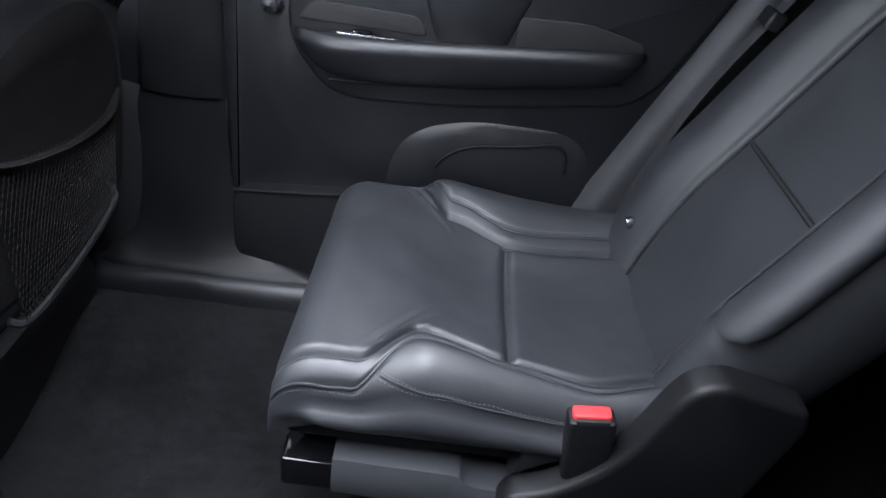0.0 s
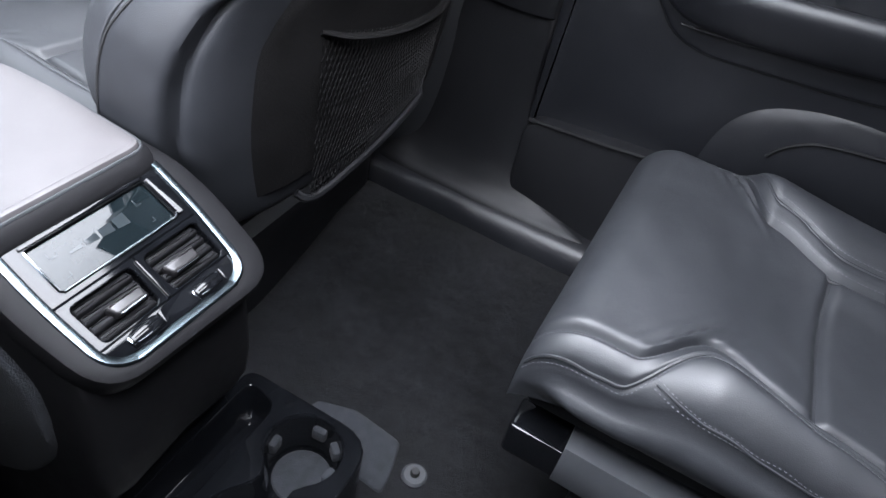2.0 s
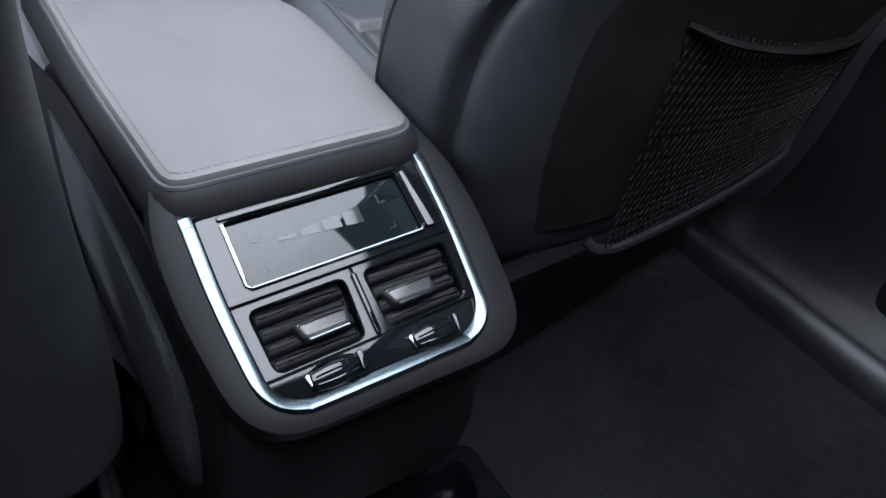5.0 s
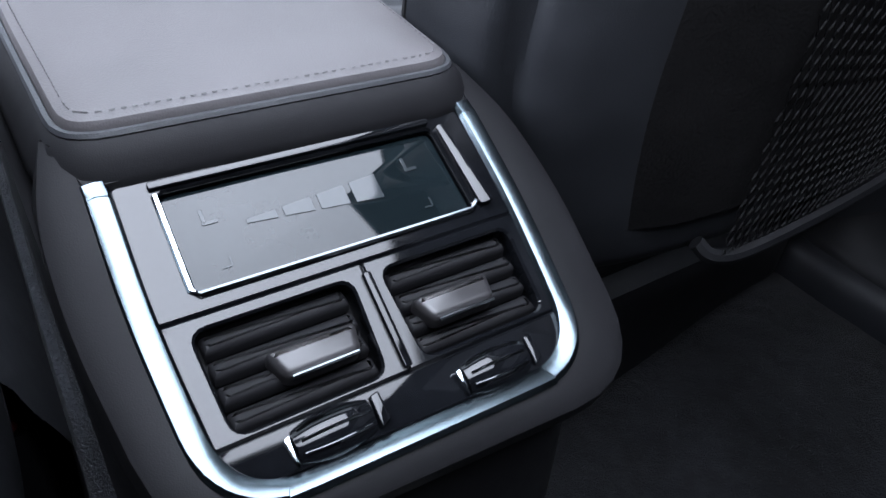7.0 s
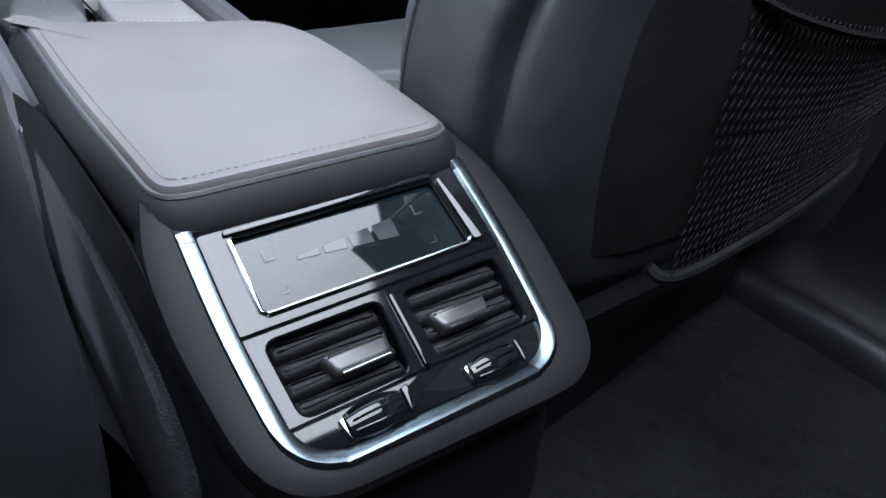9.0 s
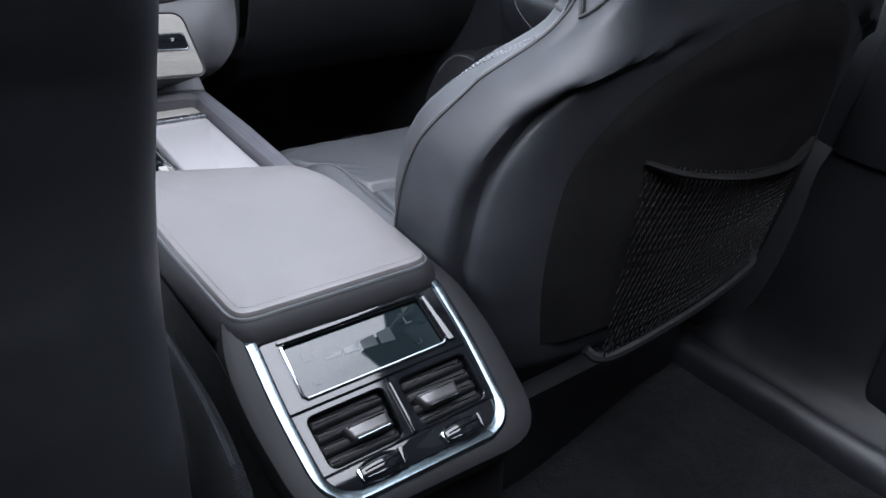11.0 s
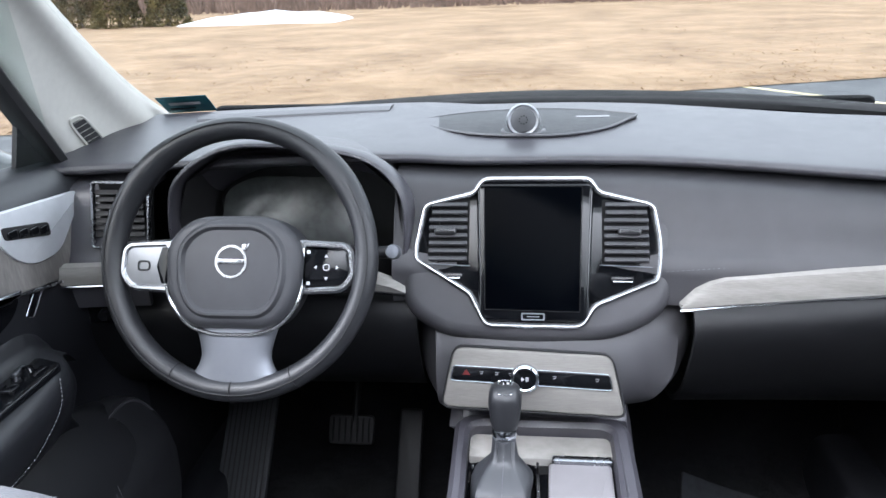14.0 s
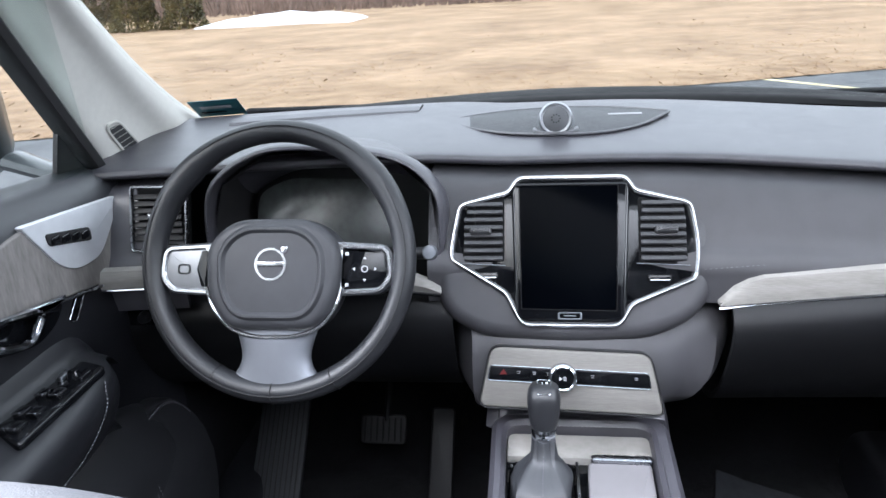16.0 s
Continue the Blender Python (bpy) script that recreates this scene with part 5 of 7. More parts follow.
wood_rows = []
for x in span(0.212, 0.70, 26):
    q = (x - 0.212) / 0.49
    y = 0.752 - 0.045 * q * q
    lo_ = strip_low(x)
    hi = lo_ + 0.0025 + 0.036 * math.sqrt(min(1, q / 0.10 + 0.002)) - 0.003 * q
    wood_rows.append([(x, y + 0.012, hi), (x, y, hi - 0.002), (x, y - 0.005, (hi + lo_) / 2), (x, y - 0.004, lo_), (x, y + 0.012, lo_ - 0.001)])
part("wood_trim", thick(skin(wood_rows), 0.004), WOODLIT, dash, "grey driftwood strip, coloured paler for the light it gets")
part("wood_edge", tube([(x, 0.7465 - 0.045 * ((x - 0.212) / 0.49) ** 2, strip_low(x) - 0.0025) for x in span(0.210, 0.70, 20)], 0.0022, 6), CHROME, dash, "thin chrome edge")
wl = []
for x in span(-0.70, -0.185, 24):
    y = 0.757 - 0.06 * ((x + 0.3) / 0.4) ** 2
    lo_ = 0.621 + 0.056 * (-x - 0.2)
    hi = lo_ + 0.004 + 0.026 * math.sqrt(min(1, max(0.0, (-x - 0.184) / 0.06)))
    wl.append([(x, y + 0.018, hi), (x, y + 0.005, hi - 0.002), (x, y, (hi + lo_) / 2), (x, y + 0.004, lo_), (x, y + 0.018, lo_ - 0.002)])
part("wood_trim", thick(skin(wl), 0.004), WOODLIT, dash, "grey driftwood strip, coloured paler for the light it gets")
part("wood_edge", tube([(x, 0.7595 - 0.06 * ((x + 0.3) / 0.4) ** 2, 0.619 + 0.056 * (-x - 0.2)) for x in span(-0.70, -0.185, 18)], 0.0018, 6), CHROME, dash)
# glove box and knee panel
def low_row(x, dy=0.0):
    b = -0.020 * (abs(x) / 0.7) ** 2 + dy
    c = strip_low(x) - 0.606
    return [(x, 0.772 + b, 0.604 + c), (x, 0.752 + b, 0.598 + c), (x, 0.736 + b, 0.575 + c), (x, 0.742 + b, 0.540 + c), (x, 0.764 + b, 0.490 + c * 0.8), (x, 0.800 + b, 0.440 + c * 0.6), (x, 0.86 + b, 0.405 + c * 0.3), (x, 1.05 + b, 0.38), (x, 1.15 + b, 0.40)]


part("glove_box", thick(loft([low_row(x) for x in (0.2285, 0.34, 0.46, 0.58, 0.72)], 4, 4, False, False), 0.008), PLASTIC, dash, "dark glove box lid")
part("knee_panel", thick(loft([low_row(x, 0.03) for x in (-0.74, -0.6, -0.45, -0.3, -0.17)], 4, 4, False, False), 0.008), PLASTIC, dash, "dark knee panel")
part("light_switch", box(-0.028, 0.028, -0.006, 0.006, -0.016, 0.016, 0.003, Matrix.Translation((-0.655, 0.744, 0.588))), PIANO, dash)
part("switch_knob", lathe([(0.0001, 0.012), (0.008, 0.012), (0.010, 0.0)], 16, Matrix.Translation((-0.652, 0.738, 0.588)) @ Matrix.Rotation(radians(90), 4, "X")), PLASTIC, dash)

# centre stack: everything on the tilted face
BM = Matrix.Translation((-0.001, 0.740, 0.594)) @ Matrix.Rotation(radians(61.7), 4, "X")
face = rounded([(-0.200, 0.15), (-0.190, 0.01), (-0.13, -0.030), (0.0, -0.040), (0.13, -0.030), (0.205, 0.015), (0.21, 0.15)], [0.035, 0.06, 0.05, 0.05, 0.05, 0.06, 0.035], 6)
part("stack_face", slab(face, -0.06, 0.0, 0.022, BM, 5), FASCIA, dash, "soft charcoal centre stack")
bz_o = rounded([(-0.066, -0.017), (0.076, -0.017), (0.094, 0.014), (0.184, 0.052), (0.190, 0.100), (0.180, 0.166), (0.101, 0.185), (0.088, 0.206), (-0.072, 0.206), (-0.086, 0.184), (-0.160, 0.166), (-0.172, 0.100), (-0.172, 0.080), (-0.090, 0.030)], [0.014, 0.014, 0.008, 0.010, 0.03, 0.014, 0.006, 0.014, 0.014, 0.006, 0.014, 0.03, 0.010, 0.008], 4)
bz_i = inset(bz_o, 0.0068)
bezel = part("screen_surround", hoop(bz_o, bz_i, -0.004, 0.0080, 0.0026, BM), OUTLINE, dash, "satin metal outline round screen and vents")
part("stack_plate", slab(inset(bz_o, 0.0066), -0.012, 0.0006, 0.0002, BM), PIANO, dash, "piano-black plate")
scr_o = rounded([(-0.074, -0.008), (0.083, -0.008), (0.092, 0.196), (-0.080, 0.196)], 0.012, 5)
part("screen_frame", slab(scr_o, -0.002, 0.0075, 0.005, BM, 4), PIANO, dash, "glossy black screen frame")
part("screen", slab(rounded([(-0.064, 0.010), (0.069, 0.008), (0.074, 0.189), (-0.068, 0.190)], 0.003, 3), 0.002, 0.0086, 0.0008, BM), SCREEN, dash, "black switched-off touch screen")
part("screen_edge", hoop(rounded([(-0.0655, 0.0085), (0.0705, 0.0065), (0.0755, 0.1905), (-0.0695, 0.1915)], 0.003, 3), rounded([(-0.0645, 0.0095), (0.0695, 0.0075), (0.0745, 0.1895), (-0.0685, 0.1905)], 0.003, 3), 0.002, 0.0088, 0.0002, BM), GREYPLASTIC, dash)
part("home_button", hoop(rect(0.034, 0.011, 0.003, 3, 0.004, -0.0005), rect(0.029, 0.0065, 0.002, 3, 0.004, -0.0005), 0.004, 0.0086, 0.0008, BM), SPOKE, dash)
part("home_button_bar", slab(rect(0.018, 0.0018, 0.0005, 2, 0.004, -0.0005), 0.006, 0.0082, 0.0004, BM), SPOKE, dash)
for sg, x0, x1 in ((-1, -0.152, -0.090), (1, 0.103, 0.171)):
    t0, t1 = (0.166, 0.176) if sg < 0 else (0.173, 0.160)
    cellv = rounded([(x0, 0.078 if sg < 0 else 0.074), (x1, 0.078 if sg < 0 else 0.074), (x1 + (0.0 if sg < 0 else -0.003), t1), (x0 + (0.006 if sg < 0 else 0.0), t0)], 0.004, 3)
    vent = part("air_vent", slab(cellv, -0.01, 0.0016, 0.0003, BM), VOID, dash, "central air vent")
    n = 8
    for i in range(n):
        v = 0.083 + i * 0.0115
        part("slat", slab(rect(x1 - x0 - 0.005 - (0.004 if i > 5 else 0), 0.0068, 0.0015, 2, (x0 + x1) / 2 + (0.002 if sg < 0 and i > 5 else 0), 0), -0.0016, 0.0016, 0.0014, BM @ Matrix.Translation((0, v, 0.0060)) @ Matrix.Rotation(radians(-24), 4, "X"), 3), SLAT, vent)
    part("slat_post", slab(rect(0.004, 0.09, 0.001, 2, (x0 + x1) / 2 + sg * 0.014, 0.122), 0.001, 0.0045, 0.0005, BM), VOID, vent)
    part("vent_tab", slab(rect(0.032, 0.011, 0.003, 3, (x0 + x1) / 2 + 0.004 * sg, 0.124), 0.003, 0.015, 0.004, BM, 3), SLAT, vent, "satin vent tab")
    part("vent_sill", tube([BM @ Vector((x0 - 0.004, 0.0755, 0.004)), BM @ Vector((x1 + 0.002, 0.0725, 0.004))], 0.0008, 6), SPOKE, vent)
    part("vent_wheel", slab(rect(0.032, 0.009, 0.003, 3, (x0 + x1) / 2 + 0.006 * sg * -1, 0.058 if sg < 0 else 0.055), 0.001, 0.0055, 0.002, BM, 3), PIANO, vent)
    part("wheel_edge", tube([BM @ Vector(((x0 + x1) / 2 - 0.006 * sg + k * 0.0135, (0.0545 if sg < 0 else 0.0515), 0.0056)) for k in (-1, 0, 1)], 0.0009, 5), SATIN, vent)

# lower stack with the wood switch panel
low = loft([[(xl, y0, z), (xl + 0.012, y1, z), (-0.06, y1 - 0.012, z), (0.06, y1 - 0.012, z), (xr - 0.038, y1, z), (xr, y0, z), (xo, y0 + 0.018, z), (xo, 0.90, z), (xl - 0.02, 0.90, z)] for z, y0, y1, xl, xr, xo in ((0.640, 0.825, 0.840, -0.150, 0.178, 0.226), (0.612, 0.800, 0.820, -0.150, 0.178, 0.226), (0.585, 0.772, 0.775, -0.146, 0.178, 0.226), (0.55, 0.752, 0.742, -0.142, 0.178, 0.226), (0.50, 0.742, 0.724, -0.142, 0.176, 0.218), (0.46, 0.745, 0.728, -0.141, 0.160, 0.194), (0.435, 0.765, 0.745, -0.137, 0.144, 0.166), (0.415, 0.79, 0.77, -0.12, 0.130, 0.142))], 3, 3)
part("stack_foot", low, FASCIA, dash, "soft lower stack")
part("stack_neck", loft([[(-0.103, y, 0.40), (-0.104, y, z - 0.02), (-0.09, y, z), (0.0, y, z + 0.004), (0.125, y, z), (0.146, y, z - 0.02), (0.148, y, 0.30)] for y, z in ((0.728, 0.432), (0.76, 0.455), (0.79, 0.47), (0.86, 0.47))], 3, 3), SOFT, dash)
WM = Matrix.Translation((0.0, 0.6975, 0.514)) @ Matrix.Rotation(radians(72), 4, "X")
wp = [Vector(q) for q in rounded([(-0.128, -0.042), (0.134, -0.050), (0.114, 0.038), (-0.110, 0.046)], [0.014, 0.014, 0.016, 0.016], 5)]
panel = part("switch_panel", slab(wp, -0.03, 0.0, 0.004, WM), WOOD, dash, "grey driftwood switch panel")
part("panel_rim", hoop(inset(wp, -0.0022), wp, -0.01, 0.0, 0.0008, WM), RUBBER, panel)
bar_o = rounded([(-0.114, -0.002), (-0.110, 0.018), (0.110, 0.010), (0.114, -0.011)], 0.004, 4)
part("switch_bar", slab(bar_o, -0.002, 0.0015, 0.001, WM), PIANO, panel, "glossy black switch bar")
part("bar_edge", hoop(inset(bar_o, -0.0018), bar_o, -0.002, 0.0022, 0.0006, WM), CHROME, panel)
vk = part("volume_knob", lathe([(0.0195, 0.0), (0.0205, 0.002), (0.0205, 0.010), (0.0190, 0.0125), (0.0165, 0.0135), (0.0155, 0.0128), (0.0001, 0.0128)], 32, WM @ Matrix.Translation((-0.008, 0.004, 0))), CHROME, panel, "round volume knob with chrome ring")
part("knob_face", lathe([(0.0152, 0.0128), (0.0150, 0.0136), (0.0001, 0.0138)], 28, WM @ Matrix.Translation((-0.008, 0.004, 0))), PIANO, vk)
marks = bmesh.new()
KT = WM @ Matrix.Translation((-0.008, 0.004, 0.0138))
slab([Vector(q) for q in ((-0.0050, -0.0032), (-0.0002, 0.0), (-0.0050, 0.0032))], 0, 0.0004, 0.0001, KT, 1, marks)
for x in (0.0018, 0.0042):
    slab(rect(0.0014, 0.0062, 0.0002, 1, x, 0), 0, 0.0004, 0.0001, KT, 1, marks)
part("play_pause_mark", marks, MARK, vk)
for x in (-0.070, -0.048, -0.028, 0.034, 0.094):
    marks = bmesh.new()
    for dx, dy, w, h in ((0, 0.002, 0.006, 0.001), (0, -0.001, 0.004, 0.0012), (0.001, 0.0005, 0.001, 0.004)):
        slab(rect(w, h, 0.0002, 1, x + dx, 0.006 - x * 0.04 + dy), 0.0015, 0.0019, 0.0001, WM, 1, marks)
    part("switch_mark", marks, FAINT, panel)
hz_ = bmesh.new()
slab([Vector(q) for q in ((-0.0975, 0.0060), (-0.0865, 0.0060), (-0.092, 0.0145))], 0.0015, 0.002, 0.0001, WM, 1, hz_)
part("hazard_mark", hz_, REDMARK, panel, "dim red hazard triangle")

# speaker on the dash top, with its oblong grille
def dash_top(x, y, d=0.0):
    """A place on the dash top's gentle slope, d metres above it."""
    return Vector((x, y, 0.8150 + (y - 0.95) * 0.078 + d))


gl = [Vector(q) for q in rounded([(-0.200, 1.050), (-0.150, 0.990), (-0.09, 0.957), (-0.02, 0.945), (0.06, 0.948), (0.125, 0.985), (0.185, 1.072), (0.10, 1.112), (0.0, 1.122), (-0.12, 1.100)], [0.006, 0.04, 0.04, 0.04, 0.04, 0.05, 0.006, 0.05, 0.05, 0.05], 5)]
GR = mat("speaker_cloth_grille", (0.028, 0.029, 0.033), 0.55, spec=0.5, vary=0.1, bump=(("cells", 450, 0.0009),))
grille = skin([[dash_top(q.x, q.y, -0.03) for q in gl], [dash_top(q.x, q.y, 0.0012) for q in gl], [dash_top(q.x, q.y, 0.0020) for q in inset(gl, 0.002)]], True, True)
bmesh.ops.recalc_face_normals(grille, faces=grille.faces)
part("speaker_grille", grille, GR, dash, "oblong perforated dash speaker grille")
part("grille_rim", tube([dash_top(q.x, q.y, 0.0012) for q in inset(gl, -0.001)], 0.0022, 6, True), SOFT, dash)
SM = Matrix.Translation((-0.0125, 0.968, 0.8365)) @ Matrix.Rotation(radians(76), 4, "X")
tw = part("tweeter", lathe([(0.012, -0.030), (0.022, -0.018), (0.0268, -0.006), (0.0278, 0.0), (0.0270, 0.005), (0.0245, 0.0085), (0.0225, 0.0078)], 36, SM), mat("tweeter_metal", (0.34, 0.35, 0.37), 0.32, metal=0.85, vary=0.06), dash, "round satin-metal tweeter")
part("tweeter_mesh", lathe([(0.0226, 0.0070), (0.018, 0.0090), (0.010, 0.0105), (0.0001, 0.0110)], 28, SM), mat("tweeter_mesh", (0.085, 0.088, 0.095), 0.45, metal=0.3, vary=0.08, bump=(("cells", 700, 0.0004),)), tw)
for i in range(9):
    a = radians(i * 40)
    part("mesh_dot", lathe([(0.0001, 0.0005), (0.0012, 0.0004), (0.0014, -0.001)], 8, SM @ Matrix.Translation((0.0065 * math.cos(a), 0.0065 * math.sin(a), 0.0108))), RUBBER, tw)
part("tweeter_foot", tube([dash_top(-0.0125 + 0.034 * math.cos(a), 0.972 + 0.026 * math.sin(a), 0.002) for a in span(math.pi * 0.95, math.pi * 2.05, 18)], 0.0035, 8), SOFT, tw)
marks = bmesh.new()
for i in range(13):
    c = dash_top(0.080 + i * 0.0044, 1.060, 0.0019)
    box(c.x, c.x + 0.003, c.y - 0.006, c.y + 0.006, c.z - 0.0004, c.z + 0.0007, 0.0001, None, marks)
part("printed_mark", marks, MARK, dash)
rail = loft([[(x, 1.115 - 0.13 * (x / 0.7) ** 2 + 0.02, 0.822), (x, 1.11 - 0.13 * (x / 0.7) ** 2 + 0.02, 0.834), (x, 1.15 - 0.13 * (x / 0.7) ** 2 + 0.02, 0.838), (x, 1.18 - 0.13 * (x / 0.7) ** 2 + 0.02, 0.822)] for x in (-0.60, -0.5, -0.4, -0.3, -0.26)], 2, 3)
part("head_up_cover", rail, SOFT, dash, "raised cover strip on the dash top")


def end_vent(s):
    """Upright vent at the dash end, with a satin frame."""
    m = Matrix.Translation((0.612, 0.752, 0.744)) @ Matrix.Rotation(radians(78), 4, "X") @ Matrix.Rotation(radians(-6), 4, "Y")
    o = rounded([(-0.046, -0.055), (0.040, -0.050), (0.034, 0.050), (-0.052, 0.048)], 0.006, 4)
    keep = [hoop(o, inset(o, 0.0034), -0.007, 0.003, 0.0012, m), slab(inset(o, 0.005), -0.03, -0.016, 0.001, m)]
    slats = [slab(rect(0.074, 0.008, 0.001, 2, -0.004, 0), -0.001, 0.001, 0.0007, m @ Matrix.Translation((0.001 if i < 5 else -0.002, -0.030 + i * 0.0105, -0.003)) @ Matrix.Rotation(radians(-28), 4, "X"), 2) for i in range(7)]
    tab = slab(rect(0.026, 0.009, 0.003, 3, -0.004, 0.004), -0.004, 0.006, 0.003, m, 3)
    whl = slab(rect(0.05, 0.009, 0.003, 3, -0.006, -0.044), -0.006, 0.002, 0.002, m, 3)
    if s < 0:
        for b in [*keep, *slats, tab, whl]:
            flipped(b)
    v = part("end_vent", keep[0], SATIN, dash, "satin-framed end vent")
    part("vent_backing", keep[1], VOID, v)
    for b in slats:
        part("slat", b, PLASTIC, v)
    part("vent_tab", tab, SATIN, v)
    part("vent_wheel", whl, PIANO, v)


end_vent(1)
end_vent(-1)

# instrument hood behind the wheel
arch = lambda y, k, dz: [(-0.37 + (x + 0.37) * k, y, 0.700 + (z - 0.700) * k + dz) for x, z in ((-0.525, 0.600), (-0.545, 0.66), (-0.548, 0.722), (-0.527, 0.787), (-0.451, 0.833), (-0.357, 0.838), (-0.243, 0.820), (-0.190, 0.771), (-0.184, 0.701), (-0.195, 0.600))]
hood = loft([arch(0.935, 0.86, 0.0), arch(0.86, 0.92, 0.0), arch(0.805, 0.96, -0.002), arch(0.782, 0.985, 0.0), arch(0.785, 1.02, 0.001), arch(0.81, 1.045, -0.004), arch(0.845, 1.045, -0.022), arch(0.90, 1.03, -0.055), arch(1.0, 1.0, -0.09)], 4, 3, False, False)
part("instrument_hood", thick(hood, 0.004), SOFT, dash, "soft hood round the instruments")
part("hood_rim", tube(smooth_line(arch(0.781, 0.992, 0.0), 5), 0.0022, 6), SOFT, dash)
part("hood_lining", skin([arch(0.80, 0.955, -0.002), arch(0.86, 0.912, 0.0), arch(0.93, 0.85, 0.0)]), RUBBER, dash)
part("instrument_backing", slab(rounded([(-0.56, 0.58), (-0.20, 0.58), (-0.20, 0.795), (-0.54, 0.795)], 0.03, 4), 0, 0.01, 0.002, Matrix(((1, 0, 0, 0), (0, 0, -1, 0.930), (0, 1, 0, 0), (0, 0, 0, 1)))), RUBBER, dash)
CM = Matrix.Translation((-0.385, 0.878, 0.690)) @ Matrix.Rotation(radians(70), 4, "X")
part("instrument_display", slab(rounded([(-0.130, -0.07), (0.118, -0.07), (0.112, 0.0), (0.07, 0.074), (-0.065, 0.078), (-0.118, 0.055)], 0.02, 4), -0.004, 0.0, 0.001, CM), CLUSTER, dash, "dark glossy instrument display")
for i in range(8):
    part("hood_slot", box(-0.480 + i * 0.026, -0.462 + i * 0.026, 0.868, 0.874, 0.793, 0.797, 0.001), GREYPLASTIC, dash)

# ---- steering wheel ----
SW = Matrix.Translation((-0.392, 0.660, 0.713)) @ Matrix.Rotation(radians(66), 4, "X")
wheel = thing("steering_wheel", "charcoal leather steering wheel with satin spoke trim and round badge", "steering wheel", (-0.392, 0.66, 0.713))
R = 0.1765
ring = []
for i in range(72):
    a = 2 * math.pi * i / 72
    grip = 0.0018 * (math.exp(-((math.degrees(a) % 360 - 40) / 16) ** 2) + math.exp(-((math.degrees(a) % 360 - 140) / 16) ** 2))
    ra, rb = 0.0155 + grip, 0.0180 + grip
    ring.append([SW @ Vector(((R + ra * math.cos(b)) * math.cos(a), (R + ra * math.cos(b)) * math.sin(a), rb * math.sin(b))) for b in span(0, 2 * math.pi, 14)[:-1]])
rb_ = skin(ring + ring[:1], True)
bmesh.ops.remove_doubles(rb_, verts=rb_.verts, dist=1e-6)
bmesh.ops.recalc_face_normals(rb_, faces=rb_.faces)
rim_ob = part("rim", rb_, WHEELSKIN, wheel, "leather-wrapped rim")
part("rim_seam", tube([SW @ Vector(((R + 0.004) * math.cos(a), (R + 0.004) * math.sin(a), 0.0178)) for a in span(0, 2 * math.pi, 72)[:-1]], 0.0011, 5, True), RUBBER, rim_ob)
for a in (-62, -90, -118):
    part("rim_joint", tube([SW @ Vector(((R + 0.0162 * math.cos(b)) * math.cos(radians(a)), (R + 0.0162 * math.cos(b)) * math.sin(radians(a)), 0.0187 * math.sin(b))) for b in span(0, 2 * math.pi, 16)[:-1]], 0.0009, 4, True), RUBBER, rim_ob)
hub_o = rounded([(-0.062, -0.094), (0.062, -0.094), (0.092, -0.048), (0.095, 0.020), (0.056, 0.055), (-0.056, 0.055), (-0.095, 0.020), (-0.092, -0.048)], [0.04, 0.04, 0.04, 0.03, 0.04, 0.04, 0.03, 0.04], 5)
hub = part("airbag_cover", slab(hub_o, -0.03, 0.022, 0.014, SW, 5), PILLARGREY, wheel, "soft airbag cover")
pad_c = rounded([(-0.045, -0.068), (0.045, -0.068), (0.062, -0.035), (0.062, 0.012), (0.036, 0.034), (-0.036, 0.034), (-0.062, 0.012), (-0.062, -0.035)], 0.03, 5)
part("cover_panel", slab(pad_c, 0.012, 0.0200, 0.0016, SW, 3), PILLARGREY, hub)
part("cover_ridge", hoop(inset(pad_c, -0.013), inset(pad_c, -0.001), 0.012, 0.0262, 0.0045, SW), PILLARGREY, hub)
part("hub_trim", tube([SW @ Vector((x, y, 0.010)) for x, y in [(q.x * 1.07, q.y * 1.035) for q in smooth_line([(-0.088, -0.035), (-0.080, -0.060), (-0.058, -0.086), (-0.03, -0.097), (0.0, -0.099), (0.03, -0.097), (0.058, -0.086), (0.080, -0.060), (0.088, -0.035)], 5)]], 0.0030, 8), OUTLINE, hub, "bright line below the cover")
EM = SW @ Matrix.Translation((0, -0.006, 0.0195)) @ Matrix.Scale(1.18, 4)
bd = part("badge_ring", lathe([(0.0150, 0.0), (0.0158, 0.003), (0.0185, 0.003), (0.0192, 0.0)], 32, EM), OUTLINE, hub, "round chrome badge")
part("badge_bar", slab(rect(0.032, 0.0055, 0.001, 2), 0.0, 0.0028, 0.0006, EM, 2), OUTLINE, bd)
part("badge_disc", lathe([(0.0155, 0.0), (0.0150, 0.0012), (0.0001, 0.0013)], 28, EM), PLASTIC, bd)
part("badge_arrow", slab([Vector(q) for q in ((0.0118, 0.0118), (0.0185, 0.0120), (0.0205, 0.0200), (0.0125, 0.0190))], 0.0, 0.0028, 0.0006, EM, 2), OUTLINE, bd)
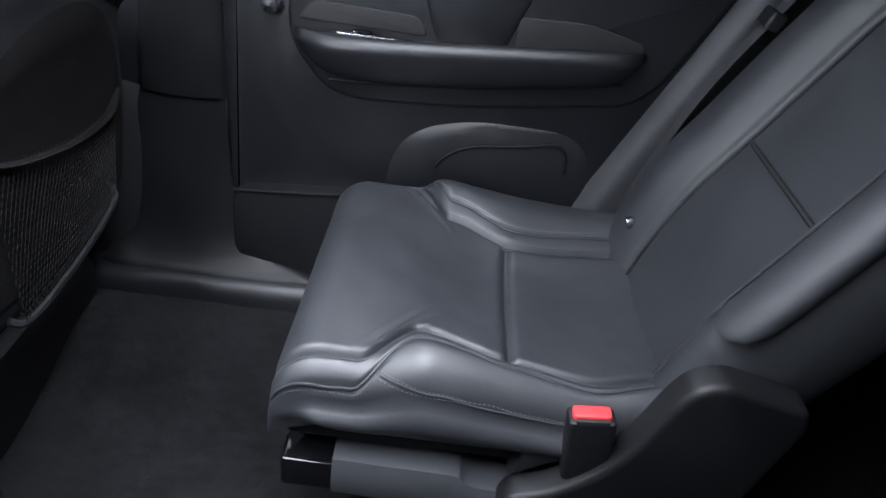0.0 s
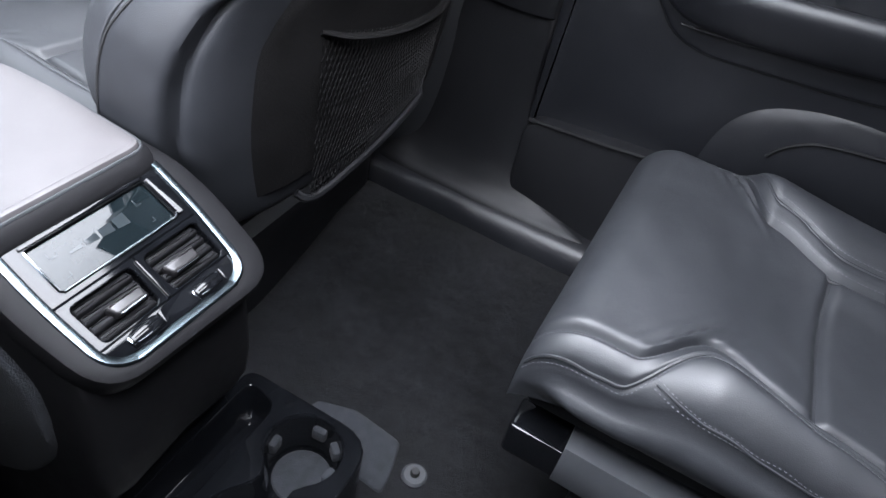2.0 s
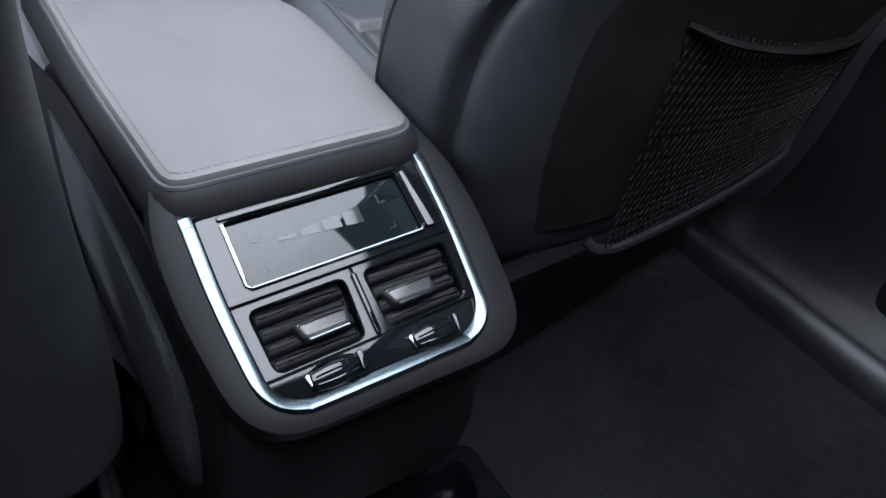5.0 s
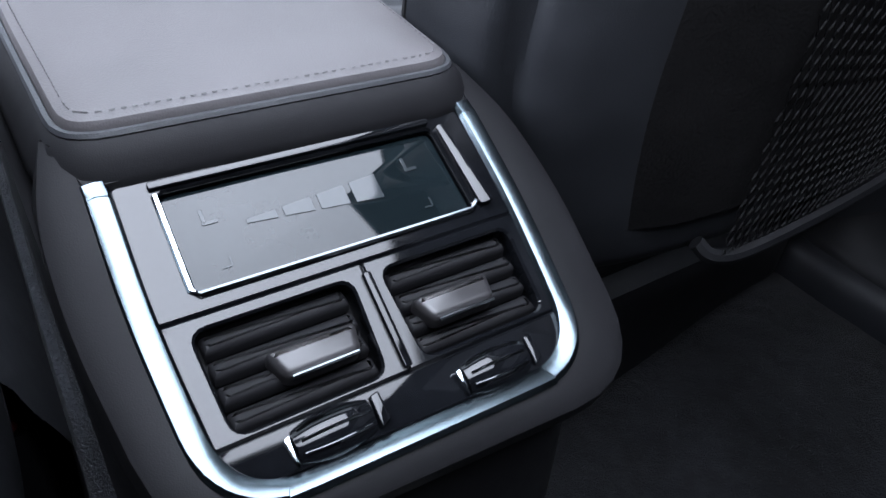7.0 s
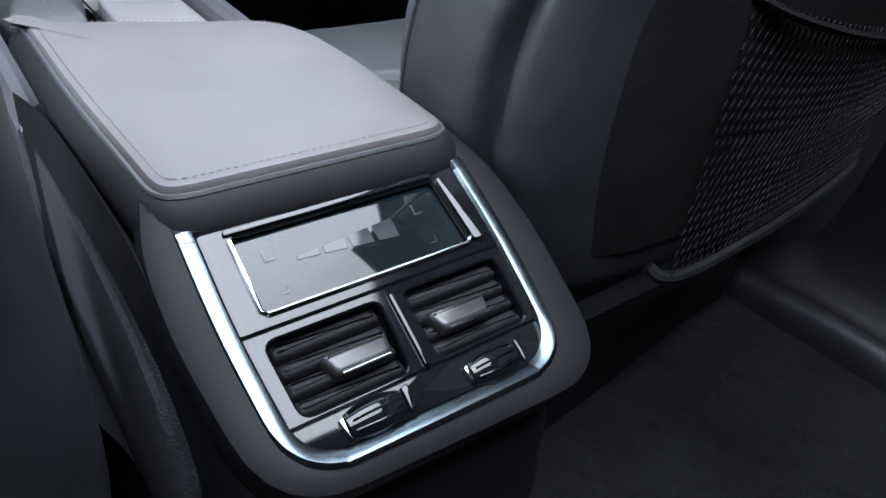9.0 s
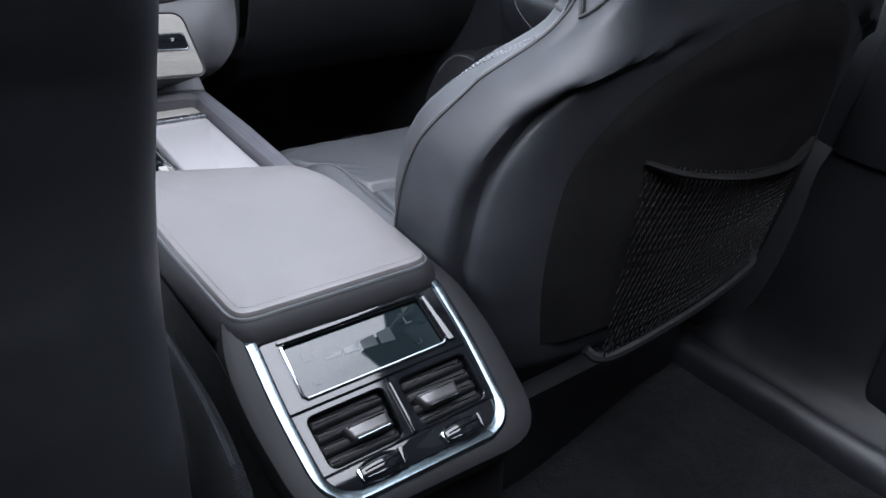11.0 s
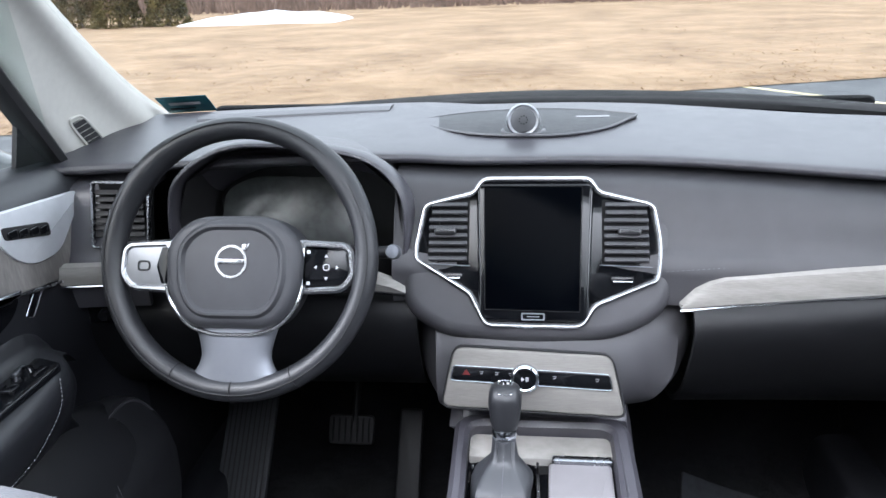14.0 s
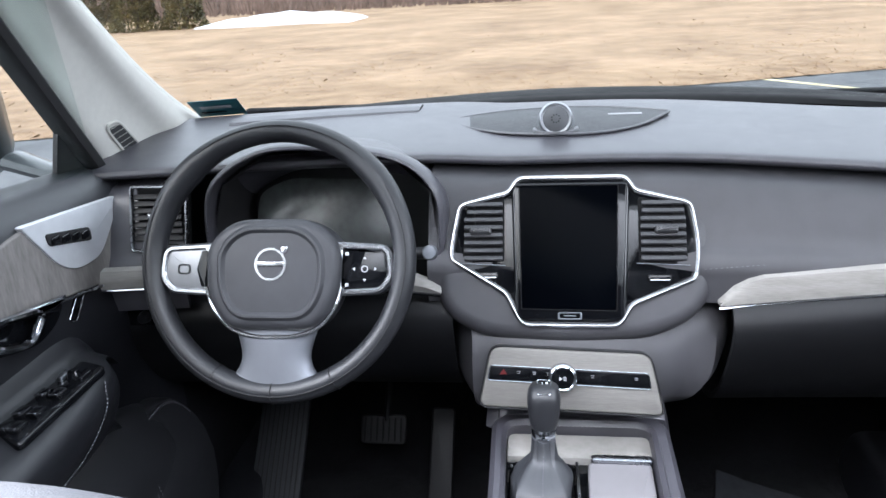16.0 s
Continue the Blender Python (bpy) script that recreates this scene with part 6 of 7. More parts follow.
for sg in (-1, 1):
    so = rounded([(sg * 0.084, -0.048), (sg * 0.148, -0.045), (sg * 0.164, -0.024), (sg * 0.160, 0.012), (sg * 0.150, 0.021), (sg * 0.086, 0.024)], [0.006, 0.014, 0.01, 0.012, 0.008, 0.004], 5)
    si = inset(so, 0.0095)
    spoke = part("spoke", slab(so, -0.022, 0.004, 0.004, SW, 3), SOFT, wheel)
    part("spoke_trim", hoop(so, si, -0.004, 0.0095, 0.003, SW), OUTLINE, spoke, "satin spoke trim")
    part("button_pad", slab(inset(so, 0.0088), -0.004, 0.0078, 0.002, SW), PIANO if sg > 0 else PADGREY, spoke)
    marks = bmesh.new()
    if sg > 0:
        for a in range(4):
            t = SW @ Matrix.Translation((0.124, -0.012, 0.0078)) @ Matrix.Rotation(radians(90 * a), 4, "Z")
            slab([Vector(q) for q in ((-0.0025, 0.013), (0.0025, 0.013), (0.0, 0.0168))], 0, 0.0004, 0.0001, t, 1, marks)
        hoop(rect(0.009, 0.009, 0.0044, 5, 0.124, -0.012), rect(0.0065, 0.0065, 0.0032, 5, 0.124, -0.012), 0.0074, 0.0084, 0.0002, SW, marks)
        for dx, dy in ((0.100, 0.008), (0.100, -0.033)):
            slab(rect(0.005, 0.0045, 0.001, 2, dx, dy), 0.0074, 0.0082, 0.0001, SW, 1, marks)
        part("button_marks", marks, MARK, spoke)
    else:
        hoop(rect(0.018, 0.014, 0.005, 4, -0.128, -0.012), rect(0.0135, 0.0095, 0.0035, 4, -0.128, -0.012), 0.006, 0.0092, 0.0005, SW, marks)
        part("button_marks", marks, PIANO, spoke)
        part("side_button", slab(rounded([(-0.103, -0.036), (-0.094, -0.036), (-0.094, 0.013), (-0.103, 0.013), (-0.110, -0.012)], 0.002, 2), 0.006, 0.0086, 0.0008, SW), PIANO, spoke)
low_sp = loft([[SW @ Vector((x * w, y, z)) for x, z in ((-1, -0.010), (-0.9, 0.004), (-0.4, 0.010), (0.4, 0.010), (0.9, 0.004), (1, -0.010), (0.5, -0.014), (-0.5, -0.014))] for y, w in ((-0.088, 0.058), (-0.105, 0.052), (-0.130, 0.047), (-0.150, 0.055), (-0.168, 0.075))], 3, 3)
part("lower_spoke", low_sp, SPOKE, wheel, "satin grey lower spoke")
part("column_cover", loft([[SW @ Vector((w * math.cos(a), -0.01 + w * 0.75 * math.sin(a), z)) for a in span(0, 2 * math.pi, 16)[:-1]] for z, w in ((-0.02, 0.045), (-0.06, 0.06), (-0.13, 0.068), (-0.22, 0.07))], 1, 3), PLASTIC, wheel)
for sg in (-1, 1):
    st_ = part("stalk", tube([SW @ Vector((sg * 0.05, 0.005, -0.07)), SW @ Vector((sg * 0.12, 0.01, -0.065)), SW @ Vector((sg * 0.195, 0.012, -0.055))], [0.007, 0.0065, 0.009], 10), PLASTIC, wheel, "black column stalk")
    part("stalk_end", lathe([(0.0001, 0.006), (0.009, 0.005), (0.0105, 0.0), (0.0105, -0.01)], 18, SW @ Matrix.Translation((sg * 0.202, 0.012, -0.046))), SPOKE, st_, "round grey stalk end")

# ---- pedals and mats ----
brake = thing("brake_pedal", "dark rubber brake pedal with ribs on a steel arm", "pedal", (-0.375, 1.06, 0.0))
bpm = Matrix.Translation((-0.372, 1.05, 0.168)) @ Matrix.Rotation(radians(58), 4, "X")
pd = part("pedal_pad", slab(rect(0.098, 0.062, 0.012), -0.012, 0.0, 0.004, bpm), RUBBER, brake)
for i in range(7):
    part("rib", slab(rect(0.004, 0.050, 0.001, 2, -0.039 + i * 0.013, 0), -0.001, 0.0022, 0.001, bpm), GREYPLASTIC, pd)
part("pedal_arm", tube([(-0.365, 1.065, 0.18), (-0.36, 1.10, 0.26), (-0.35, 1.12, 0.40)], 0.008, 8), PLASTIC, brake)
gas = thing("accelerator_pedal", "tall dark accelerator pedal beside the console", "pedal", (-0.25, 1.0, 0.0))
part("pedal_blade", slab(rect(0.050, 0.22, 0.010), -0.01, 0.0, 0.004, Matrix.Translation((-0.245, 1.02, 0.115)) @ Matrix.Rotation(radians(50), 4, "X")), PLASTIC, gas)
rest = thing("foot_rest", "ribbed dark grey foot rest beside the pedals", "foot rest", (-0.55, 1.0, 0.0))
rm = Matrix.Translation((-0.578, 0.960, 0.140)) @ Matrix.Rotation(radians(48), 4, "X")
fr = part("rest_plate", slab(rect(0.105, 0.36, 0.012), -0.012, 0.0, 0.004, rm), FLOORGREY, rest)
for i in range(9):
    part("rib", slab(rect(0.003, 0.33, 0.001, 2, -0.042 + i * 0.0105, 0), -0.001, 0.0016, 0.0008, rm), RUBBER, fr)
fm = thing("floor_mat", "dark grey carpet floor mat in the front footwell", "floor mat", (0.42, 0.9, 0.0), "floor mats")
def mat_at(u, v):
    """A place on the passenger's mat, which narrows along the footwell."""
    x0, x1 = 0.22 + 0.12 * v, 0.65 + 0.03 * v
    y0, y1 = 0.60 + 0.525 * v, 0.60 + 0.37 * v
    return floor_at(x0 + (x1 - x0) * u, y0 + (y1 - y0) * u) + Vector((0, 0, 0.024))


part("mat_carpet", thick(sheet(mat_at, span(0, 1, 24), span(0, 1, 30)), 0.008), MATPILE, fm)
mat_rim = [(u, 0) for u in span(0, 1, 14)] + [(1, v) for v in span(0.05, 1, 16)] + [(u, 1) for u in span(0.95, 0, 14)] + [(0, v) for v in span(0.95, 0.05, 16)]
part("mat_edge", tube([mat_at(u, v) for u, v in mat_rim], 0.004, 6, True), RUBBER, fm)


# ---- doors ----
def yz(poly, x, d0, d1, bev, s, seg=3):
    """A plate on the door, from a polygon in (y, z), standing d0..d1 metres inwards of x."""
    m = Matrix(((0, 0, -1, x), (1, 0, 0, 0), (0, 1, 0, 0), (0, 0, 0, 1)))
    bm = slab(poly, d0, d1, bev, m, seg)
    return bm if s > 0 else flipped(bm)


def side(bm, s):
    return bm if s > 0 else flipped(bm)


def front_door(s, name):
    d = thing(name, "charcoal front door trim with wood inlay, metal speaker and bright handle", "car door", (0.7 * s, 0.4, 0.1), "front doors", "structure")
    belt = loft([[(0.745, y, z + 0.015), (0.730, y, z + 0.018), (0.712, y, z + 0.008), (0.695, y, z - 0.015), (0.690, y, z - 0.05), (0.700, y, z - 0.085), (0.745, y, z - 0.09)] for y, z in ((-0.13, 0.815), (0.1, 0.815), (0.4, 0.812), (0.6, 0.806), (0.76, 0.797), (0.88, 0.785))], 3, 4)
    part("belt_rail", side(belt, s), BELTSKIN, d, "soft belt rail under the window")
    skinp = loft([[(0.700, y, 0.755), (0.696, y, 0.70), (0.690, y, 0.64), (0.683, y, 0.58), (0.690, y, 0.50), (0.690, y, 0.35), (0.700, y, 0.20), (0.715, y, 0.10), (0.75, y, 0.10), (0.75, y, 0.755)] for y in (-0.12, 0.1, 0.35, 0.6, 0.86)], 3, 2)
    part("door_panel", side(skinp, s), DOORSKIN, d)
    wood = rounded([(0.845, 0.760), (0.58, 0.790), (0.44, 0.757), (0.28, 0.752), (-0.10, 0.748), (-0.10, 0.708), (0.30, 0.712), (0.50, 0.694), (0.68, 0.662), (0.80, 0.644)], [0.01, 0.05, 0.05, 0.03, 0.01, 0.01, 0.03, 0.05, 0.03, 0.01], 4)
    part("wood_inlay", yz(wood, 0.7, -0.02, 0.012, 0.004, s), WOODSHADED, d, "grey driftwood inlay")
    low_edge = [(0.6865, q.x, q.y) for q in smooth_line([(-0.10, 0.706, 0), (0.30, 0.710, 0), (0.50, 0.692, 0), (0.68, 0.660, 0), (0.80, 0.642, 0)], 6)]
    part("wood_edge", side(tube(low_edge, 0.0022, 6), s), SATIN, d)
    plate = rounded([(0.795, 0.772), (0.572, 0.792), (0.625, 0.718), (0.66, 0.700), (0.715, 0.700), (0.755, 0.735)], [0.006, 0.008, 0.02, 0.02, 0.02, 0.02], 4)
    sp = part("speaker_plate", yz(plate, 0.7, 0.0, 0.0155, 0.002, s), MESHMETAL, d, "brushed metal speaker plate")
    if s > 0:
        part("memory_panel", yz(rounded([(0.69, 0.752), (0.60, 0.768), (0.605, 0.748), (0.69, 0.734)], 0.005, 3), 0.7, 0.012, 0.017, 0.001, s), SPOKE, sp)
    else:
        mp_ = part("memory_panel", yz(rounded([(0.70, 0.750), (0.61, 0.770), (0.612, 0.752), (0.70, 0.730)], 0.006, 3), 0.7, 0.012, 0.0175, 0.001, s), RUBBER, sp)
        for i in range(4):
            part("memory_key", yz(rect(0.017, 0.011, 0.003, 3, 0.625 + i * 0.0205, 0.7565 - i * 0.0045), 0.7, 0.016, 0.020, 0.0015, s), PIANO, mp_)
    lock = rounded([(0.665, 0.664), (0.648, 0.669), (0.618, 0.639), (0.633, 0.632)], 0.005, 3)
    lk = part("lock_switch", yz(lock, 0.694, 0.0, 0.006, 0.002, s), PIANO, d)
    part("lock_edge", side(tube([(0.688, q.x, q.y) for q in lock], 0.0008, 5, True), s), SATIN, lk)
    bowl = rounded([(0.625, 0.677), (0.535, 0.692), (0.458, 0.707), (0.438, 0.694), (0.445, 0.671), (0.5, 0.649), (0.557, 0.634), (0.603, 0.647)], 0.018, 4)
    part("handle_bowl", yz(bowl, 0.694, 0.0, 0.005, 0.003, s), PIANO, d)
    grip = rounded([(0.609, 0.684), (0.521, 0.698), (0.445, 0.713), (0.444, 0.709), (0.481, 0.7), (0.519, 0.692), (0.559, 0.679), (0.584, 0.675)], 0.004, 3)
    h = part("door_handle", yz(grip, 0.682, 0.0, 0.009, 0.004, s), CHROME, d, "bright door handle")
    loop = smooth_line([(0.674, y, z) for y, z in [(0.553, 0.684), (0.516, 0.695), (0.481, 0.701), (0.468, 0.693), (0.47, 0.677), (0.496, 0.664), (0.525, 0.657), (0.545, 0.668)]], 4, True)
    part("handle_loop", side(tube(loop, 0.0052, 8, True), s), CHROME, h)
    arm = loft([[(0.690, y, zt + 0.022), (0.672, y, zt + 0.010), (0.645, y, zt + 0.001), (x, y, zt - 0.008), (x - 0.006, y, zt - 0.04), (x + 0.012, y, zt - 0.085), (0.655, y, zt - 0.12), (0.690, y, zt - 0.135)] for y, x, zt in ((0.640, 0.684, 0.560), (0.618, 0.650, 0.584), (0.577, 0.614, 0.594), (0.50, 0.598, 0.593), (0.35, 0.592, 0.592), (0.18, 0.592, 0.592), (0.10, 0.60, 0.595))], 4, 4)
    a = part("armrest", side(arm, s), DOORSKIN, d, "padded leather armrest")
    part("stitching", side(stitches(smooth_line([(0.6015, 0.545, 0.590), (0.589, 0.52, 0.565), (0.590, 0.476, 0.537), (0.595, 0.43, 0.522), (0.598, 0.30, 0.515), (0.600, 0.12, 0.515)], 8), 0.0036, 0.0020, 0.0007), s), THREAD, a)
    sw = rounded([(0.570, 0.612), (0.585, 0.660), (0.425, 0.664), (0.395, 0.610)] if s < 0 else [(0.545, 0.624), (0.550, 0.652), (0.455, 0.652), (0.445, 0.622)], 0.012, 4)
    sm = Matrix(((0, 1, 0, 0), (1, 0, 0, 0), (0, 0, 1, 0), (0, 0, 0, 1)))
    swp = part("switch_plate", side(slab(sw, 0.590, 0.5985, 0.003, sm), s), PIANO if s < 0 else PLASTIC, a, "window switch panel")
    if s < 0:
        for i, (yy, xx) in enumerate(((0.455, 0.629), (0.455, 0.648), (0.495, 0.629), (0.495, 0.648), (0.425, 0.631), (0.425, 0.646))):
            k = part("window_switch", side(box(xx - 0.008, xx + 0.008, yy - 0.010, yy + 0.010, 0.597, 0.606, 0.003), s), PIANO, swp)
            part("switch_edge", side(box(xx - 0.006, xx + 0.006, yy - 0.0105, yy - 0.0085, 0.604, 0.6075, 0.0006), s), SATIN, k)
        part("mirror_control", side(lathe([(0.0001, 0.012), (0.006, 0.011), (0.009, 0.004), (0.010, 0.0)], 16, Matrix.Translation((0.639, 0.540, 0.597))), s), PIANO, swp)
        part("mirror_key", side(box(0.620, 0.628, 0.528, 0.552, 0.597, 0.604, 0.002), s), PIANO, swp)
        part("mirror_key", side(box(0.648, 0.656, 0.528, 0.552, 0.597, 0.604, 0.002), s), SATIN, swp)
    else:
        part("window_switch", box(0.630, 0.646, 0.52, 0.55, 0.597, 0.606, 0.003), PIANO, swp)
    pocket = loft([[(0.72, 0.85 - k, z0), (0.70, 0.84 - k, z0), (x, 0.78 - k, z0 + 0.02), (x - 0.01, 0.55, z0 + 0.03), (x, 0.2, z0 + 0.03), (0.70, -0.05, z0 + 0.02), (0.74, -0.05, z0)] for z0, x, k in ((0.10, 0.66, 0.0), (0.17, 0.630, 0.0), (0.27, 0.627, 0.02), (0.36, 0.637, 0.05), (0.43, 0.662, 0.10), (0.465, 0.690, 0.18))], 4, 4)
    p = part("door_pocket", side(pocket, s), POCKETSKIN, d, "bulging door pocket")
    lobe = lambda a, k: (0.705 + 0.090 * k * math.copysign(abs(math.cos(a)) ** 0.75, math.cos(a)), 0.300 + 0.140 * k * math.copysign(abs(math.sin(a)) ** 0.75, math.sin(a)))
    lean = lambda z: 0.040 * ease((z - 0.30) / 0.16)
    cover = loft([[(x + lean(lobe(a, k)[1]), *lobe(a, k)) for a in span(0, 2 * math.pi, 28)[:-1]] for k, x in ((1.0, 0.650), (1.0, 0.620), (0.97, 0.6155), (0.90, 0.614), (0.45, 0.612), (0.05, 0.612))], 1, 2)
    sc = part("speaker_cover", side(cover, s), POCKETSKIN, p, "rounded speaker cover in front of the pocket")
    part("cover_piping", side(tube([(0.6145 + lean(lobe(a, 0.95)[1]), *lobe(a, 0.95)) for a in span(0.6, 4.4, 40)], 0.0020, 6), s), SOFT, sc)
    part("cover_stitching", side(stitches([(0.6115 + lean(lobe(a, 0.87)[1]), *lobe(a, 0.87)) for a in span(1.6, 4.2, 40)], 0.004, 0.002, 0.0006), s), THREAD, sc)
    return d


front_door(1, "door_1")
front_door(-1, "door_2")

# rear door opposite the camera's way in
rd = thing("door_3", "charcoal rear door trim with long padded armrest and lower pocket", "car door", (0.7, -0.5, 0.1), "", "structure")
panel_poly = rounded([(-0.125, 0.10), (-0.122, 0.84), (-0.93, 0.84), (-0.872, 0.735), (-0.700, 0.352), (-0.60, 0.18), (-0.42, 0.13), (-0.24, 0.135), (-0.15, 0.19)], [0.03, 0.03, 0.03, 0.05, 0.06, 0.06, 0.08, 0.05, 0.06], 5)
part("door_panel", yz(panel_poly, 0.70, -0.03, 0.02, 0.004, 1, 2), DOORSKIN, rd, "charcoal door panel")
raise_o = rounded([(-0.225, 0.700), (-0.222, 0.590), (-0.280, 0.520), (-0.330, 0.507), (-0.520, 0.519), (-0.750, 0.553), (-0.790, 0.590), (-0.822, 0.655), (-0.868, 0.75), (-0.235, 0.75)], [0.03, 0.05, 0.03, 0.04, 0.05, 0.05, 0.04, 0.05, 0.02, 0.02], 6)
part("upper_panel", yz(raise_o, 0.682, -0.01, 0.010, 0.008, 1, 4), DOORSKIN, rd)
part("panel_seam", tube([(0.680, q.x, q.y) for q in raise_o if q.y < 0.66], 0.0022, 6), RUBBER, rd)

def door_arm(y, zt, zb, out):
    """A row across the rear door's armrest: hollow behind, soft ridge, face drawn in towards its lower edge."""
    f = lambda x: 0.680 - (0.680 - x) * out
    return [(0.682, y, zt - 0.012), (f(0.664), y, zt - 0.014), (f(0.650), y, zt - 0.008), (f(0.634), y, zt), (f(0.622), y, zt - 0.014), (f(0.626), y, 0.5 * (zt + zb)), (f(0.640), y, zb + 0.010), (f(0.660), y, zb), (0.682, y, zb)]


arm = loft([door_arm(*q) for q in ((-0.232, 0.612, 0.596, 0.1), (-0.250, 0.616, 0.572, 0.6), (-0.300, 0.618, 0.548, 0.95), (-0.40, 0.623, 0.547, 1.0), (-0.55, 0.635, 0.562, 1.0), (-0.68, 0.646, 0.582, 1.0), (-0.725, 0.648, 0.596, 0.9), (-0.748, 0.644, 0.616, 0.5), (-0.757, 0.638, 0.628, 0.1))], 4, 4)
ra = part("armrest", arm, DOORSKIN, rd, "long padded armrest")
part("armrest_piping", tube([(0.655 - 0.006 * math.sin(math.pi * q), -0.29 - 0.44 * q, 0.5435 + 0.050 * q ** 1.4) for q in span(0, 1, 20)], 0.0022, 6), GREYPLASTIC, ra)
grab = loft([[(0.676, y0, z), (0.668, y0 - 0.012, z), (0.664, 0.5 * (y0 + y1), z), (0.668, y1 + 0.012, z), (0.676, y1, z), (0.69, y1, z), (0.69, y0, z)] for z, y0, y1 in ((0.622, -0.442, -0.552), (0.645, -0.432, -0.560), (0.70, -0.415, -0.580), (0.76, -0.40, -0.60))], 3, 3)
part("grab_handle", grab, DOORSKIN, ra, "upright grab of the armrest")
part("handle_recess", yz(rounded([(-0.562, 0.615), (-0.562, 0.668), (-0.66, 0.672), (-0.752, 0.652), (-0.748, 0.625)], [0.01, 0.01, 0.03, 0.02, 0.01], 4), 0.682, -0.004, 0.0125, 0.002, 1), RUBBER, ra, "dark recess behind the armrest")
part("handle_recess", yz(rounded([(-0.238, 0.625), (-0.26, 0.655), (-0.42, 0.650), (-0.432, 0.622)], [0.01, 0.02, 0.02, 0.01], 4), 0.682, -0.004, 0.0125, 0.002, 1), RUBBER, ra)
wsw = part("window_switch_panel", box(0.648, 0.668, -0.405, -0.275, 0.606, 0.6165, 0.004), PLASTIC, ra)
part("window_switch", box(0.652, 0.664, -0.350, -0.320, 0.614, 0.623, 0.003), PIANO, wsw)
part("switch_edge", box(0.650, 0.653, -0.40, -0.30, 0.6155, 0.6185, 0.001), SATIN, wsw)
part("handle_end", lathe([(0.0001, 0.012), (0.012, 0.01), (0.016, 0.0)], 16, Matrix.Translation((0.672, -0.198, 0.640)) @ Matrix.Rotation(radians(-90), 4, "Y")), SATIN, rd, "bright handle end")
bulge = loft([[(0.684, y0, zz), (0.684 - d_ * 0.75, y0 - 0.05, zz), (0.684 - d_, y0 * 0.65 + y1 * 0.35, zz), (0.684 - d_, y0 * 0.3 + y1 * 0.7, zz), (0.684 - d_ * 0.7, y1 + 0.03, zz), (0.684, y1, zz)] for zz, y0, y1, d_ in ((0.30, -0.36, -0.73, 0.010), (0.38, -0.37, -0.73, 0.014), (0.43, -0.385, -0.725, 0.016), (0.463, -0.41, -0.715, 0.014), (0.484, -0.445, -0.70, 0.009), (0.497, -0.49, -0.68, 0.003), (0.503, -0.54, -0.66, -0.012))], 4, 4, False, False)
part("speaker_bulge", bulge, DOORSKIN, rd, "soft bulge over the door speaker")
part("bulge_edge", tube([(0.6675, q.x, q.y) for q in smooth_line([(-0.465, 0.412, 0), (-0.479, 0.432, 0), (-0.517, 0.455, 0), (-0.60, 0.468, 0), (-0.653, 0.478, 0), (-0.672, 0.462, 0), (-0.676, 0.43, 0)], 6)], 0.0025, 6), GREYPLASTIC, rd)
pk = rounded([(-0.128, 0.20), (-0.128, 0.328), (-0.52, 0.366), (-0.60, 0.20), (-0.42, 0.135), (-0.24, 0.138), (-0.16, 0.165)], [0.05, 0.03, 0.03, 0.04, 0.06, 0.05, 0.05], 5)
part("map_pocket", yz(pk, 0.682, 0.0, 0.028, 0.006, 1, 4), PLASTIC, rd, "dark lower door pocket")
part("pocket_lip", tube([(0.655, -0.133, 0.3275), (0.652, -0.25, 0.339), (0.654, -0.36, 0.350), (0.664, -0.40, 0.354)], 0.004, 8), GREYPLASTIC, rd)
part("door_seal", tube([(0.690, q.x, q.y) for q in smooth_line([(-0.118, 0.84, 0), (-0.117, 0.60, 0), (-0.112, 0.35, 0), (-0.118, 0.24, 0), (-0.16, 0.175, 0), (-0.24, 0.128, 0)], 6)], 0.008, 8), RUBBER, rd, "black rubber door seal")
part("door_seal", tube([(0.686, q.x, q.y) for q in smooth_line([(-0.94, 0.86, 0), (-0.880, 0.735, 0), (-0.79, 0.54, 0), (-0.705, 0.352, 0), (-0.62, 0.19, 0)], 6)], 0.010, 8), RUBBER, rd)
rq = loft([[(0.655, y0, z), (0.662, y0 - 0.08, z), (0.655, y0 - 0.2, z), (0.70, y0 - 0.45, z), (0.76, y0 - 0.45, z), (0.74, y0, z)] for z, y0 in ((0.10, -0.60), (0.35, -0.715), (0.55, -0.805), (0.75, -0.895), (0.95, -0.985), (1.25, -1.1))], 3, 3)
setting("pillar_trim_c", rq, PILLARGREY, "dark grey pillar trim behind the rear door", "pillar")
setting("rear_glass_rail", box(0.69, 0.75, -0.95, -0.10, 0.80, 0.845, 0.01), SOFT, "soft belt rail of the rear door", "trim")

# kick panels and firewall closing the front footwells
for s in (1, -1):
    kick = loft([[(0.695, y, 0.0), (0.690, y, 0.25), (0.700, y, 0.5), (0.72, y, 0.70), (0.76, y, 0.70), (0.76, y, 0.0)] for y in (0.80, 1.0, 1.25, 1.5)], 2, 2)
    setting("kick_panel", side(kick, s), PLASTIC, "dark kick panel closing the footwell", "wall")
setting("wall_front", box(-0.76, 0.76, 1.46, 1.50, 0.0, 0.79, 0.01), CARPET, "carpeted firewall at the front of the cabin", "wall")

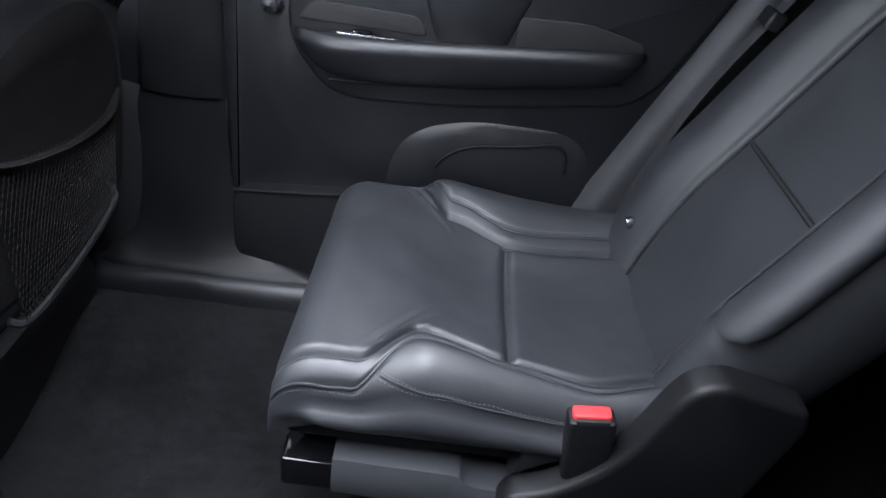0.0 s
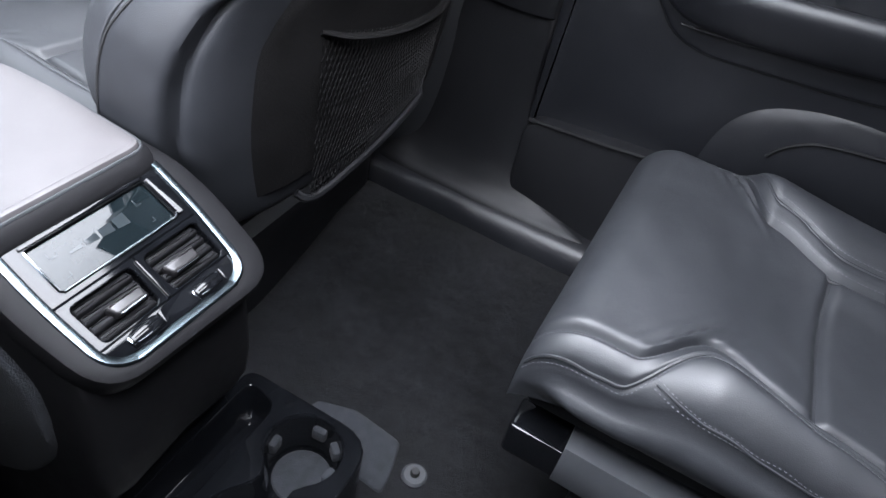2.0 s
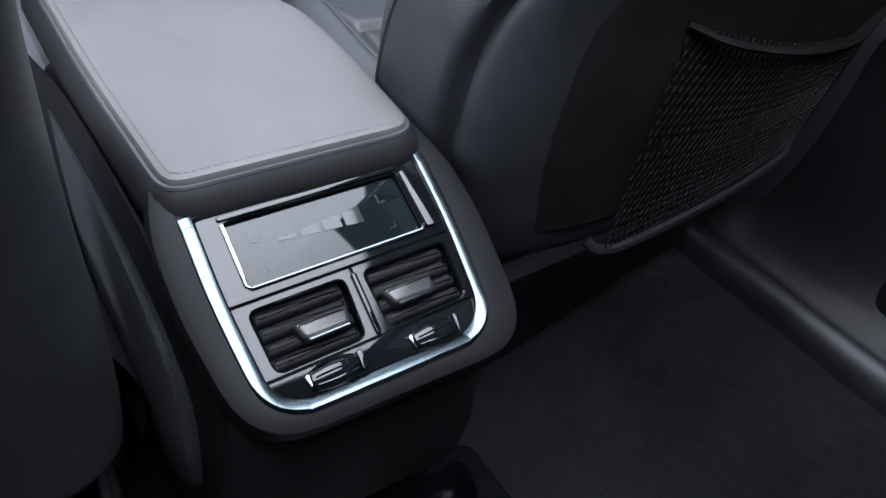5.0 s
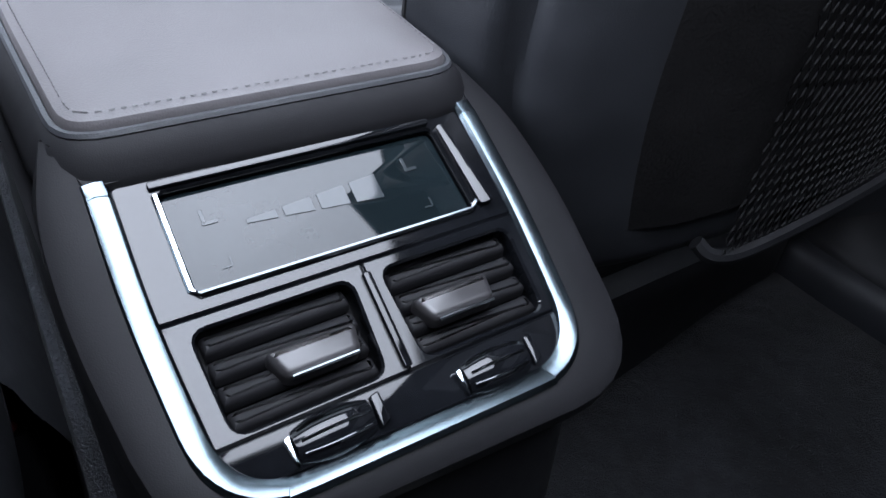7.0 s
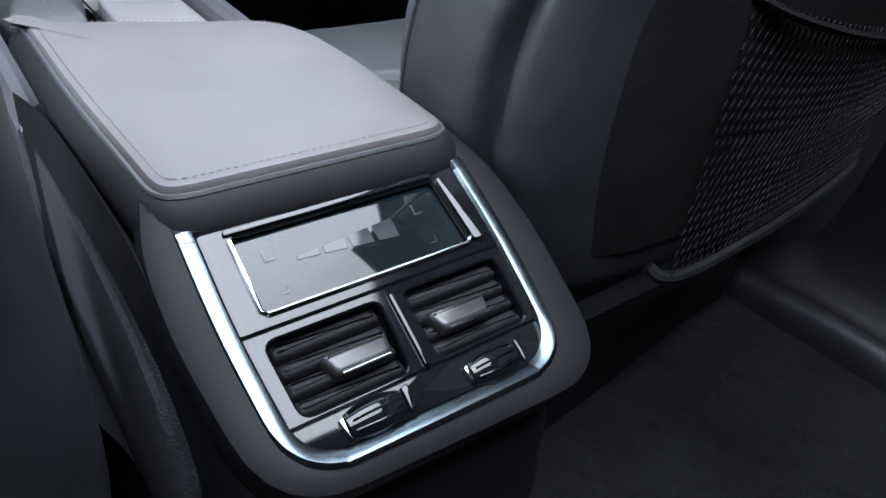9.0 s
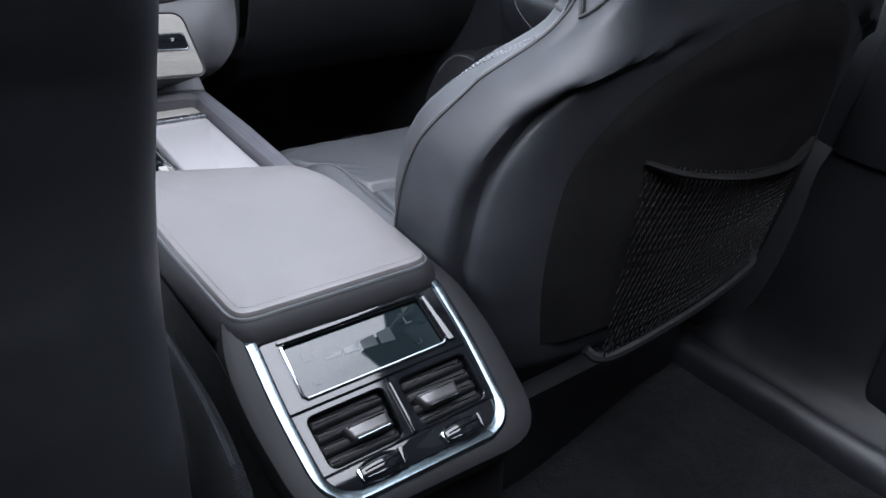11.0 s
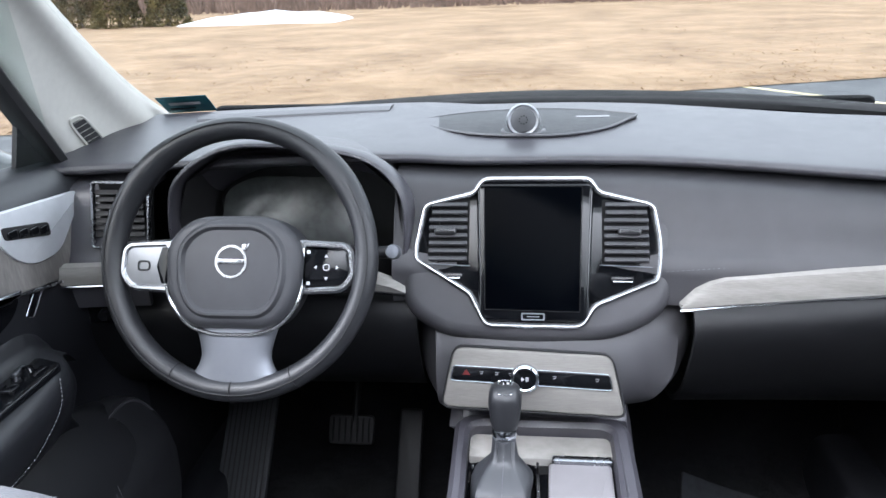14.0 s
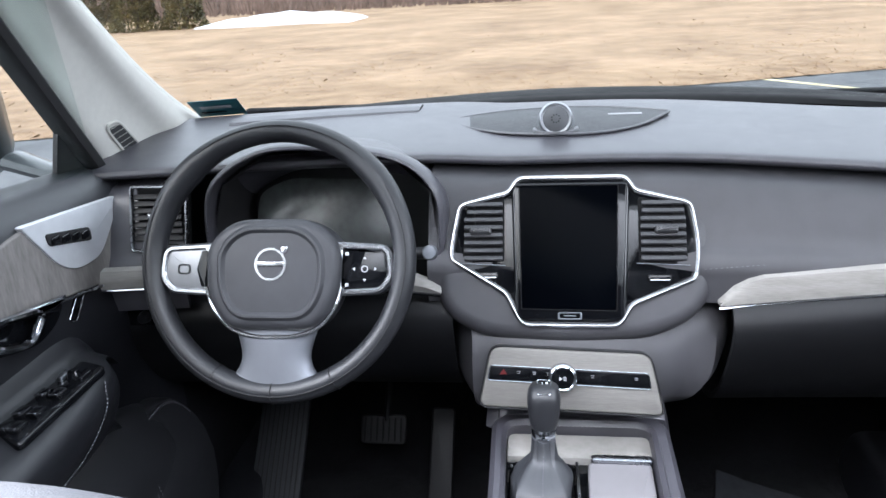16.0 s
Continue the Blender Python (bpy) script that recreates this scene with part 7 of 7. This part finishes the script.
# ---- outside mirrors ----
def mirror(s):
    out = 0.0 if s > 0 else 0.07
    ob = thing("door_mirror", "dark painted door mirror outside the side window", "mirror", (0.93 * s, 0.87, 0.70), "door mirrors")
    m = Matrix.Translation((1.075 + out * 1.3, 0.90, 0.868)) @ Matrix.Rotation(radians(-16), 4, "Z") @ Matrix.Rotation(radians(90), 4, "X") @ Matrix.Scale(1.34, 4)
    o = rounded([(-0.125, -0.06), (-0.09, -0.085), (0.08, -0.085), (0.125, -0.05), (0.125, 0.06), (0.09, 0.09), (-0.09, 0.09), (-0.125, 0.05)], 0.04, 4)
    rows = [[(q.x, q.y, 0.0) for q in inset(o, 0.022)], [(q.x, q.y, 0.010) for q in inset(o, 0.014)], [(q.x, q.y, 0.010) for q in inset(o, 0.005)], [(q.x, q.y, 0.0) for q in o], [(q.x, q.y, -0.03) for q in inset(o, -0.004)], [(q.x * 0.95, q.y * 0.95, -0.07) for q in o], [(q.x * 0.7, q.y * 0.7, -0.105) for q in o], [(q.x * 0.2, q.y * 0.2, -0.12) for q in o]]
    cs = skin(rows, True, True)
    cs.transform(m)
    bmesh.ops.recalc_face_normals(cs, faces=cs.faces)
    part("housing", side(cs, s), BODY, ob)
    part("mirror_glass", side(slab(inset(o, 0.021), 0.0, 0.003, 0.0005, m), s), MIRROR, ob, "mirror glass")
    part("mirror_foot", side(tube([(0.95, 0.915, 0.80), (0.86, 0.885, 0.785), (0.76, 0.87, 0.79)], [0.03, 0.025, 0.03], 10, flat=0.6), s), BODY, ob)


mirror(1)
mirror(-1)


# ---- outside ----
GZ = -0.55


def edge_y(x):
    """Where the asphalt ends and the grass begins."""
    return 10.3 + 0.32 * max(-14, min(6, x)) + 0.9 * max(0, x - 6) + 0.25 * noise.noise((x * 0.5, 0, 3))


us = [-600, -200, -80, -40, -25, -16, -10, -6, -3, 0, 3, 6, 10, 16, 25, 40, 80, 200, 600]
g = skin([[Vector((x, y, GZ - 0.012)) for y in (-800, -100, -20, 0, 10, 20, 60, 200, 900)] for x in us])
setting("ground", g, ASPHALT, "grey cracked car park asphalt", "ground", kind="structure")
xs = span(-70, 70, 140)
rows = []
for x in xs:
    e = edge_y(x)
    rows.append([Vector((x, e + d, GZ + (0.0 if i == 0 else 0.03) + 0.05 * noise.noise((x * 0.3, d * 0.3, 0)) * min(1, d / 3) + 0.010 * max(0, d - 8))) for i, d in enumerate((0, 0.15, 0.6, 1.5, 3, 5, 8, 12, 17, 23, 30, 40, 55, 90))])
setting("lawn", skin(rows), GRASS, "dry straw-coloured winter grass field", "grass", kind="structure")
random.seed(4)
tuft = bmesh.new()
for _ in range(5200):
    x = random.uniform(-16, 16)
    d = random.random() ** 2 * 14
    y = edge_y(x) + d + random.uniform(-0.1, 0.1)
    z = GZ + 0.02 + 0.010 * max(0, d - 8)
    h, w, a = random.uniform(0.015, 0.04), random.uniform(0.02, 0.06), random.uniform(0, 3.14)
    c, s_ = math.cos(a) * w, math.sin(a) * w
    lx, ly = random.uniform(-0.08, 0.08), random.uniform(0.03, 0.10)
    v = [tuft.verts.new(q) for q in ((x - c, y - s_, z), (x + c, y + s_, z), (x + c * 0.3 + lx, y + s_ * 0.3 + ly, z + h), (x - c * 0.3 + lx, y - s_ * 0.3 + ly, z + h))]
    tuft.faces.new(v)
setting("grass_tufts", tuft, GRASS, "dry grass tufts along the field's edge", "grass", kind="stuff")


def line(x0, y0, x1, y1, w, material, name, label):
    a, b = Vector((x0, y0, 0)), Vector((x1, y1, 0))
    n = (b - a).normalized().cross(Vector((0, 0, 1))) * w / 2
    bm = bmesh.new()
    pts = [a + n, b + n, b - n, a - n]
    slab([p.to_2d() for p in pts], GZ - 0.012, GZ - 0.006, 0.002, None, 1, bm)
    setting(name, bm, material, label, "road marking")


line(3.15, 11.9, 4.95, 9.3, 0.12, PAINT, "parking_line", "worn yellow parking line on the asphalt")
line(5.2, 10.4, 8.5, 8.2, 0.12, PAINTW, "parking_line", "worn white parking line on the asphalt")
line(7.5, 7.6, 11.0, 6.2, 0.12, PAINTW, "parking_line", "worn white parking line on the asphalt")

sn = []
for q in span(0, 1, 18):
    x = -17.2 + 8.2 * q
    h = 0.50 * math.sin(math.pi * min(1, max(0.02, q))) ** 0.45 * (0.9 + 0.25 * noise.noise((q * 7, 0, 0)))
    z = GZ + 0.010 * 20
    sn.append([(x, 34.5, z - 0.1), (x, 34.8, z + h * 0.6), (x, 36, z + h), (x, 37.5, z + h * 1.25), (x, 39, z + h), (x, 40, z - 0.1)])
setting("snow_bank", loft(sn, 3, 1, False, False), SNOW, "leftover snow bank on the grass", "snow", kind="structure")


def evergreen(x, y, h, r, seed):
    random.seed(seed)
    t = thing("evergreen_bush", "tall olive-brown evergreen by the field's far edge", "tree", (x, y, GZ), "evergreens")
    z0 = GZ + 0.2
    part("trunk", tube([(x, y, z0 - 0.3), (x + 0.05, y, z0 + h * 0.5), (x, y, z0 + h * 0.9)], [0.14, 0.09, 0.03], 8), BARK, t)
    for i in range(5):
        a = i * 1.3
        part("limb", tube([(x, y, z0 + 0.4 + i * 0.5), (x + r * 0.6 * math.cos(a), y + r * 0.6 * math.sin(a), z0 + 0.9 + i * 0.5)], [0.05, 0.02], 6), BARK, t)
    bm = bmesh.new()
    for _ in range(5200):
        q = random.random()
        rr2 = r * (1 - q ** 1.6 * 0.85) * (0.45 + 0.55 * random.random() ** 0.5) * (1 + 0.10 * math.sin(q * 14 + seed))
        a = random.uniform(0, 2 * math.pi)
        c = Vector((x + rr2 * math.cos(a), y + rr2 * math.sin(a), z0 + 0.05 + q * h))
        for _k in range(2):
            d = Vector((random.uniform(-1, 1), random.uniform(-1, 1), random.uniform(-0.4, 1.2))).normalized() * random.uniform(0.08, 0.18)
            e = d.cross(Vector((random.random(), random.random(), 0.3))).normalized() * 0.05
            v = [bm.verts.new(p) for p in (c - e, c + e, c + d)]
            bm.faces.new(v)
    part("crown", bm, HEDGE, t)


evergreen(-20.6, 35.5, 4.5, 1.25, 1)
evergreen(-18.2, 36.0, 4.2, 1.15, 2)
evergreen(-23.4, 36.5, 4.8, 1.4, 3)

random.seed(9)
br = bmesh.new()
for _ in range(4200):
    x = random.uniform(-55, 45)
    y = random.uniform(50, 62)
    z = GZ + 0.4
    h = random.uniform(0.8, 5.0) * (1.2 if random.random() < 0.2 else 0.7)
    lx = random.uniform(-0.8, 0.8)
    w = random.uniform(0.03, 0.10)
    v = [br.verts.new(q) for q in ((x - w, y, z), (x + w, y, z), (x + lx, y + 0.1, z + h))]
    br.faces.new(v)
setting("brush_line", br, BRUSH, "bare brown brush along the field's far edge", "woods", kind="stuff")
bank = skin([[Vector((x, 58 + d, GZ + 0.3 + h + 1.2 * noise.noise((x * 0.08, h, 0)))) for d, h in ((0, 0), (2, 2.0), (5, 5.0), (9, 9.5))] for x in span(-140, 140, 60)])
setting("backdrop", bank, BRUSH, "brown wooded rise behind the field", "woods")
